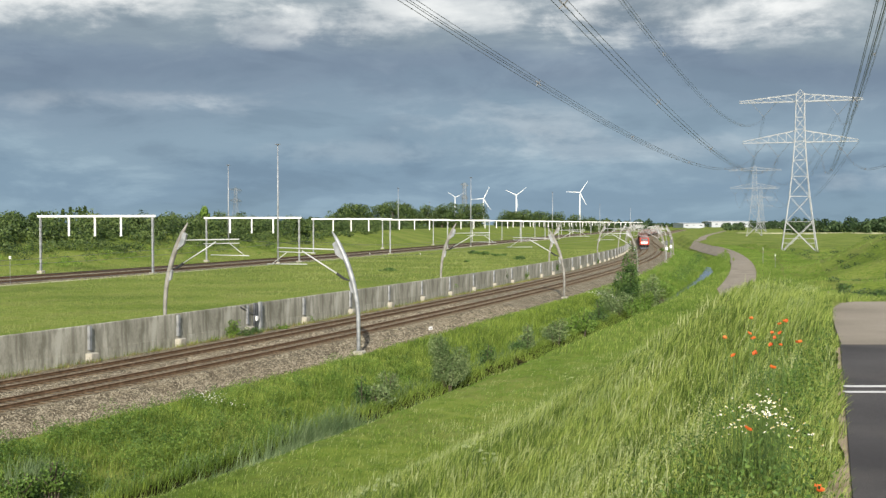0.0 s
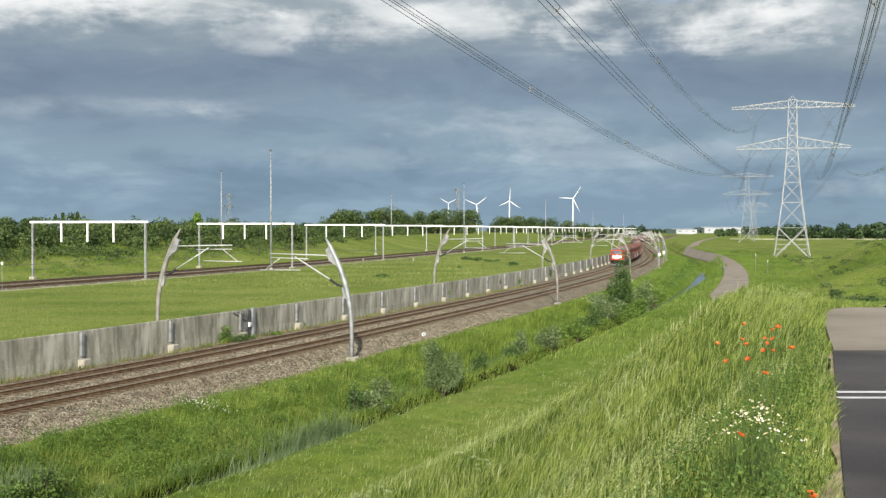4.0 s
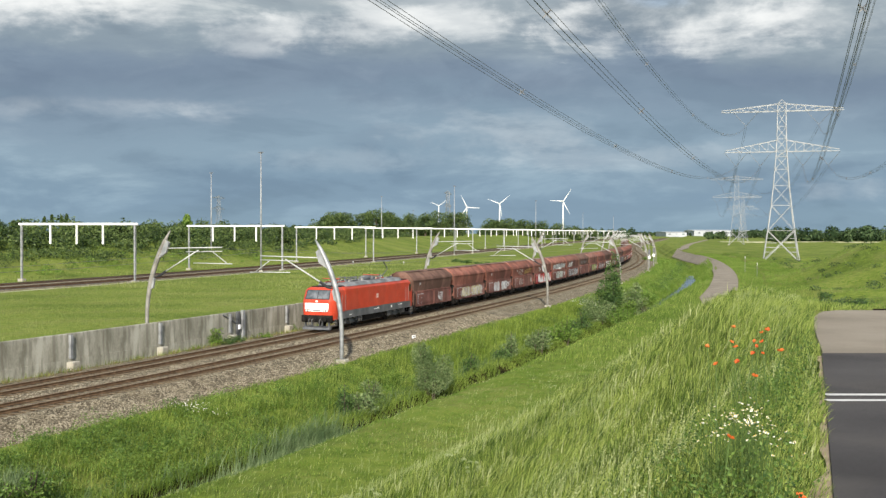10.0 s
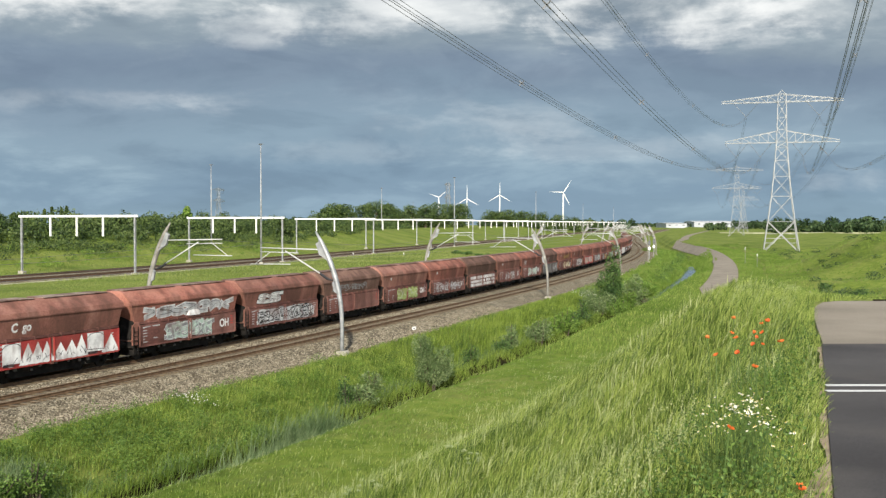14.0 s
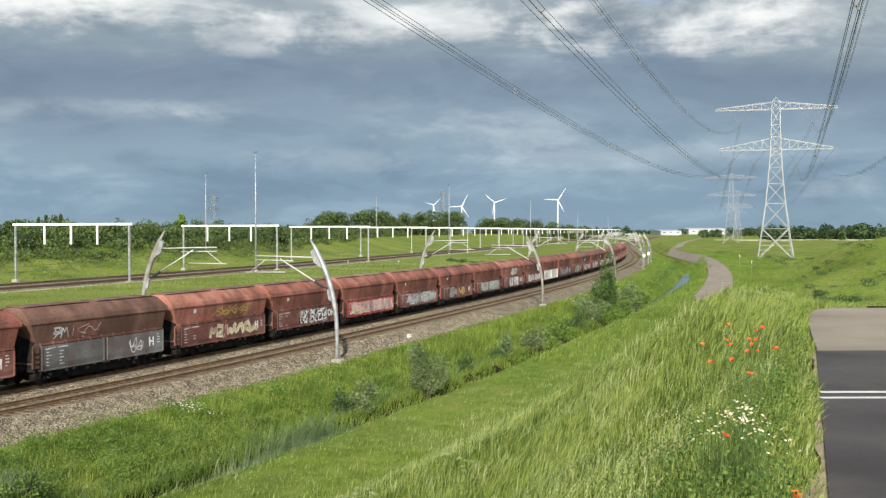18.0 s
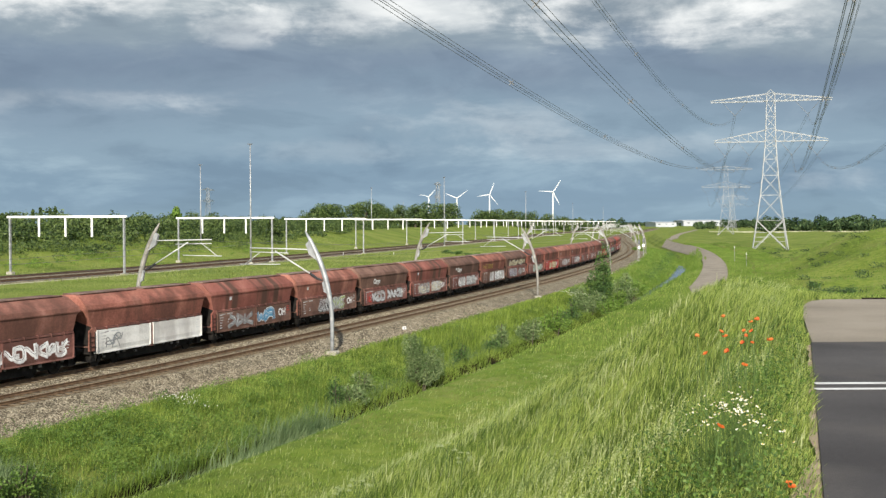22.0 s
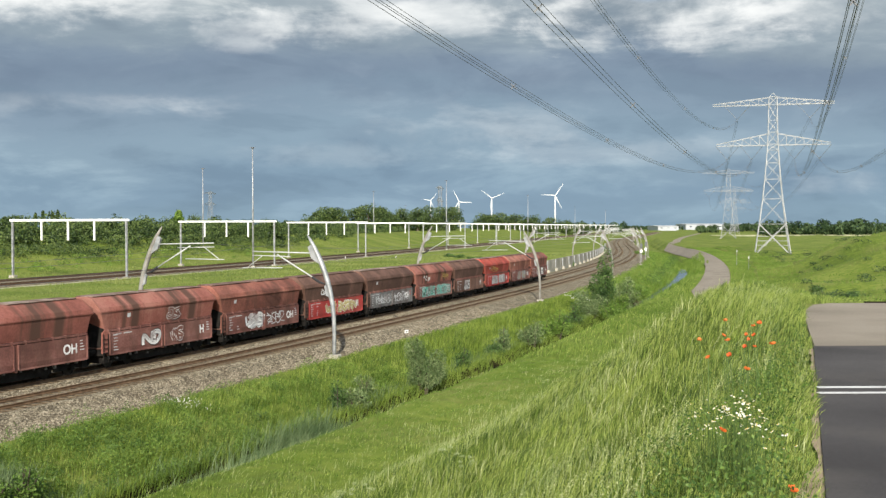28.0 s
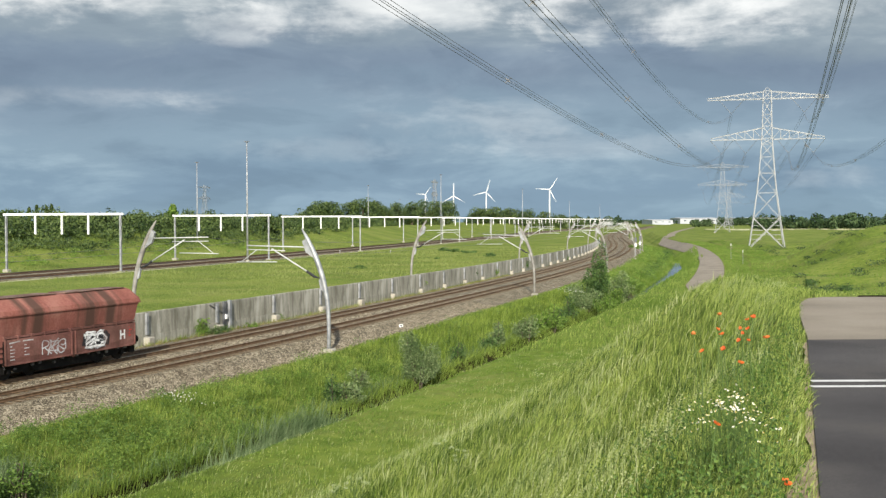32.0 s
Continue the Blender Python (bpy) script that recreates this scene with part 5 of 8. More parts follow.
def graffiti(door, x0, x1, z0, z1, fill, line, style, seed):
    rr = random.Random(seed)
    cell = {"block": 0.95, "fat": 0.85, "line": 0.55, "wild": 0.72}[style]
    n = max(2, round((x1 - x0) / (cell * rr.uniform(0.85, 1.2))))
    if z0 > 2.2:                                               # larger and looser high on the hopper
        n = max(2, round(n * 0.62))
    w = (x1 - x0) / n
    mist, back, body, edge, gleam = Spray(0.003), Spray(0.006), Spray(0.012), Spray(0.018), Spray(0.024)
    h = z1 - z0
    fat = min(0.30, w * 0.33, h * 0.27)
    for i in range(n):
        x = x0 + i * w
        zz, hh = z0 + rr.uniform(0.0, 0.05) * h, h * rr.uniform(0.88, 0.95)
        pad = fat * 0.55
        cellbox = (x - 0.06 * w, zz + pad, w * 1.12, hh - 2 * pad)
        if style == "block":                                   # solid masses with cut lines and drips
            back.spiky(x + w / 2, z0 + h / 2, w * 0.56, h * 0.52, rr)
            for st in scrawl(rr, *cellbox, smooth=1):
                body.stroke(st, fat * 0.95)
            for st in scrawl(rr, *cellbox)[:2]:
                edge.stroke(st, 0.030)
            for _ in range(3):
                u = x + rr.uniform(0.05, 0.95) * w
                back.blob(u, z0 + rr.uniform(0.02, 0.10) * h, 0.10, 0.07, rr, 8)
        elif style == "fat":                                   # fat letters with an outline
            for st in scrawl(rr, *cellbox):
                back.stroke(st, fat + 0.10)
                body.stroke(st, fat)
                gleam.stroke([(px - 0.03, pz + fat * 0.22) for px, pz in st[2:-2]], 0.022)
        elif style == "line":                                  # outlines only
            for st in scrawl(rr, *cellbox) + scrawl(rr, x - 0.2 * w, zz + pad + rr.uniform(0, 0.3) * hh, w * 1.4, hh * 0.5)[:1]:
                body.stroke(st, 0.19 if fill == "white" else 0.065)
                if fill == "white":
                    edge.stroke(st, 0.125)
        else:                                                  # tangled strokes over patches of colour
            mist.spiky(x + w / 2, z0 + h / 2, w * 0.60, h * 0.50, rr)
            if rr.random() < 0.6:
                mist.blob(x + rr.uniform(0.2, 0.8) * w, z0 + rr.uniform(0.3, 0.7) * h, w * 0.35, h * 0.22, rr)
            for st in scrawl(rr, x - 0.25 * w, zz + pad, w * 1.5, hh - 2 * pad, smooth=1):
                back.stroke(st, fat * 0.8 + 0.07)
                body.stroke(st, fat * 0.8)
            for st in scrawl(rr, x - 0.1 * w, zz + pad, w * 1.2, hh - 2 * pad, smooth=0):
                back.stroke(st, fat * 0.5 + 0.05)
                edge.stroke(st, fat * 0.5)
            for st in scrawl(rr, x, zz, w, hh, smooth=1) + scrawl(rr, x, zz, w, hh, smooth=0):
                gleam.stroke(st, 0.026)
            tip = (x + rr.uniform(0, 1) * w, z0 + rr.uniform(0.5, 1) * h)
            edge.stroke([(tip[0] - 0.2, tip[1] - 0.25 * h), tip], 0.09)
    a, b = PAINT[fill], PAINT[line]
    thin = PAINT["black" if fill in ("white", "silver", "cream") else "white"]
    if style == "block":
        back.put("graffiti_fill", door, a)
        body.put("graffiti_body", door, PAINT["silver"] if fill == "white" else a)
        edge.put("graffiti_line", door, b if line != fill else thin)
    elif style == "fat":
        back.put("graffiti_outline", door, b)
        body.put("graffiti_fill", door, a)
        gleam.put("graffiti_line", door, thin)
    elif style == "line":
        body.put("graffiti_line", door, a)
        edge.put("graffiti_core", door, PAINT["brown"])
    else:
        mist.put("graffiti_fill", door, a)
        back.put("graffiti_outline", door, thin)
        body.put("graffiti_body", door, b)
        edge.put("graffiti_arrow", door, a)
        gleam.put("graffiti_line", door, PAINT["silver"])


def white_grid(door, x0, x1, seed):
    """White paint sprayed between the ribs, in upright blocks and two rows."""
    rr = random.Random(seed)
    s = Spray(0.004)
    n = round((x1 - x0) / 0.42)
    w = (x1 - x0) / n
    for i in range(n):
        for z0, z1 in ((0.90, 1.22), (1.30, 1.62), (1.70, 2.06)):
            if rr.random() < 0.9:
                zc = (z0 + z1) / 2
                s.stroke([(x0 + (i + 0.1) * w, zc), (x0 + (i + rr.uniform(0.72, 0.92)) * w, zc)], (z1 - z0) * rr.uniform(0.8, 1.05))
    s.put("graffiti_fill", door, PAINT["white"])


def peaks(door, x0, x1, seed):
    """A white band of peaks, blocks and blobs with black cracks."""
    rr = random.Random(seed)
    s, k = Spray(0.004), Spray(0.012)
    x = x0
    while x < x1 - 0.3:
        w = min(rr.choice((0.70, 0.85, 1.50, 1.60)), x1 - x)
        top = rr.uniform(1.75, 2.06)
        if w > 1.0:
            s.stroke([(x + w * 0.08, 1.55), (x + w * 0.92, 1.55)], 1.04)
            k.stroke([(x + 0.1 * w, 0.98), (x + w * 0.6, 0.98)], 0.14)
            k.stroke(rounded([(x, 1.0), (x + 0.04 * w, 2.04), (x + 0.96 * w, 2.07), (x + w, 1.05)]), 0.035)
        else:
            n = len(s.v)
            s.lift += 0.0002
            for px, pz in ((x - 0.25, 0.90), (x + w + 0.25, 0.90), (x + w * 0.55, top)):
                s.v.append((px, side_y(pz, s.lift), pz))
            s.f.append((n, n + 1, n + 2))
        for _ in range(3):
            s.blob(x + rr.uniform(0, 1) * w, rr.uniform(0.90, 1.02), 0.15, 0.09, rr, 9)
            k.stroke(rounded([(x + rr.uniform(0, 1) * w, rr.uniform(0.95, 1.2)), (x + rr.uniform(0, 1) * w, rr.uniform(1.1, 1.5))], 1), 0.03)
        x += w
    s.put("graffiti_fill", door, PAINT["white"])
    k.put("graffiti_line", door, PAINT["black"])


def data_panel(door, x0, seed):
    """White small print, too small to read: bars."""
    rr = random.Random(seed)
    s = Spray(0.003)
    s.stroke([(x0, 1.93), (x0 + 0.75, 1.99)], 0.07)
    s.stroke([(x0 + 0.95, 1.98), (x0 + 1.7, 1.98)], 0.06)
    for k in range(5):
        z = 1.76 - k * 0.17
        s.stroke([(x0 + 0.05, z), (x0 + rr.uniform(0.2, 0.55), z)], 0.045)
        if rr.random() < 0.7:
            s.stroke([(x0 + 1.05, z), (x0 + 1.05 + rr.uniform(0.12, 0.4), z)], 0.045)
    s.put("data_panel", door, PAINT["silver"])


def end_marks(door, x1, seed):
    """Small white and red marks near the trailing edge: bars."""
    rr = random.Random(seed)
    s = Spray(0.003)
    for k in range(4):
        z = 1.90 - k * 0.16
        s.stroke([(x1, z), (x1 + rr.uniform(0.08, 0.35), z)], 0.05)
    s.put("end_mark", door, PAINT[rr.choice(("silver", "silver", "red"))])


# upper style, doors, letters near the end, words on top, lower sprays, upper sprays, description
FRONT_WAGONS = [
    ("dark", "rust", "", "", [("silver", "silver", "line", 0.62, 0.74)], [], "a few faded marks"),
    ("rust", "rust", "OH", "", [("yellow", "silver", "wild", 0.20, 0.90)], [], "tangled yellow and cream graffiti"),
    ("rust", "rust", "OH", "", [("white", "silver", "block", 0.24, 0.50), ("white", "grey", "block", 0.56, 0.80)], [], "white block graffiti"),
    ("rust", "rust", "H", "", [("white", "black", "line", 0.26, 0.46)], [("white", "black", "line", 0.26, 0.46), ("gold", "gold", "line", 0.55, 0.92)], "white outlined scrawls"),
    ("orange", "red", "", "C  go", [("white", "black", "peaks", 0.14, 0.98)], [], "a white jagged graffiti band"),
    ("rust", "rust", "OH", "", [("mint", "grey", "wild", 0.25, 0.72)], [("silver", "white", "fat", 0.06, 0.97)], "large silver and pale green graffiti"),
    ("orange", "rust", "H", "", [("black", "silver", "wild", 0.12, 0.92)], [("white", "black", "fat", 0.14, 0.45)], "silver and black graffiti"),
    ("dark", "rust", "", "", [], [("grey", "blue", "line", 0.12, 0.75)], "a dark scrawl on top"),
    ("orange", "rust", "OH", "", [("green", "white", "block", 0.25, 0.75)], [], "yellow-green graffiti"),
    ("rust", "rust", "H", "", [("silver", "grey", "line", 0.10, 0.85)], [], "grey scrawled graffiti"),
    ("dark", "rust", "", "", [("white", "silver", "grid", 0.04, 0.97)], [], "wholly white-sprayed doors"),
    ("orange", "rust", "H", "", [("silver", "grey", "line", 0.28, 0.72)], [], "thin silver line graffiti"),
    ("rust", "rust", "OH", "", [("mint", "white", "fat", 0.28, 0.78)], [("silver", "silver", "line", 0.1, 0.2)], "mint green graffiti"),
    ("dark", "grey", "H", "", [("silver", "silver", "line", 0.7, 0.8)], [("silver", "silver", "line", 0.10, 0.20), ("brown", "silver", "block", 0.24, 0.44)], "plain grey doors and worn white marks"),
]
MIDDLE_WAGONS = [
    ("rust", "rust", "H", "", [("cream", "brown", "fat", 0.32, 0.90)], [("gold", "gold", "line", 0.4, 0.8)], "cream lettered graffiti"),
    ("rust", "rust", "OH", "", [("white", "black", "wild", 0.36, 0.80)], [], "white and black graffiti"),
    ("rust", "red", "", "", [("pink", "cream", "wild", 0.08, 0.97), ("blue", "pink", "wild", 0.40, 0.56)], [], "pink and blue graffiti"),
    ("rust", "rust", "OH", "", [("grey", "silver", "wild", 0.20, 0.92)], [], "blue-grey graffiti"),
    ("striped", "rust", "H", "", [("grey", "silver", "fat", 0.24, 0.46), ("gold", "black", "fat", 0.55, 0.72)], [], "grey and gold graffiti"),
    ("rust", "rust", "OH", "", [("mint", "grey", "wild", 0.20, 0.92)], [], "pale green graffiti"),
    ("rust", "rust", "OH", "", [("white", "black", "block", 0.28, 0.75)], [("white", "black", "block", 0.40, 0.70)], "bold white and black graffiti"),
    ("orange", "rust", "OH", "", [("white", "brown", "fat", 0.14, 0.95)], [], "white and brown graffiti"),
    ("rust", "white", "", "", [("grey", "black", "line", 0.08, 0.20)], [], "clean white doors"),
    ("striped", "dark", "OH", "", [("blue", "white", "fat", 0.52, 0.74), ("grey", "brown", "fat", 0.15, 0.45)], [], "blue and white graffiti"),
    ("rust", "dark", "OH", "", [("silver", "black", "wild", 0.30, 0.48), ("grey", "green", "wild", 0.55, 0.75)], [], "silver and dark graffiti"),
    ("dark", "rust", "H", "Cargo", [("silver", "black", "fat", 0.18, 0.45), ("silver", "black", "fat", 0.52, 0.88), ("red", "red", "line", 0.06, 0.15)], [], "silver and black graffiti"),
    ("striped", "rust", "OH", "", [("grey", "cream", "wild", 0.18, 0.46), ("silver", "cream", "wild", 0.52, 0.80)], [], "washed-out cream graffiti"),
    ("dark", "rust", "OH", "Cargo", [("silver", "white", "wild", 0.25, 0.48), ("grey", "silver", "wild", 0.52, 0.85)], [], "silver block graffiti"),
]
REAR_WAGONS = [
    ("rust", "dark", "", "", [("white", "black", "fat", 0.30, 0.95), ("white", "grey", "block", 0.3, 0.95)], [("gold", "gold", "line", 0.05, 0.45)], "large white bubble letters"),
    ("dark", "rust", "OH", "", [("grey", "purple", "wild", 0.10, 0.48), ("grey", "brown", "fat", 0.55, 0.78)], [("cream", "grey", "fat", 0.12, 0.95)], "grey and cream graffiti"),
    ("striped", "rust", "H", "", [("mint", "grey", "fat", 0.28, 0.48), ("mint", "brown", "fat", 0.54, 0.85)], [], "grey-green graffiti"),
    ("striped", "red", "OH", "", [("cream", "green", "fat", 0.30, 0.80)], [], "cream and green letters"),
    ("rust", "rust", "OH", "", [("silver", "grey", "fat", 0.25, 0.75)], [], "silver graffiti"),
    ("rust", "rust", "OH", "", [("white", "grey", "wild", 0.32, 0.78)], [], "white graffiti"),
    ("striped", "rust", "OH", "", [("grey", "grey", "line", 0.12, 0.30)], [], "nearly bare doors"),
    ("striped", "rust", "H", "", [("white", "black", "fat", 0.30, 0.45), ("white", "green", "line", 0.58, 0.68)], [("white", "white", "line", 0.55, 0.66)], "white scrawled letters"),
    ("rust", "rust", "OH", "", [("white", "silver", "wild", 0.28, 0.47), ("silver", "brown", "line", 0.54, 0.78)], [], "white and silver graffiti"),
    ("dark", "red", "H", "Cargo", [("yellow", "white", "fat", 0.30, 0.88)], [], "yellow and white graffiti"),
    ("dark", "grey", "OH", "", [("silver", "grey", "line", 0.12, 0.92)], [], "grey doors with faint tags"),
    ("striped", "rust", "OH", "C  go", [("teal", "black", "wild", 0.10, 0.95)], [("gold", "gold", "line", 0.70, 0.92)], "teal, white and black graffiti"),
    ("dark", "dark", "H", "", [("silver", "black", "wild", 0.28, 0.48)], [], "a small silver scrawl"),
    ("red", "red", "H", "", [("silver", "grey", "wild", 0.22, 0.80)], [("gold", "gold", "line", 0.2, 0.5)], "silver-grey graffiti"),
    ("rust", "rust", "OH", "", [("grey", "gold", "block", 0.30, 0.48), ("grey", "gold", "block", 0.54, 0.76)], [], "silver graffiti edged in gold"),
    ("striped", "rust", "H", "", [("white", "black", "wild", 0.58, 0.74), ("silver", "green", "line", 0.25, 0.42)], [], "white and black scrawls"),
]
CONSIST = FRONT_WAGONS + MIDDLE_WAGONS + REAR_WAGONS
LETTERING["C  go"] = text_mesh("C  go", 0.62)
protos = {}
for i, (upper, lower, mark, word, low, high, desc) in enumerate(CONSIST):
    key = (upper, lower)
    if key not in protos:
        protos[key] = wagon_proto(*key)
for i, (upper, lower, mark, word, low, high, desc) in enumerate(CONSIST):
    wg = copy_thing(protos[(upper, lower)], Matrix.Identity(4))
    tagged(wg, f"{UPPER_WORD[upper]} hopper wagon with {desc}")
    h = WAGON_LEN / 2
    X = lambda u: -h + 1.08 + u * (WAGON_LEN - 1.95)
    doors = [c for c in wg.children if c.name.startswith("side_door")]
    near = [c for c in doors if c.data.vertices[0].co.y < 0]
    left = min(near, key=lambda c: c.data.vertices[0].co.x)
    right = max(near, key=lambda c: c.data.vertices[0].co.x)
    hop = next(c for c in wg.children if c.name.startswith("upper_hopper"))
    data_panel(left, X(0.025), i)
    end_marks(right, X(0.945), i)
    if i % 3 != 1:
        plate = Spray(0.004)
        u = X(0.10 + 0.02 * (i % 4))
        plate.stroke([(u, 2.98), (u + 0.30, 2.98)], 0.24)
        plate.put("stencil_plate", hop, PAINT["silver"])
    for k, (fill, line, style, a, b) in enumerate(low):
        for dr, lo_, hi_ in ((left, 0.02, 0.478), (right, 0.505, 0.98)):
            u0, u1 = max(a, lo_), min(b, hi_)
            if u1 - u0 > 0.05:
                seed = i * 31 + k * 7 + (dr is right)
                if style == "grid":
                    white_grid(dr, X(u0), X(u1), seed)
                elif style == "peaks":
                    peaks(dr, X(u0), X(u1), seed)
                else:
                    graffiti(dr, X(u0), X(u1), 0.90, 2.06, fill, line, style, seed)
    for k, (fill, line, style, a, b) in enumerate(high):
        graffiti(hop, X(a), X(b), 2.32, 3.22, fill, line, style, i * 17 + k * 5 + 900)
    if mark:
        t = part("lettering", LETTERING[mark], None, right, "white letters")
        t.matrix_local = pose(X(0.985) - (1.75 if mark == "OH" else 1.25), -1.478, 1.28, 90, 0, 0)
    if word:
        t = part("lettering", LETTERING[word], None, hop, "white lettering")
        t.matrix_local = pose(X(0.22), side_y(2.62, 0.008), 2.62, 98.2, 0, 0)
    WAGONS.append(wg)
for ob in protos.values():
    for o in (*ob.children_recursive, ob):
        bpy.data.objects.remove(o)


# ---------------------------------------------------------------- plants
M_blade = material("tall grass", [(0.030, 0.062, 0.006), (0.140, 0.215, 0.025), (0.33, 0.39, 0.10)], rough=0.6, scale=0.35, fine=3.0, bump=0.0, spread=0.35, island=1.4,
                   transl=0.35, spec=0.3)
M_blade_dark = material("lush bank plants", [(0.056, 0.095, 0.011), (0.135, 0.203, 0.024), (0.225, 0.295, 0.052)], rough=0.6, scale=0.3, fine=3.0, bump=0.0, spread=0.4,
                        island=0.8, transl=0.35, spec=0.3)
M_straw = material("pale grass plumes", [(0.17, 0.23, 0.075), (0.28, 0.335, 0.13), (0.44, 0.47, 0.23)], rough=0.7, scale=0.5, fine=3.0, bump=0.0, island=0.8, transl=0.3, spec=0.2)
M_reed = material("blue-green reed", [(0.062, 0.108, 0.040), (0.112, 0.170, 0.068), (0.185, 0.245, 0.115)], rough=0.6, scale=0.4, fine=3.0, bump=0.0, island=0.8, transl=0.3, spec=0.3)
M_tuft = material("meadow tufts", [(0.078, 0.138, 0.018), (0.122, 0.192, 0.029), (0.18, 0.245, 0.055)], rough=0.7, scale=0.08, fine=1.0, bump=0.0, spread=0.5, island=0.6, transl=0.3, spec=0.2)
M_field = material("mown field grass", [(0.110, 0.150, 0.036), (0.172, 0.212, 0.056), (0.245, 0.275, 0.092)], rough=0.7, scale=0.08, fine=0.6, bump=0.0, spread=0.4, island=0.25, transl=0.3, spec=0.2)
M_leaf = material("hedge leaves", [(0.018, 0.038, 0.010), (0.050, 0.086, 0.020), (0.115, 0.16, 0.044)], rough=0.6, scale=0.15, fine=2.0, bump=0.0, spread=0.5, island=0.9, transl=0.2, spec=0.3)
M_leaf_light = material("young leaves", [(0.055, 0.115, 0.014), (0.118, 0.21, 0.028), (0.195, 0.285, 0.055)], rough=0.6, scale=0.3, fine=2.0, bump=0.0, island=0.9, transl=0.25, spec=0.3)
M_herb = material("roadside herb leaves", [(0.040, 0.085, 0.012), (0.085, 0.155, 0.024), (0.145, 0.225, 0.045)], rough=0.6, scale=0.6, fine=3.0, bump=0.0, island=0.9, transl=0.25, spec=0.3)
M_leaf_willow = material("grey willow leaves", [(0.070, 0.118, 0.036), (0.135, 0.195, 0.072), (0.235, 0.295, 0.125)], rough=0.6, scale=0.6, fine=3.0, bump=0.0, island=0.9, transl=0.25, spec=0.3)
M_leaf_dark = material("dark shrub leaves", [(0.022, 0.055, 0.012), (0.055, 0.11, 0.024), (0.11, 0.18, 0.045)], rough=0.6, scale=0.6, fine=3.0, bump=0.0, island=0.9, transl=0.2, spec=0.3)
M_leaf_far = material("distant wood leaves", [(0.014, 0.030, 0.012), (0.034, 0.060, 0.024), (0.07, 0.105, 0.045)], rough=0.7, scale=0.05, fine=0.6, bump=0.0, island=0.7, spec=0.1)
M_bark = material("bark", [(0.04, 0.03, 0.022), (0.08, 0.062, 0.045), (0.12, 0.10, 0.075)], rough=0.9, scale=2, fine=14, bump=0.4)

RNG = np.random.default_rng(7)


def blades(name, x, y, height, width, mat, label, lean=0.35, wind=(0.85, 0.25), segs=2, z=None, category="grass", droop=0.0):
    """One object of many grass blades that stand at x, y and bend with the wind."""
    n = len(x)
    z = ground_z(x, y) - 0.03 if z is None else z
    h = height * RNG.uniform(0.55, 1.15, n)
    w = width * RNG.uniform(0.6, 1.3, n)
    yaw = RNG.uniform(0, 2 * np.pi, n)
    gust = 0.6 + 0.5 * hash_noise(x, y, 0.9, 0.7)
    bx = wind[0] * gust * lean + RNG.normal(0, 0.20, n)
    by = wind[1] * gust * lean + RNG.normal(0, 0.20, n)
    sx, sy = np.cos(yaw) * w / 2, np.sin(yaw) * w / 2
    rows = []
    ts = np.linspace(0, 1, segs + 1)
    for t in ts:
        px, py = x + bx * h * t**1.8, y + by * h * t**1.8
        pz = z + h * (t - (0.25 + droop) * t**2.2 * np.clip(np.hypot(bx, by), 0, 1))
        k = (1 - t) ** 0.6 if t < 1 else 0
        if t < 1:
            rows += [np.stack([px - sx * k, py - sy * k, pz], -1), np.stack([px + sx * k, py + sy * k, pz], -1)]
        else:
            rows.append(np.stack([px, py, pz], -1))
    m = len(rows)
    V = np.stack(rows, 1).reshape(-1, 3)
    tri = []
    for s in range(segs - 1):
        a = 2 * s
        tri += [(a, a + 1, a + 3), (a, a + 3, a + 2)]
    tri.append((m - 3, m - 2, m - 1))
    F = (np.arange(n)[:, None, None] * m + np.array(tri)[None]).reshape(-1, 3)
    ob = new(name, big_mesh(name, V, F, mat, smooth=True))
    return tagged(ob, label, category, kind="stuff")


def plumes(x, y, height, stalk, head):
    """Flowering grass: a thin stalk and a nodding pale head."""
    n = len(x)
    z = ground_z(x, y) - 0.02
    h = height * RNG.uniform(0.6, 1.1, n)
    gust = 0.6 + 0.5 * hash_noise(x, y, 0.9, 0.7)
    bx, by = 0.55 * gust + RNG.normal(0, 0.14, n), 0.08 * gust + RNG.normal(0, 0.14, n)
    yaw = RNG.uniform(0, 2 * np.pi, n)
    cx, cy = np.cos(yaw), np.sin(yaw)
    P = lambda t, k=0.0: np.stack([x + bx * h * t**1.8 + cx * k, y + by * h * t**1.8 + cy * k, z + h * (t - 0.3 * t**2.5 * np.hypot(bx, by))], -1)
    s, w = stalk, head * RNG.uniform(0.7, 1.4, n)
    rows = [P(0, -s), P(0, s), P(0.60, -s), P(0.60, s), P(1.04)]
    tri = [(0, 1, 3), (0, 3, 2), (2, 3, 4)]
    for k, t in enumerate((0.66, 0.73, 0.80, 0.87, 0.94)):        # spikelets hanging to either side
        side = (1 if k % 2 else -1) * w * (1.9 - 1.1 * (t - 0.6) / 0.4)
        j = len(rows)
        out = P(t + 0.05, side)
        out[:, 2] -= h * RNG.uniform(0.0, 0.05, n)
        rows += [P(t), P(t + 0.045), out]
        tri.append((j, j + 1, j + 2))
    m = len(rows)
    V = np.stack(rows, 1).reshape(-1, 3)
    F = (np.arange(n)[:, None, None] * m + np.array(tri)[None]).reshape(-1, 3)
    tagged(new("grass_plumes", big_mesh("grass_plumes", V, F, M_straw)), "pale flowering grass heads nodding in the wind", "grass", kind="stuff")


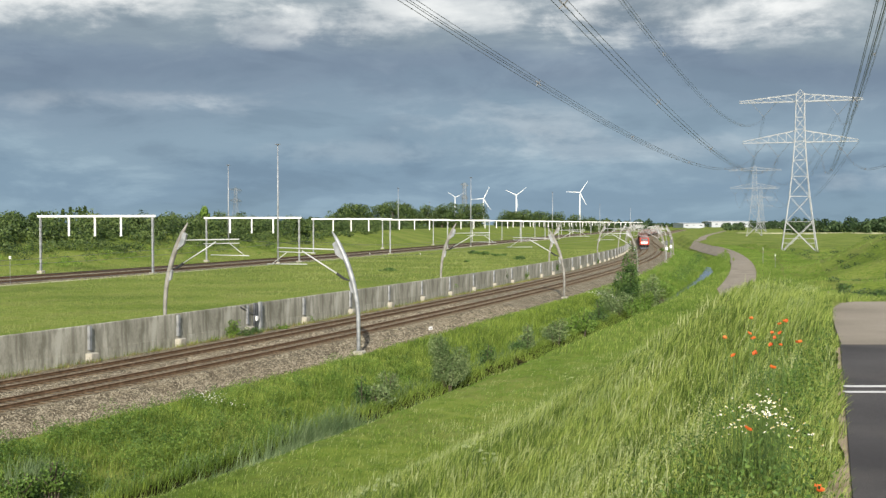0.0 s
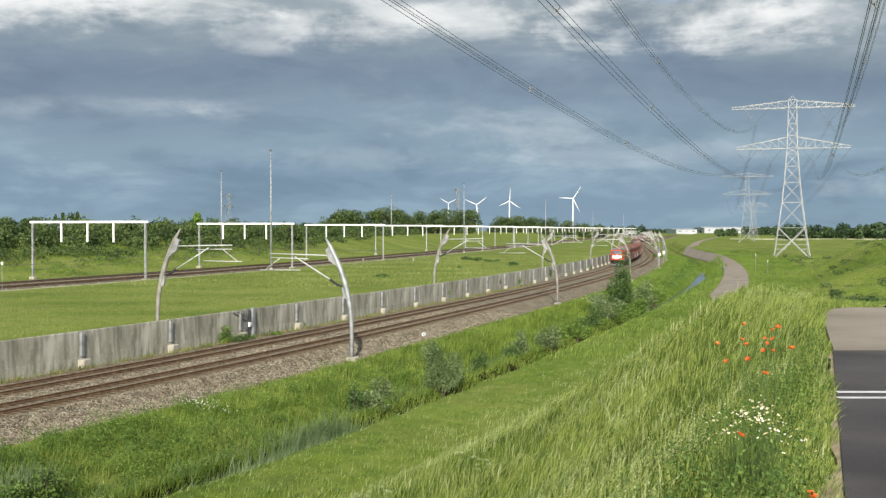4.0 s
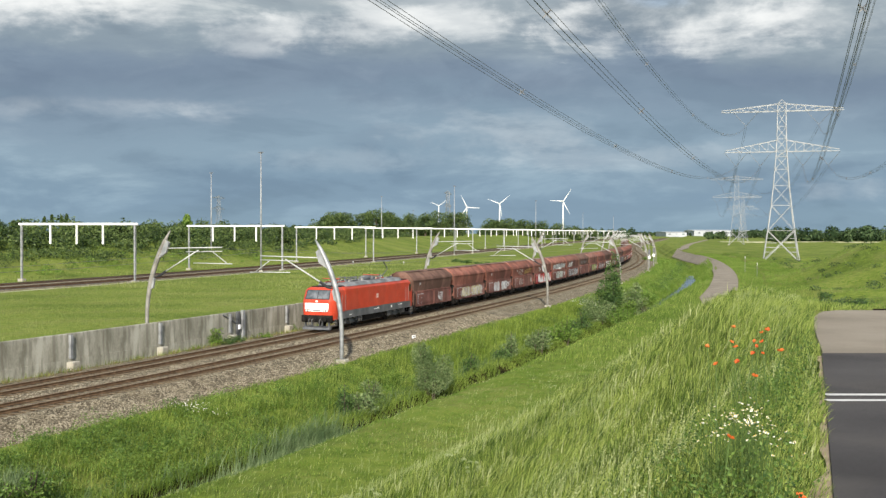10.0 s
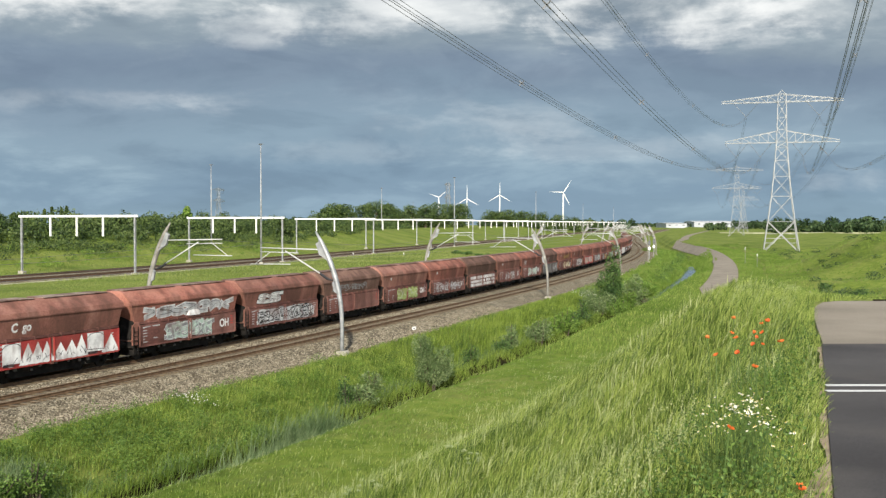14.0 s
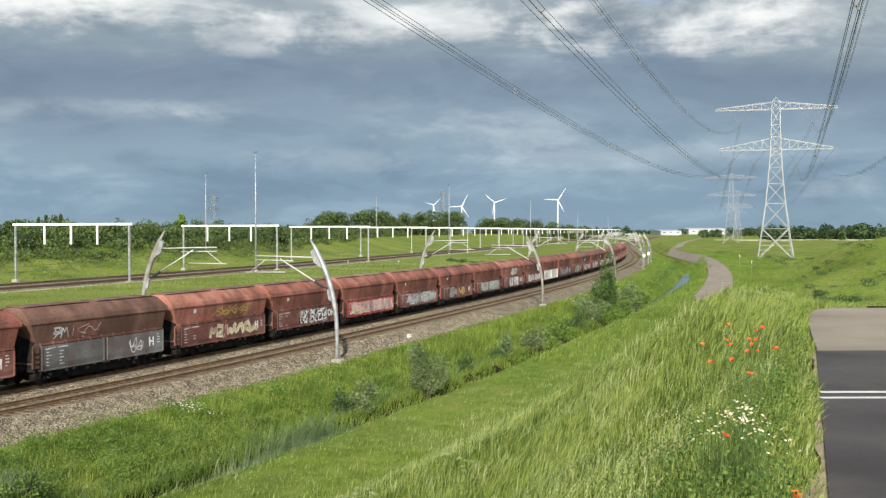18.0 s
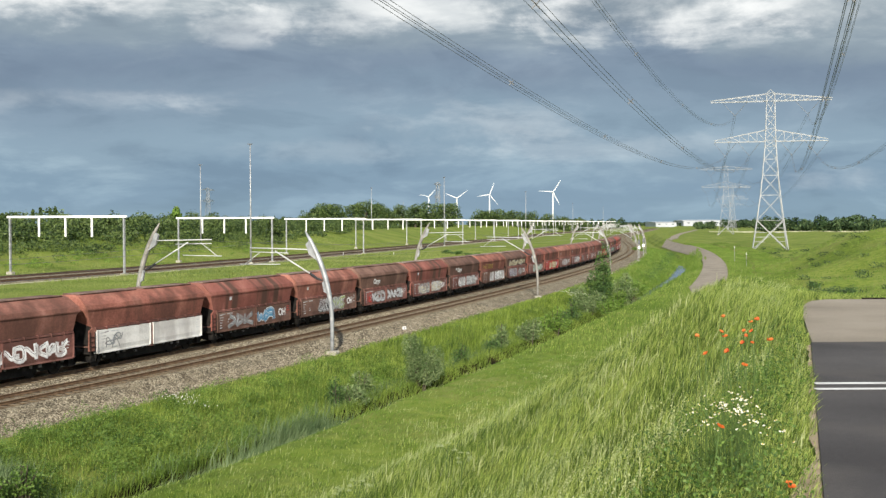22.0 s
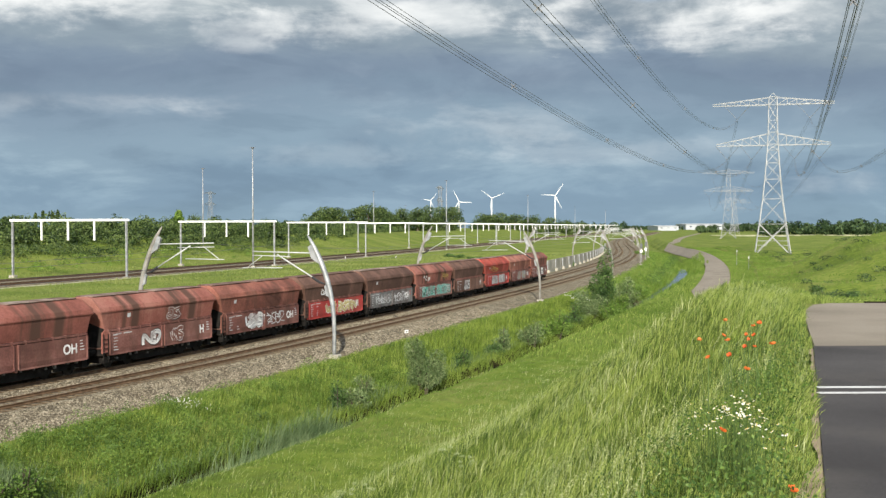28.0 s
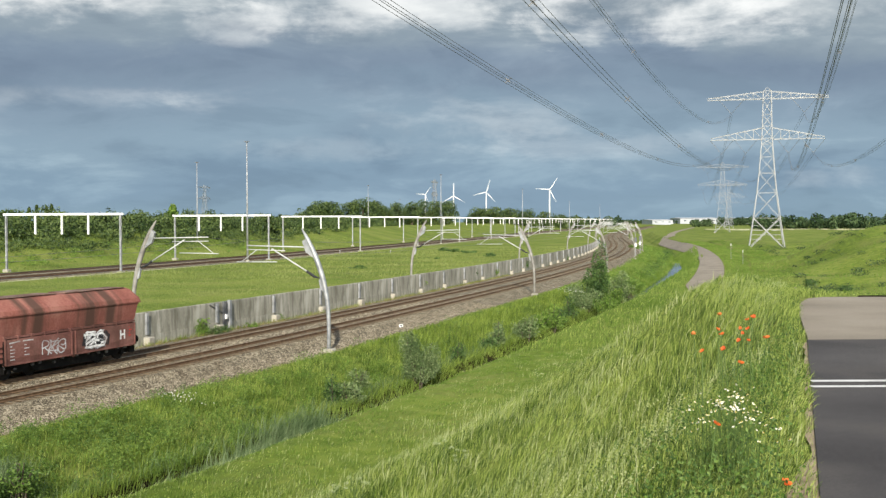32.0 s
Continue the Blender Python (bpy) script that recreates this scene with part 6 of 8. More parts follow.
def sow(y0, y1, d0, d1, density, wedge=0.50, pad=3.0, clump=0.0):
    """Places between two depths and two offsets."""
    wmax = y1 * wedge + pad
    n = int((y1 - y0) * 2 * wmax * density)
    x, y = RNG.uniform(-wmax, wmax, n), RNG.uniform(y0, y1, n)
    ok = np.abs(x) < y * wedge + pad
    x, y = x[ok], y[ok]
    d, q = offset_of(x, y)
    ok = (d > d0) & (d < d1)
    x, y, d = x[ok], y[ok], d[ok]
    if clump:
        keep = RNG.random(len(x)) < np.clip(0.5 + clump * hash_noise(x, y, 1.7, 3.0), 0.05, 1)
        x, y, d = x[keep], y[keep], d[keep]
    return x, y, d


def off_path(x, y, d, edge=2.1):
    ok = (np.abs(d - path_d(y)) > edge) | (y < 50)
    road = x > 2.47 + (y - 6.5) * 0.357 - 0.02 - 0.10 * smooth01(14.5, 18, y)
    ok &= ~(road & (y < 23.3))
    return x[ok], y[ok], d[ok]


def px_place(px, py, z):
    """A place on a level z straight ahead of the viewpoint, from a bearing and a dip."""
    dip = (py - 395.6) / 1920.0
    y = (8.1 - z) / dip
    return (px - 784) / 1920.0 * y, y


for y0, y1, dens, hh, ww, sg in ((3.2, 9, 2500, 0.43, 0.0078, 3), (9, 16, 1200, 0.45, 0.0105, 3), (16, 30, 620, 0.38, 0.011, 2), (30, 62, 260, 0.32, 0.018, 2)):
    x, y, d = off_path(*sow(y0, y1, 18.2, 41, dens))
    low = np.clip(0.50 + (d - 18.5) / 8, 0.50, 1) * np.clip((40.8 - d) / 2.6, 0.4, 1) * (1 - 0.45 * smooth01(16, 34, y)) * (0.82 + 0.38 * hash_noise(x, y, 1.3, 6.0))
    green = RNG.random(len(x)) < (0.1 + 0.55 * smooth01(18, 62, y) + 0.55 * (1 - smooth01(21, 29, d))) * (y0 > 10)
    for pick, mt in ((~green, M_blade), (green, M_tuft)):
        if pick.any():
            blades("tall_grass", x[pick], y[pick], (hh * low)[pick], ww, mt, "tall green grass bending in the wind on the dike slope", segs=sg, lean=0.62, droop=0.25)
    x, y, d = off_path(*sow(y0, y1, 20.0, 39.6, dens * (0.07 if y0 < 16 else 0.045), clump=1.2))
    clear = x - (2.47 + (y - 6.5) * 0.357) < -0.55 - 0.8 * (y < 14)
    x, y = x[clear], y[clear]
    plumes(x, y, hh * 1.15 * (1 - 0.4 * smooth01(16, 34, y)), ww * 0.25, ww * 1.15)
xs, yd = RNG.uniform(-14, 12, 52000), RNG.uniform(-14, 3.3, 52000)
ds, _ = offset_of(xs, yd)
side = xs - (2.47 + (yd - 6.5) * 0.357)
keep = (ds > 20) & ((side < -0.03) | (side > 3.66))
blades("verge_turf", xs[keep], yd[keep], 0.34, 0.016, M_blade, "tall green grass beside the dike road", lean=0.62, droop=0.25)
xs, yd = RNG.uniform(4, 16, 24000), RNG.uniform(3.3, 14.6, 24000)
keep = xs - (2.47 + (yd - 6.5) * 0.357) > 3.66
blades("verge_turf", xs[keep], yd[keep], 0.30, 0.016, M_blade, "tall green grass beside the dike road", lean=0.62, droop=0.25)
x, y, d = off_path(*sow(23.3, 62, 41, 85, 150))
blades("meadow_edge_grass", x, y, 0.20, 0.020, M_tuft, "green grass beyond the road crossing", lean=0.5)
x, y, d = off_path(*sow(62, 150, 15.5, 36, 48))
part_a = RNG.random(len(x)) < 0.3
blades("bank_grass", x[part_a], y[part_a], 0.38, 0.032, M_blade, "green grass on the foot of the dike", lean=0.5)
blades("bank_grass", x[~part_a], y[~part_a], 0.34, 0.032, M_tuft, "green grass on the foot of the dike", lean=0.5)
x, y, d = off_path(*sow(150, 380, 5.8, 36, 9.0))
blades("far_bank_grass", x, y, 0.34, 0.085, M_tuft, "green grass along the ditch", lean=0.4)
# short grass at the foot of the slope, and the bank between track and ditch
x, y, d = off_path(*sow(18, 62, 24.0, 36, 14, pad=5, clump=1.3))
blades("pale_grass_tufts", x, y, 0.46 * (1 - 0.35 * smooth01(30, 62, y)), 0.020, M_straw, "pale green seeding grass standing in streaks on the slope", lean=0.3)
x, y, d = sow(34, 62, 16.6, 19.1, 260, pad=5)
blades("slope_foot_grass", x, y, 0.16, 0.022, M_blade, "short green grass beside the ditch", lean=0.4)
x, y, d = sow(34, 110, 16.5, 17.4, 26, pad=6, clump=1.3)
blades("ditch_fringe", x, y, 0.55, 0.026, M_straw, "pale seeding grass along the ditch", lean=0.3)
x, y, d = sow(33, 75, 6.4, 13.9, 240, pad=6, clump=0.5)
tallness = np.clip((d - 5.8) / 2.5, 0.35, 1) * (0.75 + 0.5 * hash_noise(x, y, 0.8, 4.0))
mixed = RNG.random(len(x)) < 0.5 + 0.4 * hash_noise(x, y, 0.5, 5.0)
blades("bank_plants", x[mixed], y[mixed], 0.70 * tallness[mixed], 0.024, M_blade_dark, "lush dark green plants on the railway bank", lean=0.3)
blades("bank_herbs", x[~mixed], y[~mixed], 0.62 * tallness[~mixed], 0.024, M_blade, "yellow-green herbs on the railway bank", lean=0.3)
x, y, d = sow(75, 150, 6.4, 14.2, 75, clump=0.5)
blades("bank_plants", x, y, 0.75 * np.clip((d - 5.8) / 2.5, 0.35, 1), 0.05, M_blade_dark, "lush dark green plants on the railway bank", lean=0.3)
x, y, d = sow(36, 130, 13.1, 14.1, 50, pad=6, clump=1.3)
blades("ditch_reeds", x, y, 0.85, 0.032, M_reed, "blue-green reeds along the ditch", lean=0.25)
for bx, dp, sx, sy, n in ((590, 760, 3.6, 0.9, 4200), (505, 797, 2.6, 0.8, 2600), (425, 830, 2.4, 0.7, 1700), (340, 862, 1.8, 0.6, 900), (750, 710, 1.6, 0.6, 400), (60, 880, 1.0, 0.8, 500)):
    cx, cy = px_place(bx, dp, -1.5)
    u, v = RNG.normal(0, sx * 0.5, n), RNG.normal(0, sy * 0.5, n)
    k = float(line_slope(cy))
    blades("reed_bed", cx + (u * k + v) / math.hypot(1, k), cy + (u - v * k) / math.hypot(1, k), 1.35, 0.045, M_reed, "dense blue-green reed bed on the ditch bank", lean=0.3)
x, y, d = sow(130, 300, 13.6, 20.5, 9, clump=1.0)
keep = (d < 15.0) | (d > 17.1) | (y < 172) | (y > 235)
blades("ditch_reeds", x[keep], y[keep], 0.9, 0.10, M_tuft, "green reeds along the open water", lean=0.25)
x, y, d = sow(36, 140, 13.8, 14.9, 110, pad=6, clump=0)
keep = (hash_noise(x, y, 0.45, 8.0) + 0.5 * hash_noise(x, y, 1.4, 2.0) > -0.50 - 0.2 * (y < 54))
blades("ditch_edge_plants", x[keep], y[keep], 0.62, 0.03, M_blade_dark, "rank green plants overhanging the ditch", lean=0.5, z=ground_z(x[keep], y[keep]) + 0.15)
# the field behind the wall, the strip beyond the sidings and the meadow
x, y, d = sow(55, 150, -66, -8.2, 8)
blades("field_grass", x, y, 0.20, 0.06, M_field, "short mown field grass", lean=0.3)
x, y, d = sow(150, 330, -66, -8.2, 1.8)
blades("field_grass", x, y, 0.34, 0.16, M_field, "short mown field grass", lean=0.3)
x, y, d = sow(150, 420, -118, -87.5, 1.2)
blades("verge_grass", x, y, 0.40, 0.16, M_field, "rough grass beyond the sidings", lean=0.3)
x, y, d = sow(60, 330, 28, 150, 2.2)
x, y, d = off_path(x, y, d)
blades("meadow_grass", x, y, 0.26, 0.14, M_tuft, "rough meadow grass in tussocks", lean=0.4)


def leaf_cloud(blobs, count, size, loose=0.6):
    """Leaves spread through a set of round masses (x, y, z, rx, ry, rz), as loose four-cornered leaves."""
    b = np.array(blobs, float)
    wgt = (b[:, 3] * b[:, 4] + b[:, 4] * b[:, 5] + b[:, 3] * b[:, 5])
    pick = RNG.choice(len(b), count, p=wgt / wgt.sum())
    v = RNG.normal(size=(count, 3))
    v /= np.linalg.norm(v, axis=1, keepdims=True)
    rad = RNG.uniform(0.35, 1.0, count) ** 0.45 * (1 + 0.22 * np.sin(v[:, 0] * 5 + pick) * np.cos(v[:, 2] * 6 + pick * 2))
    c = b[pick, :3] + v * b[pick, 3:] * rad[:, None]
    nrm = v * 0.6 + RNG.normal(size=(count, 3)) * loose
    nrm /= np.linalg.norm(nrm, axis=1, keepdims=True)
    t = np.cross(nrm, RNG.normal(size=(count, 3)))
    t /= np.linalg.norm(t, axis=1, keepdims=True) + 1e-9
    u = np.cross(nrm, t)
    s = size * RNG.uniform(0.5, 1.3, count)[:, None]
    V = np.stack([c - t * s * 0.5, c + u * s * 0.28, c + t * s * 0.5, c - u * s * 0.28], 1).reshape(-1, 3)
    F = np.arange(count * 4).reshape(-1, 4)
    return V, F


def clumps(name, x, y, r, h, per, size, mat, label):
    """Low leafy tufts as one loose mass."""
    z = ground_z(x, y)
    k = RNG.uniform(0.6, 1.4, len(x))
    blobs = [(a, b, c + h * q * 0.45, r * q, r * q, h * q * 0.6) for a, b, c, q in zip(x, y, z, k)]
    V, F = leaf_cloud(blobs, per * len(blobs), size)
    tagged(new(name, big_mesh(name, V, F, mat)), label, "herbs", kind="stuff")


x, y, d = sow(34, 70, 7.2, 14.3, 4.5, pad=6, clump=0.8)
clumps("bank_herb_clumps", x, y, 0.34, 0.55, 70, 0.075, M_leaf_light, "leafy light green herbs on the railway bank")
x, y, d = sow(34, 110, 7.6, 14.5, 0.45, pad=6, clump=1.0)
clumps("bank_dark_clumps", x, y, 0.40, 0.75, 70, 0.085, M_leaf_dark, "dark leafy herbs on the railway bank")
x, y, d = sow(32, 50, 7.6, 14.2, 4.0, pad=7, clump=1.0)
clumps("bank_nettles", x, y, 0.42, 0.80, 90, 0.085, M_herb, "rank dark nettles low on the railway bank")
x, y, d = off_path(*sow(75, 330, 36, 150, 0.045, clump=1.2), edge=4.0)
clumps("meadow_tussocks", x, y, 0.85, 0.6, 80, 0.22, M_leaf_far, "low dark tussocks in the meadow")
x, y, d = sow(128, 330, 11.5, 15.0, 0.10, clump=1.2)
clumps("ditch_bushes", x, y, 0.9, 1.3, 90, 0.20, M_leaf_dark, "low dark bushes along the ditch")
x, y, d = sow(128, 330, 7.5, 14.0, 0.20, clump=1.0)
clumps("ditch_herbs", x, y, 0.9, 1.0, 70, 0.20, M_leaf_light, "fresh green herbs along the ditch")
x, y, d = sow(90, 360, -116, -104, 0.13, clump=1.0)
clumps("slope_bushes", x, y, 1.7, 1.8, 120, 0.30, M_leaf, "low dark bushes on the grassy slope below the hedgerow")
x, y, d = sow(90, 330, -112, -98, 0.08, clump=0.8)
clumps("slope_tussocks", x, y, 1.1, 0.9, 60, 0.30, M_leaf_light, "low bushes on the grassy slope below the hedgerow")


def shrub(name, x, y, h, w, mat, label, leaves=1500, size=0.12, z=None, seed=1, tall=1.0, category="shrub"):
    rr = random.Random(seed)
    z = float(ground_z(x, y)) if z is None else z
    ob = thing(name, label, category, m=pose(x, y, z))
    g = Geo()
    blobs = []
    for k in range(9):
        a = rr.uniform(0, 6.28)
        r = w / 2 * rr.uniform(0.15, 0.75)
        top = h * rr.uniform(0.45, 1.0) * (1 - 0.45 * r / (w / 2))
        tip = (r * math.cos(a), r * math.sin(a), top)
        g.tube([(0.1 * math.cos(a), 0.1 * math.sin(a), -1.3), (tip[0] * 0.5, tip[1] * 0.5, top * 0.5), tip], [0.045, 0.03, 0.012], 5)
        bw = w * rr.uniform(0.11, 0.25)
        blobs.append((tip[0] * 0.9, tip[1] * 0.9, top * 0.78, bw, bw, top * 0.26 * tall))
        blobs.append((tip[0] * 0.6, tip[1] * 0.6, top * 0.42, bw * 1.1, bw * 1.1, top * 0.30))
    part("stem", g, M_bark, ob)
    V, F = leaf_cloud(blobs, leaves, size)
    part("foliage", big_mesh("foliage", V, F, mat), None, ob)
    return ob


DITCH_SHRUBS = [  # name, bearing, dip, level, height, width, material, label, leaves, size
    ("willow_bush", 790, 684, -1.7, 4.4, 2.9, M_leaf_willow, "grey-green willow bush beside the ditch", 12000, 0.105),
    ("ditch_shrub", 862, 648, -1.7, 1.9, 1.6, M_leaf_dark, "small dark green shrub beside the ditch", 1300, 0.14),
    ("ditch_shrub", 672, 718, -1.7, 1.8, 2.2, M_leaf_willow, "ragged green shrub at the ditch edge", 1400, 0.14),
    ("ditch_shrub", 936, 618, -1.7, 2.4, 2.4, M_leaf_willow, "loose green shrub beside the ditch", 1800, 0.15),
    ("ditch_shrub", 915, 625, -1.7, 1.4, 2.6, M_leaf_dark, "low dark shrub beside the ditch", 1100, 0.15),
    ("ditch_shrub", 1010, 590, -1.7, 1.9, 3.0, M_leaf_light, "light green shrub beside the ditch", 1300, 0.17),
    ("ditch_shrub", 1040, 580, -1.7, 2.3, 2.4, M_leaf_dark, "leafy shrub beside the ditch", 1200, 0.17),
    ("tall_shrub", 1113, 548, -1.6, 8.8, 4.8, M_leaf_dark, "tall dark green shrub on the railway bank", 6500, 0.22),
    ("ditch_shrub", 1088, 548, -1.6, 2.6, 3.4, M_leaf_dark, "broad dark shrub on the railway bank", 1800, 0.2),
    ("ditch_shrub", 1142, 548, -1.6, 3.0, 3.2, M_leaf_light, "leafy green shrub on the railway bank", 1600, 0.2),
]
BANK_SHRUBS = [
    ("willow_bush", 1150, 545, -1.6, 4.6, 4.4, M_leaf_willow, "loose grey-green willow beside the ditch", 4200, 0.19),
    ("willow_bush", 1090, 556, -1.6, 4.2, 3.8, M_leaf_willow, "grey-green willow beside the tall shrub", 3600, 0.18),
    ("ditch_shrub", 1128, 560, -1.7, 2.6, 4.4, M_leaf_light, "light green shrub beside the ditch", 2400, 0.18),
    ("ditch_shrub", 1172, 528, -1.6, 3.4, 4.0, M_leaf_light, "leafy green shrub by the ditch", 2200, 0.22),
    ("ditch_shrub", 985, 606, -1.7, 2.6, 3.0, M_leaf_willow, "loose green shrub beside the ditch", 1900, 0.15),
    ("ditch_shrub", 1030, 588, -1.7, 2.8, 3.2, M_leaf_light, "light green shrub beside the ditch", 1900, 0.16),
    ("ditch_shrub", 640, 722, -1.7, 2.0, 1.6, M_leaf_dark, "ragged dark shrub at the ditch edge", 1300, 0.12),
    ("ditch_shrub", 690, 704, -1.7, 1.9, 1.8, M_leaf_willow, "ragged grey-green shrub at the ditch edge", 1500, 0.12),
    ("ditch_shrub", 820, 668, -1.7, 1.6, 1.8, M_leaf_willow, "low grey-green shrub beside the ditch", 1200, 0.12),
    ("elder_bush", 1072, 528, -1.0, 1.8, 3.4, M_leaf_willow, "pale flowering bush on the railway bank", 1300, 0.18),
    ("ditch_shrub", 975, 604, -1.7, 1.9, 2.6, M_leaf_willow, "loose green shrub beside the ditch", 1300, 0.16),
    ("ditch_shrub", 1062, 570, -1.7, 2.6, 2.8, M_leaf_dark, "leafy shrub beside the ditch", 1500, 0.17),
    ("bank_shrub", 90, 868, -1.0, 1.3, 1.9, M_herb, "thistly weeds on the bank", 1100, 0.12),
    ("bank_shrub", 30, 880, -1.0, 1.2, 1.9, M_herb, "dark weeds on the bank", 1000, 0.12),
    ("bank_shrub", 1180, 448, -0.8, 2.0, 5.0, M_leaf_light, "yellow-green bush by the ditch", 1200, 0.3),
]
WALL_SHRUBS = [
    ("wall_shrub", 412, 596, -0.5, 2.1, 1.6, M_leaf_light, "green shrub growing at the foot of the wall", 1100, 0.13),
    ("wall_shrub", 432, 594, -0.5, 1.0, 1.8, M_leaf_dark, "low green shrub at the foot of the wall", 700, 0.12),
    ("wall_shrub", 450, 590, -0.5, 0.7, 1.5, M_leaf_dark, "low weeds at the foot of the wall", 500, 0.12),
    ("wall_shrub", 500, 582, -0.5, 0.8, 1.6, M_leaf_light, "low weeds at the foot of the wall", 500, 0.12),
    ("wall_shrub", 543, 569, -0.5, 0.7, 1.8, M_leaf_light, "low weeds at the foot of the wall", 500, 0.12),
    ("wall_shrub", 655, 548, -0.5, 1.8, 0.9, M_leaf_dark, "ivy climbing the wall", 700, 0.13),
    ("wall_shrub", 762, 527, -0.5, 1.5, 1.2, M_leaf_dark, "dark shrub at the foot of the wall", 600, 0.15),
    ("wall_shrub", 795, 521, -0.5, 0.9, 2.4, M_leaf_light, "low weeds at the foot of the wall", 600, 0.15),
    ("wall_shrub", 893, 503, -0.5, 2.0, 1.3, M_leaf_dark, "ivy climbing the wall", 700, 0.16),
    ("wall_shrub", 928, 496, -0.5, 1.6, 2.4, M_leaf_light, "green shrub at the foot of the wall", 700, 0.18),
    ("wall_shrub", 983, 484, -0.5, 1.9, 1.8, M_leaf_dark, "dark shrub at the foot of the wall", 600, 0.2),
    ("wall_shrub", 1056, 466, -0.5, 1.9, 1.8, M_leaf_dark, "dark shrub at the foot of the wall", 600, 0.22),
    ("wall_shrub", 60, 648, -0.5, 0.9, 1.4, M_leaf_dark, "dark weeds at the foot of the wall", 500, 0.12),
    ("wall_shrub", 106, 640, -0.5, 0.8, 1.8, M_leaf_dark, "dark weeds at the foot of the wall", 500, 0.12),
    ("wall_shrub", 240, 614, -0.5, 0.8, 1.8, M_leaf_light, "dry weeds at the foot of the wall", 500, 0.12),
]
FIELD_SHRUBS = [
    ("field_shrub", 686, 481, 0.0, 0.7, 4.2, M_leaf_dark, "low dark shrub in the field", 600, 0.3),
    ("field_shrub", 838, 450, 0.0, 1.3, 4.5, M_leaf_dark, "low dark shrub in the field", 600, 0.4),
    ("field_shrub", 857, 452, 0.0, 1.3, 4.0, M_leaf_dark, "low dark shrub in the field", 600, 0.4),
    ("field_shrub", 882, 454, 0.0, 0.9, 5.0, M_leaf_dark, "low dark shrub in the field", 600, 0.4),
    ("field_shrub", 921, 461, 0.0, 1.1, 3.6, M_leaf_dark, "low dark shrub in the field", 600, 0.3),
    ("field_shrub", 826, 465, 0.0, 0.7, 1.8, M_leaf_dark, "low dark shrub in the field", 400, 0.3),
    ("meadow_shrub", 1558, 483, 2.6, 1.2, 2.6, M_leaf_dark, "low dark shrub in the meadow", 700, 0.2),
    ("meadow_shrub", 1495, 458, 3.9, 1.3, 2.4, M_leaf_dark, "low dark shrub in the meadow", 600, 0.22),
]
for i, (nm, bx, dp, lv, hh, ww, mt, lb, cnt, sz) in enumerate(DITCH_SHRUBS + BANK_SHRUBS + WALL_SHRUBS + FIELD_SHRUBS):
    x, y = px_place(bx, dp, lv)
    shrub(nm, x, y, hh, ww, mt, lb, cnt, sz, seed=i, z=max(lv - 0.15, float(ground_z(x, y)) - 0.05) if lv < 0 else float(ground_z(x, y)) - 0.05)


def hedgerow():
    """The shrubby belt on the low bank beyond the sidings."""
    blobs = []
    rr = random.Random(3)
    for row, (d0, hh, ww) in enumerate(((-112, 1.6, 2.8), (-118, 2.8, 3.4), (-124, 3.8, 4.4), (-131, 4.9, 5.2))):
        q = 95.0
        while q < 560:
            x, y = beside(q, d0 + rr.uniform(-3, 3))
            z = float(lay(x, y))
            h = hh * rr.uniform(0.75, 1.35) * (0.95 if q < 330 else 0.85)
            w = ww * rr.uniform(0.6, 1.2)
            if rr.random() < ((0.45, 0.75, 0.95, 0.97)[row]):
                blobs.append((float(x), float(y), z + h * 0.42, w * 0.75, w * 0.75, h * 0.55))
                blobs.append((float(x) + rr.uniform(-1, 1), float(y) + rr.uniform(-1, 1), z + h * 0.75, w * 0.45, w * 0.45, h * 0.35))
            q += ww * rr.uniform(0.45, 0.95)
    V, F = leaf_cloud(blobs, 150000, 0.62, 0.3)
    tagged(new("hedgerow", big_mesh("hedgerow", V, F, M_leaf)), "dense dark green hedgerow on a low bank", "hedge", kind="stuff")


hedgerow()


def tree(x, y, h, w, mat, label, leaves=1400, size=0.7, seed=0, slim=False, z=0.0):
    rr = random.Random(seed)
    ob = thing("tree", label, "tree", "distant trees", pose(x, y, z))
    g = Geo()
    g.tube([(0, 0, -0.3), (0.1, 0, h * 0.3), (0.15, 0.1, h * 0.75)], [w * 0.04 + 0.1, w * 0.03 + 0.06, 0.06], 7)
    blobs = []
    for k in range(12 if slim else 24):
        a = rr.uniform(0, 6.28)
        zz = h * rr.uniform(0.14 if slim else 0.06, 0.84)
        spread = w / 2 * (0.75 if zz < 0.7 * h else 0.4) * rr.uniform(0.3, 1.0) * (0.5 if slim else 1)
        tip = (spread * math.cos(a), spread * math.sin(a), zz)
        g.tube([(0.05, 0, zz * 0.6), tip], [0.09, 0.03], 5)
        r = w * rr.uniform(0.16, 0.27)
        blobs.append((*tip, r, r, r * (1.6 if slim else 0.85)))
    blobs.append((0, 0, h * 0.88, w * 0.2, w * 0.2, h * 0.12))
    part("trunk", g, M_bark, ob)
    V, F = leaf_cloud(blobs, leaves, size, 0.3)
    part("crown", big_mesh("crown", V, F, mat), None, ob)
    return ob


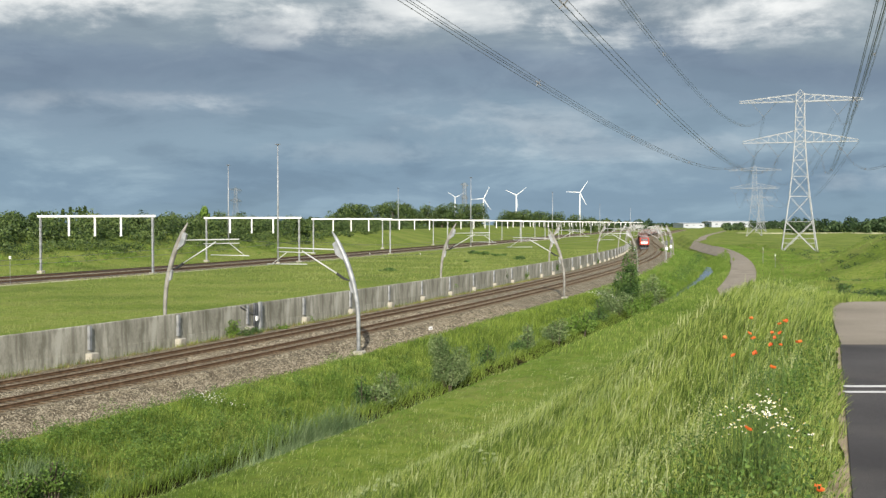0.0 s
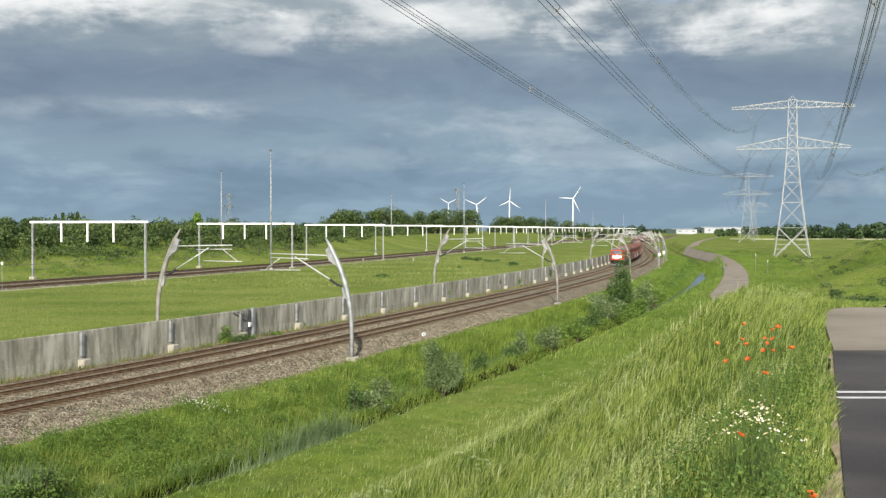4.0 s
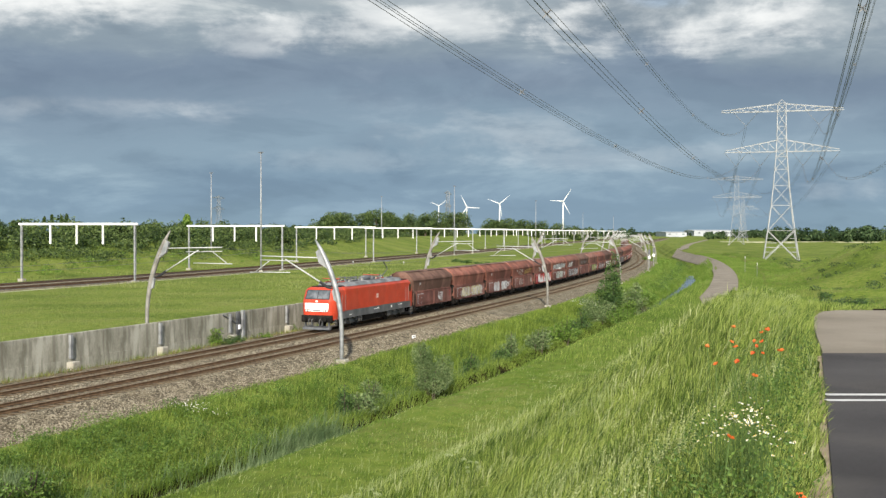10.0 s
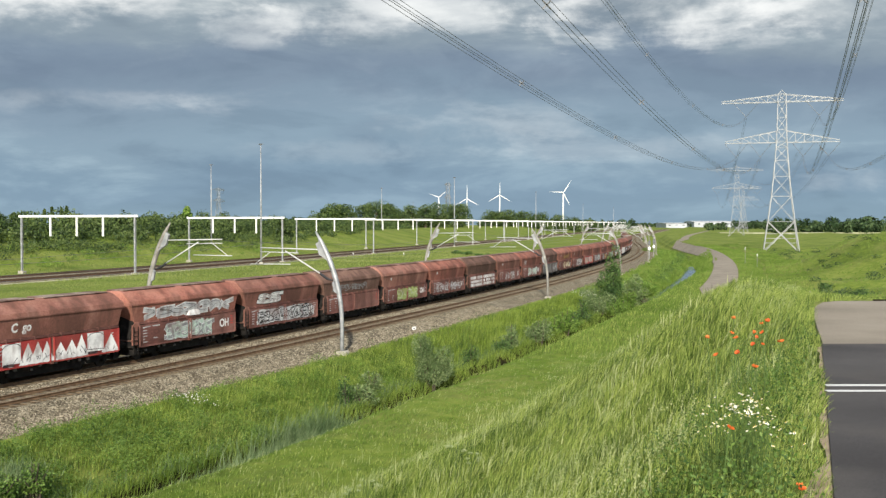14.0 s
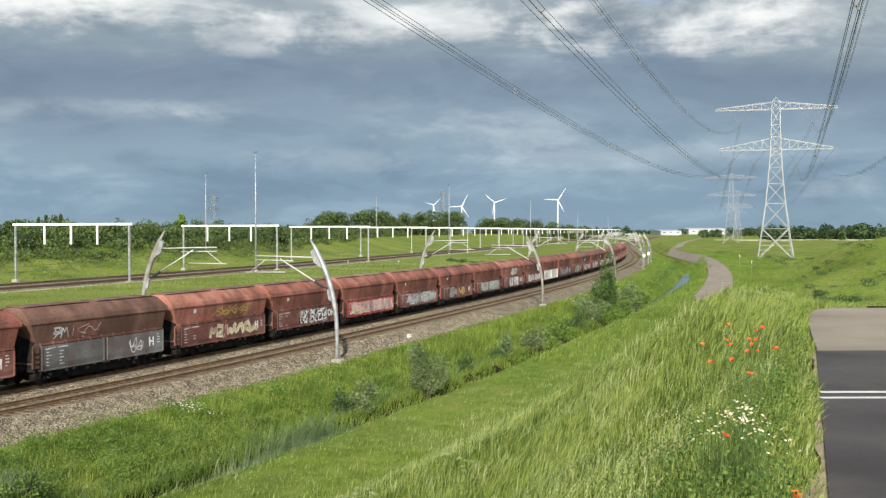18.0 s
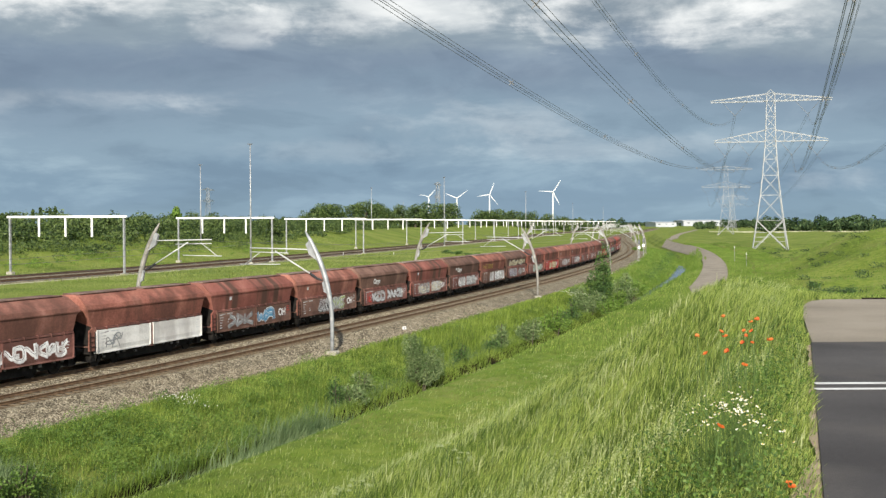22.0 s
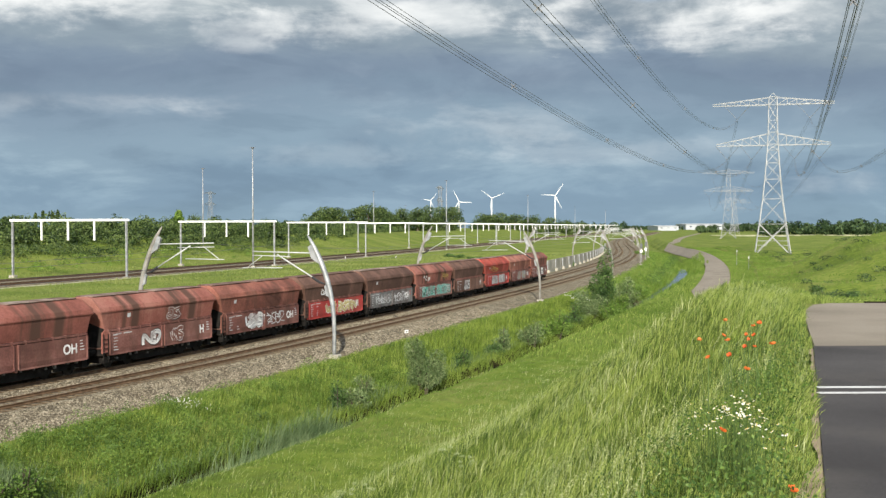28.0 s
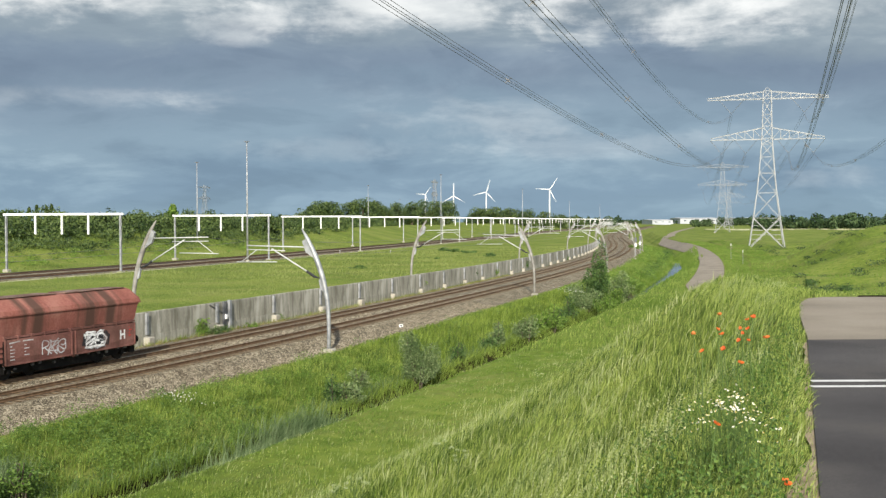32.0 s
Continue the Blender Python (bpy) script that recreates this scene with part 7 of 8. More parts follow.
FAR_TREES = [(606, 640, 12.5, 16, 0), (622, 620, 14.8, 18, 0), (643, 630, 14.4, 17, 0), (677, 640, 14.2, 16, 0), (695, 620, 15.4, 19, 0), (716, 650, 14.4, 17, 0), (733, 680, 12.5, 14, 0), (757, 700, 14.6, 18, 0), (782, 680, 14.4, 17, 0),
             (802, 690, 15.8, 20, 0), (822, 700, 15.8, 20, 0), (841, 700, 15.0, 18, 0), (900, 900, 12.5, 22, 0), (925, 900, 14, 22, 0), (955, 930, 13.6, 22, 0), (985, 950, 13.2, 24, 0), (1018, 1000, 15.4, 24, 0), (1048, 1100, 12.6, 24, 0), (1078, 1150, 11.5, 24, 0)]
HEDGE_TREES = [(362, 205, 7.6, 5.0, 1), (530, 300, 7.8, 7, 0), (125, 330, 8.1, 2.0, 2), (142, 335, 7.8, 1.8, 2), (151, 330, 8.3, 1.8, 2), (112, 335, 7.6, 1.8, 2), (210, 300, 5.0, 8, 0), (180, 300, 4.8, 8, 0), (240, 280, 4.6, 7, 0), (20, 300, 5.8, 9, 0), (70, 310, 6.4, 8, 0)]
for i, (bx, y, h, w, k) in enumerate(FAR_TREES + HEDGE_TREES):
    x = (bx - 784) / 1920 * y
    while y < 340 and float(offset_of(x, y)[0]) > -126:
        y += 4.0
        x = (bx - 784) / 1920 * y
    tree(x, y, h, w, M_leaf_light if k == 1 else M_leaf, ("round dark green tree", "light green young tree", "slim dark poplar")[k] + " beyond the sidings", 2400 if y < 400 else 4200, 0.45 + y / 1300, seed=i,
         slim=k > 0, z=float(lay(x, y)) - 0.1)


def far_woods():
    rr = random.Random(9)
    blobs = []
    for b0, b1, yy, hh in ((1395, 1660, 880, 12.5), (1284, 1312, 1250, 8.6), (-40, 320, 900, 10), (1085, 1150, 1500, 13), (1150, 1320, 2300, 9), (880, 1090, 1800, 15), (300, 640, 1500, 15), (1330, 1420, 1500, 12)):
        bx = b0
        while bx < b1:
            y = yy * rr.uniform(0.96, 1.06)
            r = hh * rr.uniform(0.32, 0.6)
            h = hh * rr.uniform(0.7, 1.1)
            blobs.append(((bx - 784) / 1920 * y, y, h * 0.5, r, r, h * 0.52))
            bx += r / y * 1920 * rr.uniform(0.6, 1.2)
    V, F = leaf_cloud(blobs, 60000, 2.6, 0.3)
    tagged(new("far_woods", big_mesh("far_woods", V, F, M_leaf_far)), "distant dark green belts of trees on the horizon", "woods", kind="stuff")


far_woods()


# ---------------------------------------------------------------- power line
M_pylon = material("pale pylon steel", [(0.22, 0.23, 0.23), (0.28, 0.29, 0.29), (0.35, 0.36, 0.36)], rough=0.55, metal=0.1, scale=1.0, fine=8, bump=0.03)
M_insul = plain("insulator glass", (0.10, 0.11, 0.115), rough=0.3)
# distance haze put into the base colour of the far pylons
M_pylon_haze = material("pylon steel greyed for haze", [(0.17, 0.182, 0.19), (0.225, 0.238, 0.248), (0.285, 0.30, 0.31)], rough=0.7, metal=0.1, scale=1.0, fine=8, bump=0.03)
PYL_H, ARM_LO, ARM_UP = 44.9, 30.4, 41.6


def lattice(g, levels, w):
    """Four legs and crossed braces between square levels (z, half)."""
    for (z0, h0), (z1, h1) in zip(levels, levels[1:]):
        for sx, sy in ((-1, -1), (1, -1), (1, 1), (-1, 1)):
            g.beam((sx * h0, sy * h0, z0), (sx * h1, sy * h1, z1), w * 0.78)


def pylon(m, steel):
    p = thing("power_pylon", "white lattice high-voltage pylon with two crossarms", "power pylon", "pylons of the power line", m)
    lv = [(0, 4.75), (8.5, 3.55), (15.5, 2.65), (21.0, 2.1), (25.5, 1.75), (29.0, 1.5), (ARM_LO + 0.3, 1.4), (ARM_LO + 3.6, 1.28), (37.3, 1.2), (ARM_UP, 1.12), (PYL_H - 1.1, 1.05)]
    g = Geo()
    lattice(g, lv, 0.22)
    part("leg_frame", g, steel, p)
    g = Geo()
    for (z0, h0), (z1, h1) in zip(lv, lv[1:]):
        for a, b in (((-1, -1), (1, -1)), ((1, -1), (1, 1)), ((1, 1), (-1, 1)), ((-1, 1), (-1, -1))):
            if z0 < 1:
                g.beam((a[0] * h0, a[1] * h0, z0), (b[0] * h1, b[1] * h1, z1), 0.16)
                g.beam((b[0] * h0, b[1] * h0, z0), (a[0] * h1, a[1] * h1, z1), 0.16)
                for t in (0.3, 0.45, 0.6, 0.75):
                    hh_, r = h0 + (h1 - h0) * t, abs(1 - 2 * t * 1.06)
                    for p0, p1 in ((a, b), (b, a)):
                        q0 = Vector((p0[0] * hh_, p0[1] * hh_, z0 + (z1 - z0) * t))
                        q1 = Vector((p1[0] * hh_, p1[1] * hh_, q0.z))
                        g.beam(tuple(q0), tuple(q0.lerp(q1, 0.5 - r * 0.5)), 0.07)
            else:
                g.beam((a[0] * h0, a[1] * h0, z0), (b[0] * h1, b[1] * h1, z1), 0.085)
                g.beam((b[0] * h0, b[1] * h0, z0), (a[0] * h1, a[1] * h1, z1), 0.085)
            g.beam((a[0] * h1, a[1] * h1, z1), (b[0] * h1, b[1] * h1, z1), 0.09)
    part("bracing", g, steel, p)
    for z, half, hh in ((ARM_LO, 15.2, 3.2), (ARM_UP, 16.2, 2.0)):
        g = Geo()
        for s in (-1, 1):
            for y in (-1.1, 1.1):
                g.beam((s * 1.3, y, z), (s * half, y * 0.25, z), 0.15)
                g.beam((s * 1.2, y, z + hh), (s * half, y * 0.25, z + 0.45), 0.13)
                n = 6
                for k in range(1, n):
                    t = k / n
                    x0 = s * (1.3 + (half - 1.3) * t)
                    yy = y * (1 - 0.75 * t)
                    zt = z + hh + (0.45 - hh) * t
                    g.beam((x0, yy, z), (x0, yy, zt), 0.08)
                    x1 = s * (1.3 + (half - 1.3) * (t - 1 / n))
                    y1 = y * (1 - 0.75 * (t - 1 / n))
                    zt1 = z + hh + (0.45 - hh) * (t - 1 / n)
                    g.beam((x0, yy, zt), (x1, y1, z), 0.07)
            for k in range(6):
                t = k / 6
                x0 = s * (1.3 + (half - 1.3) * t)
                g.beam((x0, -1.1 * (1 - 0.75 * t), z), (x0, 1.1 * (1 - 0.75 * t), z), 0.07)
        part("crossarm", g, steel, p)
    g = Geo()
    g.beam((-1.0, 0, PYL_H - 1.1), (0, 0, PYL_H), 0.12)
    g.beam((1.0, 0, PYL_H - 1.1), (0, 0, PYL_H), 0.12)
    part("peak", g, steel, p)
    for o, z, w in ((-12.2, ARM_LO, 3.1), (-5.7, ARM_LO, 3.0), (5.7, ARM_LO, 3.0), (12.3, ARM_LO, 3.1), (-9.6, ARM_UP, 3.3), (9.8, ARM_UP, 3.3)):
        g = Geo()
        drop = 3.9
        for s in (-1, 1):
            g.tube([(o + s * w, 0, z - 0.1), (o, 0, z - drop)], 0.055, 6)
        part("insulator_string", g, M_insul, p)
    for sx in (-1, 1):
        for sy in (-1, 1):
            part("footing", Geo().box(sx * 4.75 - 0.6, sx * 4.75 + 0.6, sy * 4.75 - 0.6, sy * 4.75 + 0.6, -1.5, 0.25, c=0.05), M_concrete_light, p)
    return p


first_pylon = pylon(pose(98.5, 300, float(ground_z(98.5, 300)) - 0.1, 0, 0, -16), M_pylon)
far_pylon = pylon(pose(198, 690, 0, 0, 0, -15), M_pylon_haze)
tagged(far_pylon, "lattice high-voltage pylon further along the line, greyed for haze")
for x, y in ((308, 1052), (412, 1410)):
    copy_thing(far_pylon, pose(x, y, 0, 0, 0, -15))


def conductors():
    """Bundled cables that hang from the first pylon over the dike to the one behind it."""
    bundles = [(-12.2, ARM_LO - 3.9, 15.6, 104), (-5.7, ARM_LO - 3.9, 14.6, 100), (5.7, ARM_LO - 3.9, 14.6, 104), (12.3, ARM_LO - 3.9, 15.5, 108), (-9.6, ARM_UP - 3.9, 22.8, 106), (9.8, ARM_UP - 3.9, 22.8, 106)]
    c, s = math.cos(radians(-16)), math.sin(radians(-16))
    for o, z1, zlow, ylow in bundles:
        base = thing("power_cable", "bundle of dark high-voltage cables hanging in a long sag", "power cable", "cables of the power line")
        ax, ay = 98.5 + o * c, 300 + o * s
        k = (z1 - zlow) / (ay - ylow) ** 2
        lead = {5.7: 0.3405, 9.8: 0.3476}.get(o, 0.337)
        for du, dz in ((-0.14, 0.14), (0.14, 0.14), (-0.14, -0.14), (0.14, -0.14)):
            pts = []
            for y in np.concatenate([np.linspace(ay, 30, 40), np.linspace(20, -130, 14)]):
                pts.append((ax + lead * (y - ay) + du, y, zlow + k * (y - ylow) ** 2 + dz))
            part("cable", Geo().tube(pts, 0.014, 4), M_cable, base)
        for y in (38, 62, 95, 140, 200):
            x, z = ax + lead * (y - ay), zlow + k * (y - ylow) ** 2
            g = Geo()
            g.beam((x - 0.15, y, z - 0.15), (x + 0.15, y, z + 0.15), 0.05)
            g.beam((x + 0.15, y, z - 0.15), (x - 0.15, y, z + 0.15), 0.05)
            part("spacer", g, M_cable, base)
        g = Geo()
        # onwards to the next pylon
        bx, by = 198 + o * c, 690 + o * s
        for du, dz in ((-0.2, 0.2), (0.2, -0.2)):
            g.tube([(ax + (bx - ax) * t + du, ay + (by - ay) * t, z1 - 11 * 4 * t * (1 - t) + dz) for t in np.linspace(0, 1, 22)], 0.03, 4)
        part("onward_cable", g, M_cable, base)


conductors()

# ---------------------------------------------------------------- wind turbines
M_turbine = plain("turbine white", (0.66, 0.67, 0.67), rough=0.5, k=0.03)
TURBINES = []


def turbine(bx, dip, y, R):
    x = (bx - 784) / 1920 * y
    hub = 8.1 + dip / 1920 * y
    t = thing("wind_turbine", "white three-bladed wind turbine turning on the horizon", "wind turbine", "turbines on the horizon", pose(x, y, 0))
    part("tower", Geo().tube([(0, 0, 0), (0, 0, hub * 0.5), (0, 0, hub - 1.5)], [R * 0.055, R * 0.047, R * 0.034], 12), M_turbine, t, smooth=True)
    part("nacelle", Geo().box(-R * 0.045, R * 0.045, -R * 0.06, R * 0.16, hub - R * 0.045, hub + R * 0.05, c=0.4), M_turbine, t)
    g = Geo()
    g.tube([(0, -R * 0.05, 0), (0, 0, 0), (0, R * 0.05, 0)], [R * 0.02, R * 0.05, R * 0.05], 10)
    rotor = part("rotor", g, M_turbine, t)
    for k in range(3):
        a = k * 2 * math.pi / 3
        u, v = Vector((math.sin(a), 0, math.cos(a))), Vector((math.cos(a), 0, -math.sin(a)))
        g = Geo()
        vs = []
        st = ((0.03, 0.018, 0.018), (0.12, 0.022, 0.032), (0.25, 0.018, 0.036), (0.6, 0.012, 0.024), (1.0, 0.004, 0.008))
        for r, f, b in st:
            p = u * R * r
            vs += [p - v * R * f + Vector((0, -0.3, 0)), p + v * R * b + Vector((0, -0.3, 0)), p + v * R * b + Vector((0, 0.3, 0)), p - v * R * f + Vector((0, 0.3, 0))]
        fs = [(i * 4 + j, i * 4 + (j + 1) % 4, i * 4 + 4 + (j + 1) % 4, i * 4 + 4 + j) for i in range(4) for j in range(4)] + [(3, 2, 1, 0), (16, 17, 18, 19)]
        g.add(vs, fs)
        part("blade", g, M_turbine, rotor)
    rotor.location = (0, -R * 0.1, hub)
    TURBINES.append((rotor, R, hub))
    return t


turbine(805.5, 46, 4650, 41)
turbine(855.5, 43.5, 3750, 45)
turbine(913.5, 50, 3700, 44)
turbine(1026, 54.5, 3400, 45)

# ---------------------------------------------------------------- buildings on the horizon
M_cladding = plain("pale cladding", (0.46, 0.48, 0.50), rough=0.6, k=0.08, scale=0.05)
M_roofing = plain("grey roofing", (0.36, 0.38, 0.40), rough=0.7, k=0.1, scale=0.05)
M_window = plain("dark window", (0.05, 0.06, 0.07), rough=0.2)


def shed(b0, b1, top, y, label="long white industrial hall on the horizon"):
    x0, x1 = (b0 - 784) / 1920 * y, (b1 - 784) / 1920 * y
    h = 8.1 + top / 1920 * y
    b = thing("industrial_hall", label, "building", "halls on the horizon", pose((x0 + x1) / 2, y, 0))
    w, dp = (x1 - x0) / 2, 45
    part("wall", Geo().box(-w, w, -dp, dp, -0.5, h * 0.86), M_roofing, b)
    part("roof", Geo().extrude([(-dp - 1, h * 0.86), (0, h), (dp + 1, h * 0.86)], -w - 1, w + 1), M_cladding, b)
    n = max(3, int(w / 9))
    for i in range(n):
        x = -w + (i + 0.5) * 2 * w / n
        part("window", Geo().box(x - 2.2, x + 2.2, -dp - 0.15, -dp - 0.02, h * 0.42, h * 0.58), M_window, b)
        if i % 3 == 1:
            part("loading_door", Geo().box(x - 2, x + 2, -dp - 0.2, -dp - 0.02, 0, 4.5), M_roofing, b)


for b0, b1, top, y in ((1200, 1236, 1.0, 2000), (1250, 1318, 4.2, 2300), (1350, 1388, 3.8, 2000), (1404, 1425, 1.5, 2100), (-20, 40, 9, 760)):
    shed(b0, b1, top, y)

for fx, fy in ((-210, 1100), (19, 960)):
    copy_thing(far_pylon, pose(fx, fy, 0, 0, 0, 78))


def far_dike():
    """A long pale strip of dry grass below the far trees."""
    g = Geo()
    g.extrude([(-6, -0.3), (-2, 0.9), (2, 0.9), (6, -0.3)], -150, 150)
    ob = new("far_dike", g.mesh("far_dike", M_dry_strip))
    ob.matrix_world = pose(380, 850, 0)
    tagged(ob, "long low bank of pale dry grass below the far trees", "bank", kind="structure")


far_dike()


# ---------------------------------------------------------------- small things
M_poppy = material("poppy petal", [(0.68, 0.10, 0.02), (0.80, 0.17, 0.035), (0.85, 0.27, 0.07)], rough=0.6, scale=8, fine=60, bump=0.0, transl=0.35, per_object=0.5)
M_daisy = plain("white petal", (0.82, 0.82, 0.76), rough=0.6, k=0.05)
M_yellow_eye = plain("yellow flower eye", (0.62, 0.45, 0.04), rough=0.7)
M_stem = plain("flower stem", (0.065, 0.11, 0.022), rough=0.7)


def poppy(x, y, h, size, seed):
    rr = random.Random(seed)
    z = float(ground_z(x, y))
    p = thing("poppy", "orange-red poppy in flower in the tall grass", "flower", "poppies in the dike grass", pose(x, y, z, 0, 0, rr.uniform(0, 360)))
    bend = rr.uniform(0.02, 0.10)
    part("stem", Geo().tube([(0, 0, -0.02), (bend * 0.3, 0, h * 0.5), (bend, 0, h)], 0.004, 5), M_stem, p)
    nod = Euler((rr.uniform(-0.7, 0.7), rr.uniform(-0.7, 0.7), 0)).to_matrix()
    for k in range(4):
        a = k * math.pi / 2 + rr.uniform(-0.2, 0.2)
        g = Geo()
        c, s = math.cos(a), math.sin(a)
        ring = []
        for r, u, zz in ((0.05, 0.12, 0.0), (0.62, 0.66, 0.18), (1.0, 0.80, 0.55 + rr.uniform(-0.15, 0.15)), (1.05, 0.34, 0.95 + rr.uniform(-0.2, 0.2))):
            for sgn in (-1, 0, 1):
                q, w = r * size, sgn * u * size
                v = nod @ Vector((c * q - s * w, s * q + c * w, zz * size - (0.05 * size if sgn == 0 else 0)))
                ring.append((bend + v.x, v.y, h + v.z))
        fs = [(i * 3 + j, i * 3 + j + 1, i * 3 + j + 4, i * 3 + j + 3) for i in range(3) for j in range(2)]
        g.add(ring, fs)
        part("petal", g, M_poppy, p, smooth=True)
    part("seed_head", Geo().tube([(bend, 0, h), (bend, 0, h + size * 0.35)], size * 0.16, 6), M_black, p)


POPPIES = [(1358, 574, 0.62), (1373, 571, 0.62), (1340, 590, 0.6), (1325, 602, 0.6), (1361, 600, 0.55), (1377, 590, 0.6), (1395, 606, 0.55), (1319, 592, 0.6), (1290, 634, 0.62), (1337, 627, 0.6),
           (1366, 652, 0.55), (1283, 600, 0.55), (1383, 612, 0.5), (1322, 566, 0.6), (1299, 765, 0.55), (1350, 612, 0.55), (1466, 868, 0.12), (1480, 872, 0.12)]
rr_size = random.Random(8)
for i, (bx, dp, up) in enumerate(POPPIES):
    x, y = px_place(bx + (12 if bx < 1420 else 0), dp, 6.35 + up)
    poppy(x, y, up + 6.35 - float(ground_z(x, y)), rr_size.uniform(0.018, 0.027), i)


def daisy_plant(x, y, n, seed):
    rr = random.Random(seed)
    z = float(ground_z(x, y))
    p = thing("daisy_plant", "white daisy-like flowers on thin stems", "flower", "white flowers in the dike grass", pose(x, y, z))
    for k in range(n):
        dx, dy, h = rr.gauss(0, 0.07), rr.gauss(0, 0.10), rr.uniform(0.42, 0.54)
        st = part("stem", Geo().tube([(dx * 0.3, dy * 0.3, 0), (dx * 0.8, dy * 0.8, h * 0.6), (dx, dy, h)], 0.0016, 4), M_stem, p)
        g = Geo()
        r = rr.uniform(0.008, 0.012)
        t1, t2 = rr.uniform(-0.5, 0.3), rr.uniform(-0.9, -0.2)
        m = Matrix.Translation((dx, dy, h)) @ Euler((t2 * -1.0, t1, rr.uniform(0, 6))).to_matrix().to_4x4()
        ring = [m @ Vector((r * (1 if i % 2 else 0.72) * math.cos(i * math.pi / 9), r * (1 if i % 2 else 0.72) * math.sin(i * math.pi / 9), 0.002 if i % 2 else 0)) for i in range(18)]
        g.add([m @ Vector((0, 0, -0.004))] + ring, [(0, 1 + i, 1 + (i + 1) % 18) for i in range(18)])
        fl = part("flower_head", g, M_daisy, st)
        g = Geo().tube([m @ Vector((0, 0, 0)), m @ Vector((0, 0, 0.005))], r * 0.32, 6)
        part("flower_eye", g, M_yellow_eye, st)


rr0 = random.Random(12)
for i in range(20):
    bx = rr0.uniform(1286, 1412)
    dp = 686 + (bx - 1300) * 0.42 + rr0.uniform(-14, 44)
    x, y = px_place(bx, dp, 6.88)
    daisy_plant(x, y, rr0.randrange(5, 9), i)


def umbel_plant(bx, dp, up, seed):
    """A tall pale umbel flower in the grass."""
    rr = random.Random(seed)
    x, y = px_place(bx, dp, 0)
    for _ in range(12):
        x, y = px_place(bx, dp, float(ground_z(x, y)) + up)
    p = thing("umbel_plant", "pale green umbel flower standing out of the grass", "flower", "umbel flowers in the dike grass", pose(x, y, float(ground_z(x, y))))
    part("stem", Geo().tube([(0, 0, -0.02), (0.03, 0, up * 0.6), (0.08, 0, up)], [0.007, 0.006, 0.004], 5), M_stem, p)
    for k in range(5):
        a = k * 1.26 + rr.uniform(-0.4, 0.4)
        r, h = up * rr.uniform(0.12, 0.32), up * rr.uniform(0.8, 1.1)
        tip = (0.06 + r * math.cos(a), r * math.sin(a), h)
        st = part("stalk", Geo().tube([(0.03, 0, up * rr.uniform(0.45, 0.7)), (0.05 + r * 0.6 * math.cos(a), r * 0.6 * math.sin(a), h * 0.9), tip], 0.004, 4), M_stem, p)
        V, F = leaf_cloud([(*tip, up * 0.075, up * 0.075, up * 0.03)], 70, 0.020)
        part("umbel", big_mesh("umbel", V, F, M_umbel), None, st)


M_umbel = material("pale umbel blossom", [(0.20, 0.27, 0.10), (0.32, 0.38, 0.18), (0.45, 0.49, 0.30)], rough=0.7, scale=3, fine=30, bump=0.0, island=0.8, transl=0.25, spec=0.2)
for i, (bx, dp, up) in enumerate(((676, 858, 0.75), (640, 870, 0.7), (833, 792, 0.8), (1003, 664, 0.9), (860, 812, 0.6))):
    umbel_plant(bx, dp, up, i)


def weeds():
    """Broad leaves between the grass at the road's edge."""
    for dens, reach, high, size, mat, lab in ((22, -1.5, 0.24, 0.030, M_herb, "broad-leaved green weeds at the road edge"),
                                              (9, -2.2, 0.26, 0.030, M_leaf_dark, "dark leafy herbs round the poppies")):
        x, y, d = off_path(*sow(4.0, 17.5, 33.5, 40.6, dens, clump=1.0))
        side = x - (2.47 + (y - 6.5) * 0.357)
        keep = (side > reach) & (side < -0.14)
        x, y = x[keep], y[keep]
        z = ground_z(x, y)
        blobs = [(a, b, c + high * 0.8, 0.13, 0.13, high) for a, b, c in zip(x, y, z)]
        V, F = leaf_cloud(blobs, 42 * len(blobs), size)
        tagged(new("roadside_weeds", big_mesh("roadside_weeds", V, F, mat)), lab, "weeds", kind="stuff")
    n = 130
    yy = RNG.uniform(4.0, 14.5, n)
    xx = 2.47 + (yy - 6.5) * 0.357 + RNG.normal(-0.16, 0.05, n)
    blades("dry_edge_grass", xx, yy, 0.12, 0.010, M_straw, "dry grass hanging over the asphalt edge", lean=0.5, wind=(0.5, -0.3), segs=2, z=np.full(n, 6.42))


weeds()


def wall_weeds():
    """Dry weeds along the foot of the wall and the ballast edge."""
    x, y, d = sow(52, 170, -6.95, -6.0, 60, clump=1.2)
    dry = material("dry brown weeds", [(0.10, 0.085, 0.030), (0.19, 0.165, 0.065), (0.29, 0.26, 0.12)], rough=0.8, scale=0.5, fine=3.0, bump=0.0, island=0.8, transl=0.2, spec=0.2)
    blades("wall_weeds", x, y, 0.42, 0.035, dry, "dry yellow-green weeds along the foot of the wall", lean=0.2)
    x, y, d = sow(52, 170, -7.0, -6.3, 40, clump=1.2)
    blades("wall_herbs", x, y, 0.5, 0.04, M_blade_dark, "green weeds along the foot of the wall", lean=0.2)


wall_weeds()


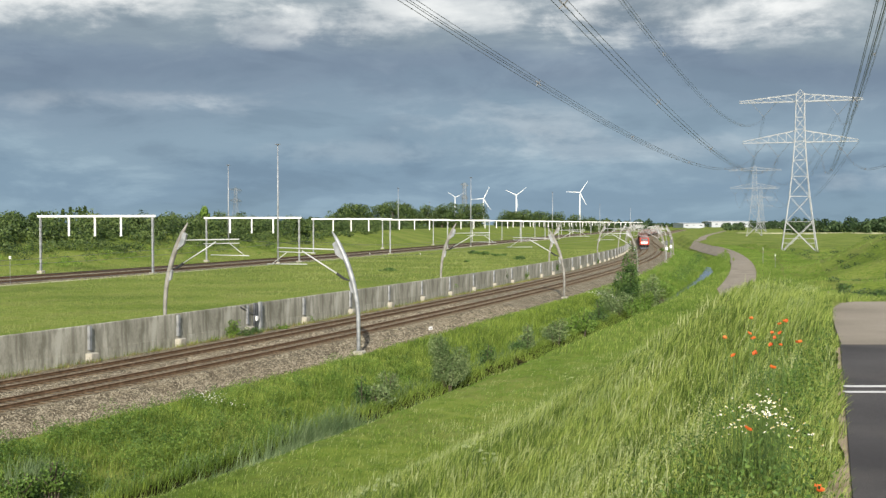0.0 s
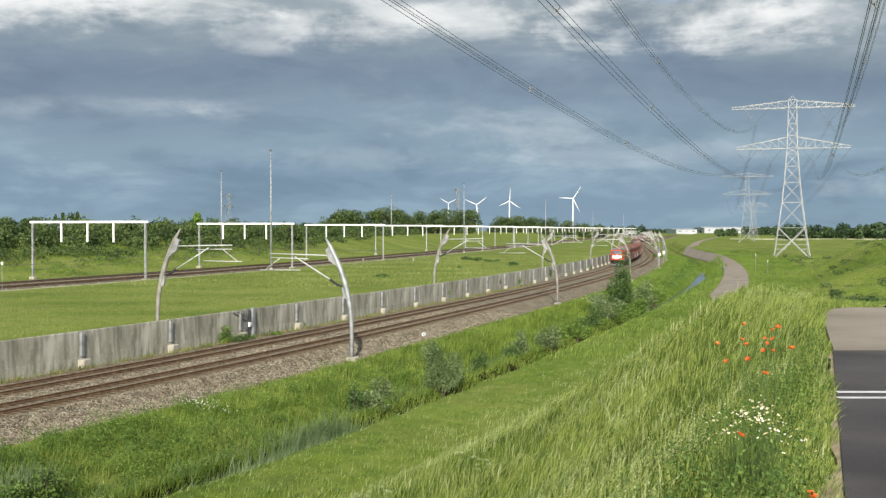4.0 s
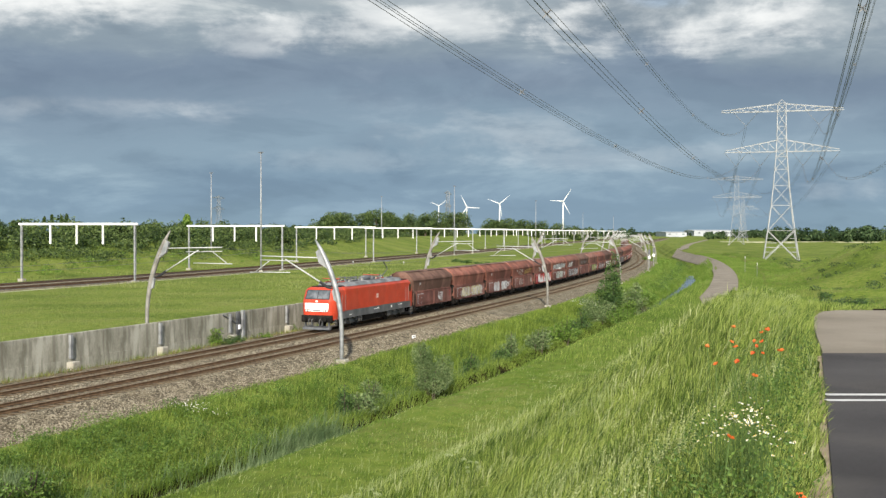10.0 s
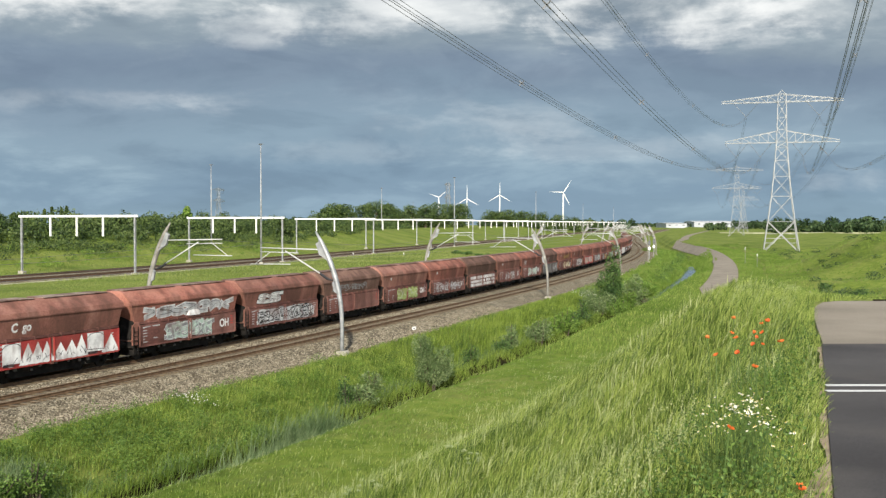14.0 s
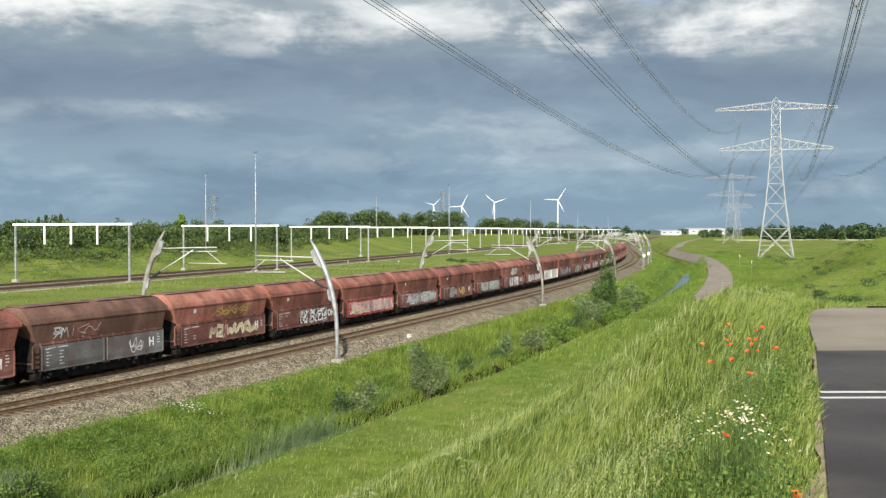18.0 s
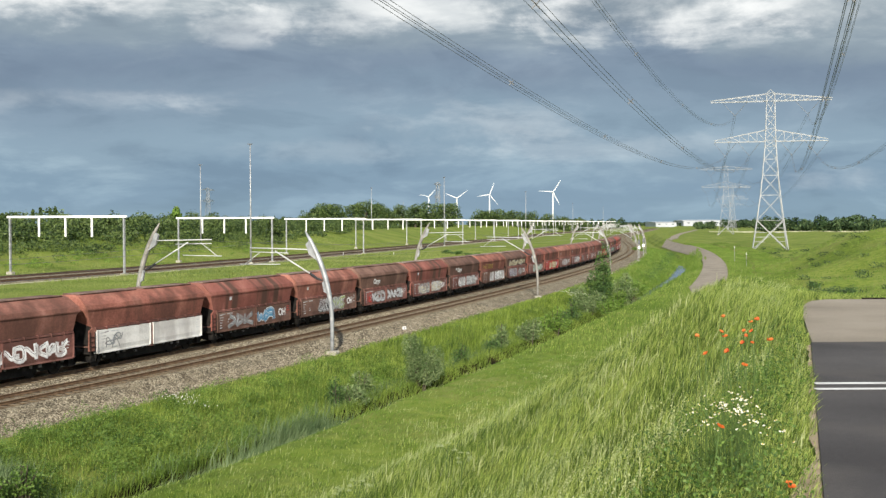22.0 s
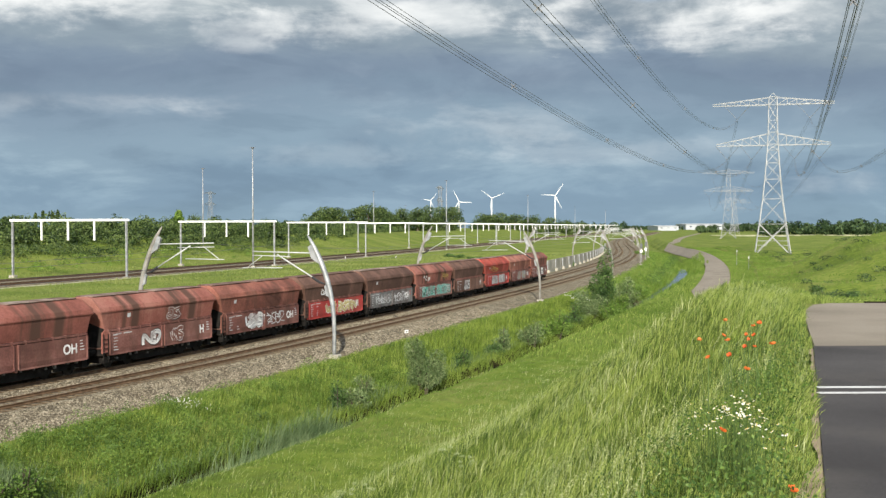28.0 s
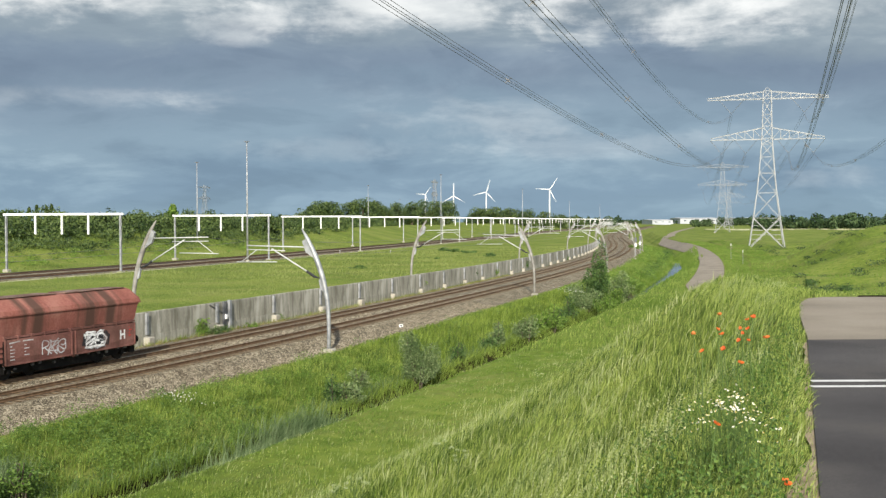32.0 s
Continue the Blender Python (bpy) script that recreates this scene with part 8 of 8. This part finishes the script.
def verge_soil():
    """A bare strip of earth along the asphalt edge."""
    g = Geo()
    rr = random.Random(4)
    edge = lambda y: 2.47 + (y - 6.5) * 0.357
    ys = [3.0 + 0.35 * i for i in range(34)]
    inner = [edge(y) - rr.uniform(0.03, 0.10) * (3.2 if y < 7.4 else 0.8) for y in ys]
    for i in range(len(ys) - 1):
        g.add([(inner[i], ys[i], 6.425), (edge(ys[i]) - 0.002, ys[i], 6.435), (edge(ys[i + 1]) - 0.002, ys[i + 1], 6.435), (inner[i + 1], ys[i + 1], 6.425)], [(0, 1, 2, 3)])
    m = material("dry earth", [(0.16, 0.115, 0.07), (0.26, 0.20, 0.13), (0.36, 0.29, 0.20)], rough=0.95, scale=4, fine=60, bump=0.4)
    tagged(new("verge_soil", g.mesh("verge_soil", m)), "bare dry earth along the asphalt edge", "soil", kind="structure")


verge_soil()


def white_flowers():
    """The white patch in the bank plants and the elder's blossom."""
    V, F = [], []
    for cx, cy, n, rx, ry, hh in ((-11.2, 52.2, 60, 1.3, 0.8, 0.55), (18.2, 122, 160, 2.2, 1.5, 1.5)):
        x, y = cx + RNG.normal(0, rx * 0.5, n), cy + RNG.normal(0, ry * 0.5, n)
        z = ground_z(x, y) + hh * RNG.uniform(0.75, 1.15, n)
        for a, b, c in zip(x, y, z):
            k = len(V)
            s = 0.024
            V += [(a - s, b, c), (a, b - s, c + 0.02), (a + s, b, c), (a, b + s, c + 0.03), (a, b, c + 0.05)]
            F += [(k, k + 1, k + 4), (k + 1, k + 2, k + 4), (k + 2, k + 3, k + 4), (k + 3, k, k + 4)]
    tagged(new("white_blossom", big_mesh("white_blossom", V, F, M_daisy)), "patch of small white flowers on the bank", "flowers", kind="stuff")


white_flowers()


def marker_sign(q, d, name, label, w=0.42, h=0.3, post=0.5):
    ob = thing(name, label, "marker sign", m=frame_at(q, d, float(lay(*beside(q, d)))) @ pose(0, 0, 0, 0, 0, 68))
    part("post", Geo().tube([(0, 0, -0.2), (0, 0, post)], 0.03, 6), M_steel, ob)
    pl = part("plate", Geo().box(-0.015, 0.015, -w / 2, w / 2, post - h * 0.4, post + h * 0.6, c=0.004), M_white_paint, ob)
    g = Geo().box(-0.019, -0.0155, -w * 0.28, w * 0.28, post + 0.02, post + 0.09)
    part("number_bar", g, M_black, pl)


marker_sign(90.0, 5.2, "distance_sign", "small white distance plate on the ballast shoulder", post=0.25)
for x, y, ph in ((-56.5, 141.5, 3.6), (-17.0, 252, 1.0), (-5.5, 262, 0.7), (60.5, 205, 2.8), (58.2, 190, 2.2)):
    dq = offset_of(x, y)
    marker_sign(float(dq[1]), float(dq[0]), "line_sign", "white plate on a thin steel post", w=0.28, h=0.4, post=ph)


def cable_cabinet():
    """Dark cable ducts and a small box on the wall."""
    m = frame_at(84.2, WALL_D, 0)
    ob = thing("cable_duct", "dark cable ducts with a small white box on the wall", "cable duct", m=m)
    for u in (-0.62, -0.36):
        part("duct", Geo().box(u - 0.1, u + 0.1, -0.20, -0.02, -0.6, 1.75, c=0.02), M_steel_dark, ob)
    part("cover", Geo().box(0.05, 0.42, -0.26, -0.02, -0.6, 1.8, c=0.02), M_steel, ob)
    part("box", Geo().box(-0.62, -0.32, -0.32, -0.2, 0.35, 0.72, c=0.02), M_white_paint, ob)
    part("cable", Geo().tube([(-2.6, -0.03, 1.6), (-1.2, -0.05, 1.05), (-0.6, -0.12, 0.8)], 0.05, 6), M_steel_dark, ob)


cable_cabinet()


def signal(q, d):
    ob = thing("track_signal", "slim track signal on a steel post", "signal", "signals at the bend", frame_at(q, d, float(lay(*beside(q, d)))))
    part("post", Geo().tube([(0, 0, -0.2), (0, 0, 4.4)], 0.09, 8), M_steel, ob)
    hd = part("head", Geo().box(-0.12, 0.12, -0.3, 0.3, 3.5, 4.6, c=0.04), M_steel_dark, ob)
    part("plate", Geo().box(-0.16, -0.13, -0.3, 0.3, 2.4, 3.1), M_white_paint, ob)


signal(262, 5.8)
signal(283, 6.2)


def ballast_stones():
    """Single loose stones on the shoulder of the ballast."""
    parts = []
    for y0, y1, n, size in ((33, 62, 15000, 0.034), (62, 105, 12000, 0.042)):
        q = RNG.uniform(y0 + 8, y1 + 8, n)
        d = np.concatenate([RNG.uniform(3.75, 6.7, n - n // 4), RNG.uniform(-0.75, 0.55, n // 4)])
        x, y = beside(q, d)
        z = np.interp(d, [-0.4, 0.0, 0.4, 3.9, 4.9, 6.4, 6.9], [-0.17, -0.22, -0.17, -0.19, -0.55, -0.60, -0.75])
        s = size * RNG.uniform(0.5, 1.4, (n, 3))
        c = np.stack([x, y, z + s[:, 2] * 0.35], -1)
        a = RNG.uniform(0, 6.28, n)
        ux, uy = np.cos(a), np.sin(a)
        e1 = np.stack([ux * s[:, 0], uy * s[:, 0], RNG.normal(0, 0.3, n) * s[:, 0]], -1)
        e2 = np.stack([-uy * s[:, 1], ux * s[:, 1], RNG.normal(0, 0.3, n) * s[:, 1]], -1)
        e3 = np.stack([np.zeros(n), np.zeros(n), s[:, 2] * 0.8], -1)
        parts.append(np.stack([c + e1, c + e2, c - e1, c - e2, c + e3, c - e3], 1))
    V = np.concatenate(parts)
    tri = np.array([(0, 1, 4), (1, 2, 4), (2, 3, 4), (3, 0, 4), (1, 0, 5), (2, 1, 5), (3, 2, 5), (0, 3, 5)])
    F = (np.arange(len(V))[:, None, None] * 6 + tri[None]).reshape(-1, 3)
    m = material("loose ballast stone", [(0.066, 0.055, 0.039), (0.180, 0.154, 0.108), (0.37, 0.33, 0.245)], rough=0.95, scale=2.0, fine=20, bump=0.0, island=1.1, spec=0.15)
    tagged(new("ballast_stones", big_mesh("ballast_stones", V.reshape(-1, 3), F, m)), "loose grey-brown stones on the ballast shoulder", "stones", kind="stuff")


ballast_stones()


# ---------------------------------------------------------------- what moves
def motions():
    times = [0.0] + [float(t) for t in range(1, 33)]
    for k, ob in enumerate([locomotive] + WAGONS):
        lead = LOCO_LEN / 2 if k == 0 else WAGON_ONE + (k - 0.5) * WAGON_LEN
        half = 4.95 if k == 0 else 3.6
        walk(ob, [(t, ride(FRONT_AT_ZERO + lead - SPEED * t, half)) for t in times])
    ups = [(0, 2.03, 0.95), (1, 1.8, -0.4), (2, 2.52, 1.4), (3, 2.0, 1.45)]       # turbine, seconds for a third of a turn, a moment with one blade upright
    for k, third, at in ups:
        rotor, R, hub = TURBINES[k]
        walk(rotor, [(0.5 * i, pose(0, -R * 0.1, hub, 0, 120 * (0.5 * i - at) / third, 0)) for i in range(65)])


motions()
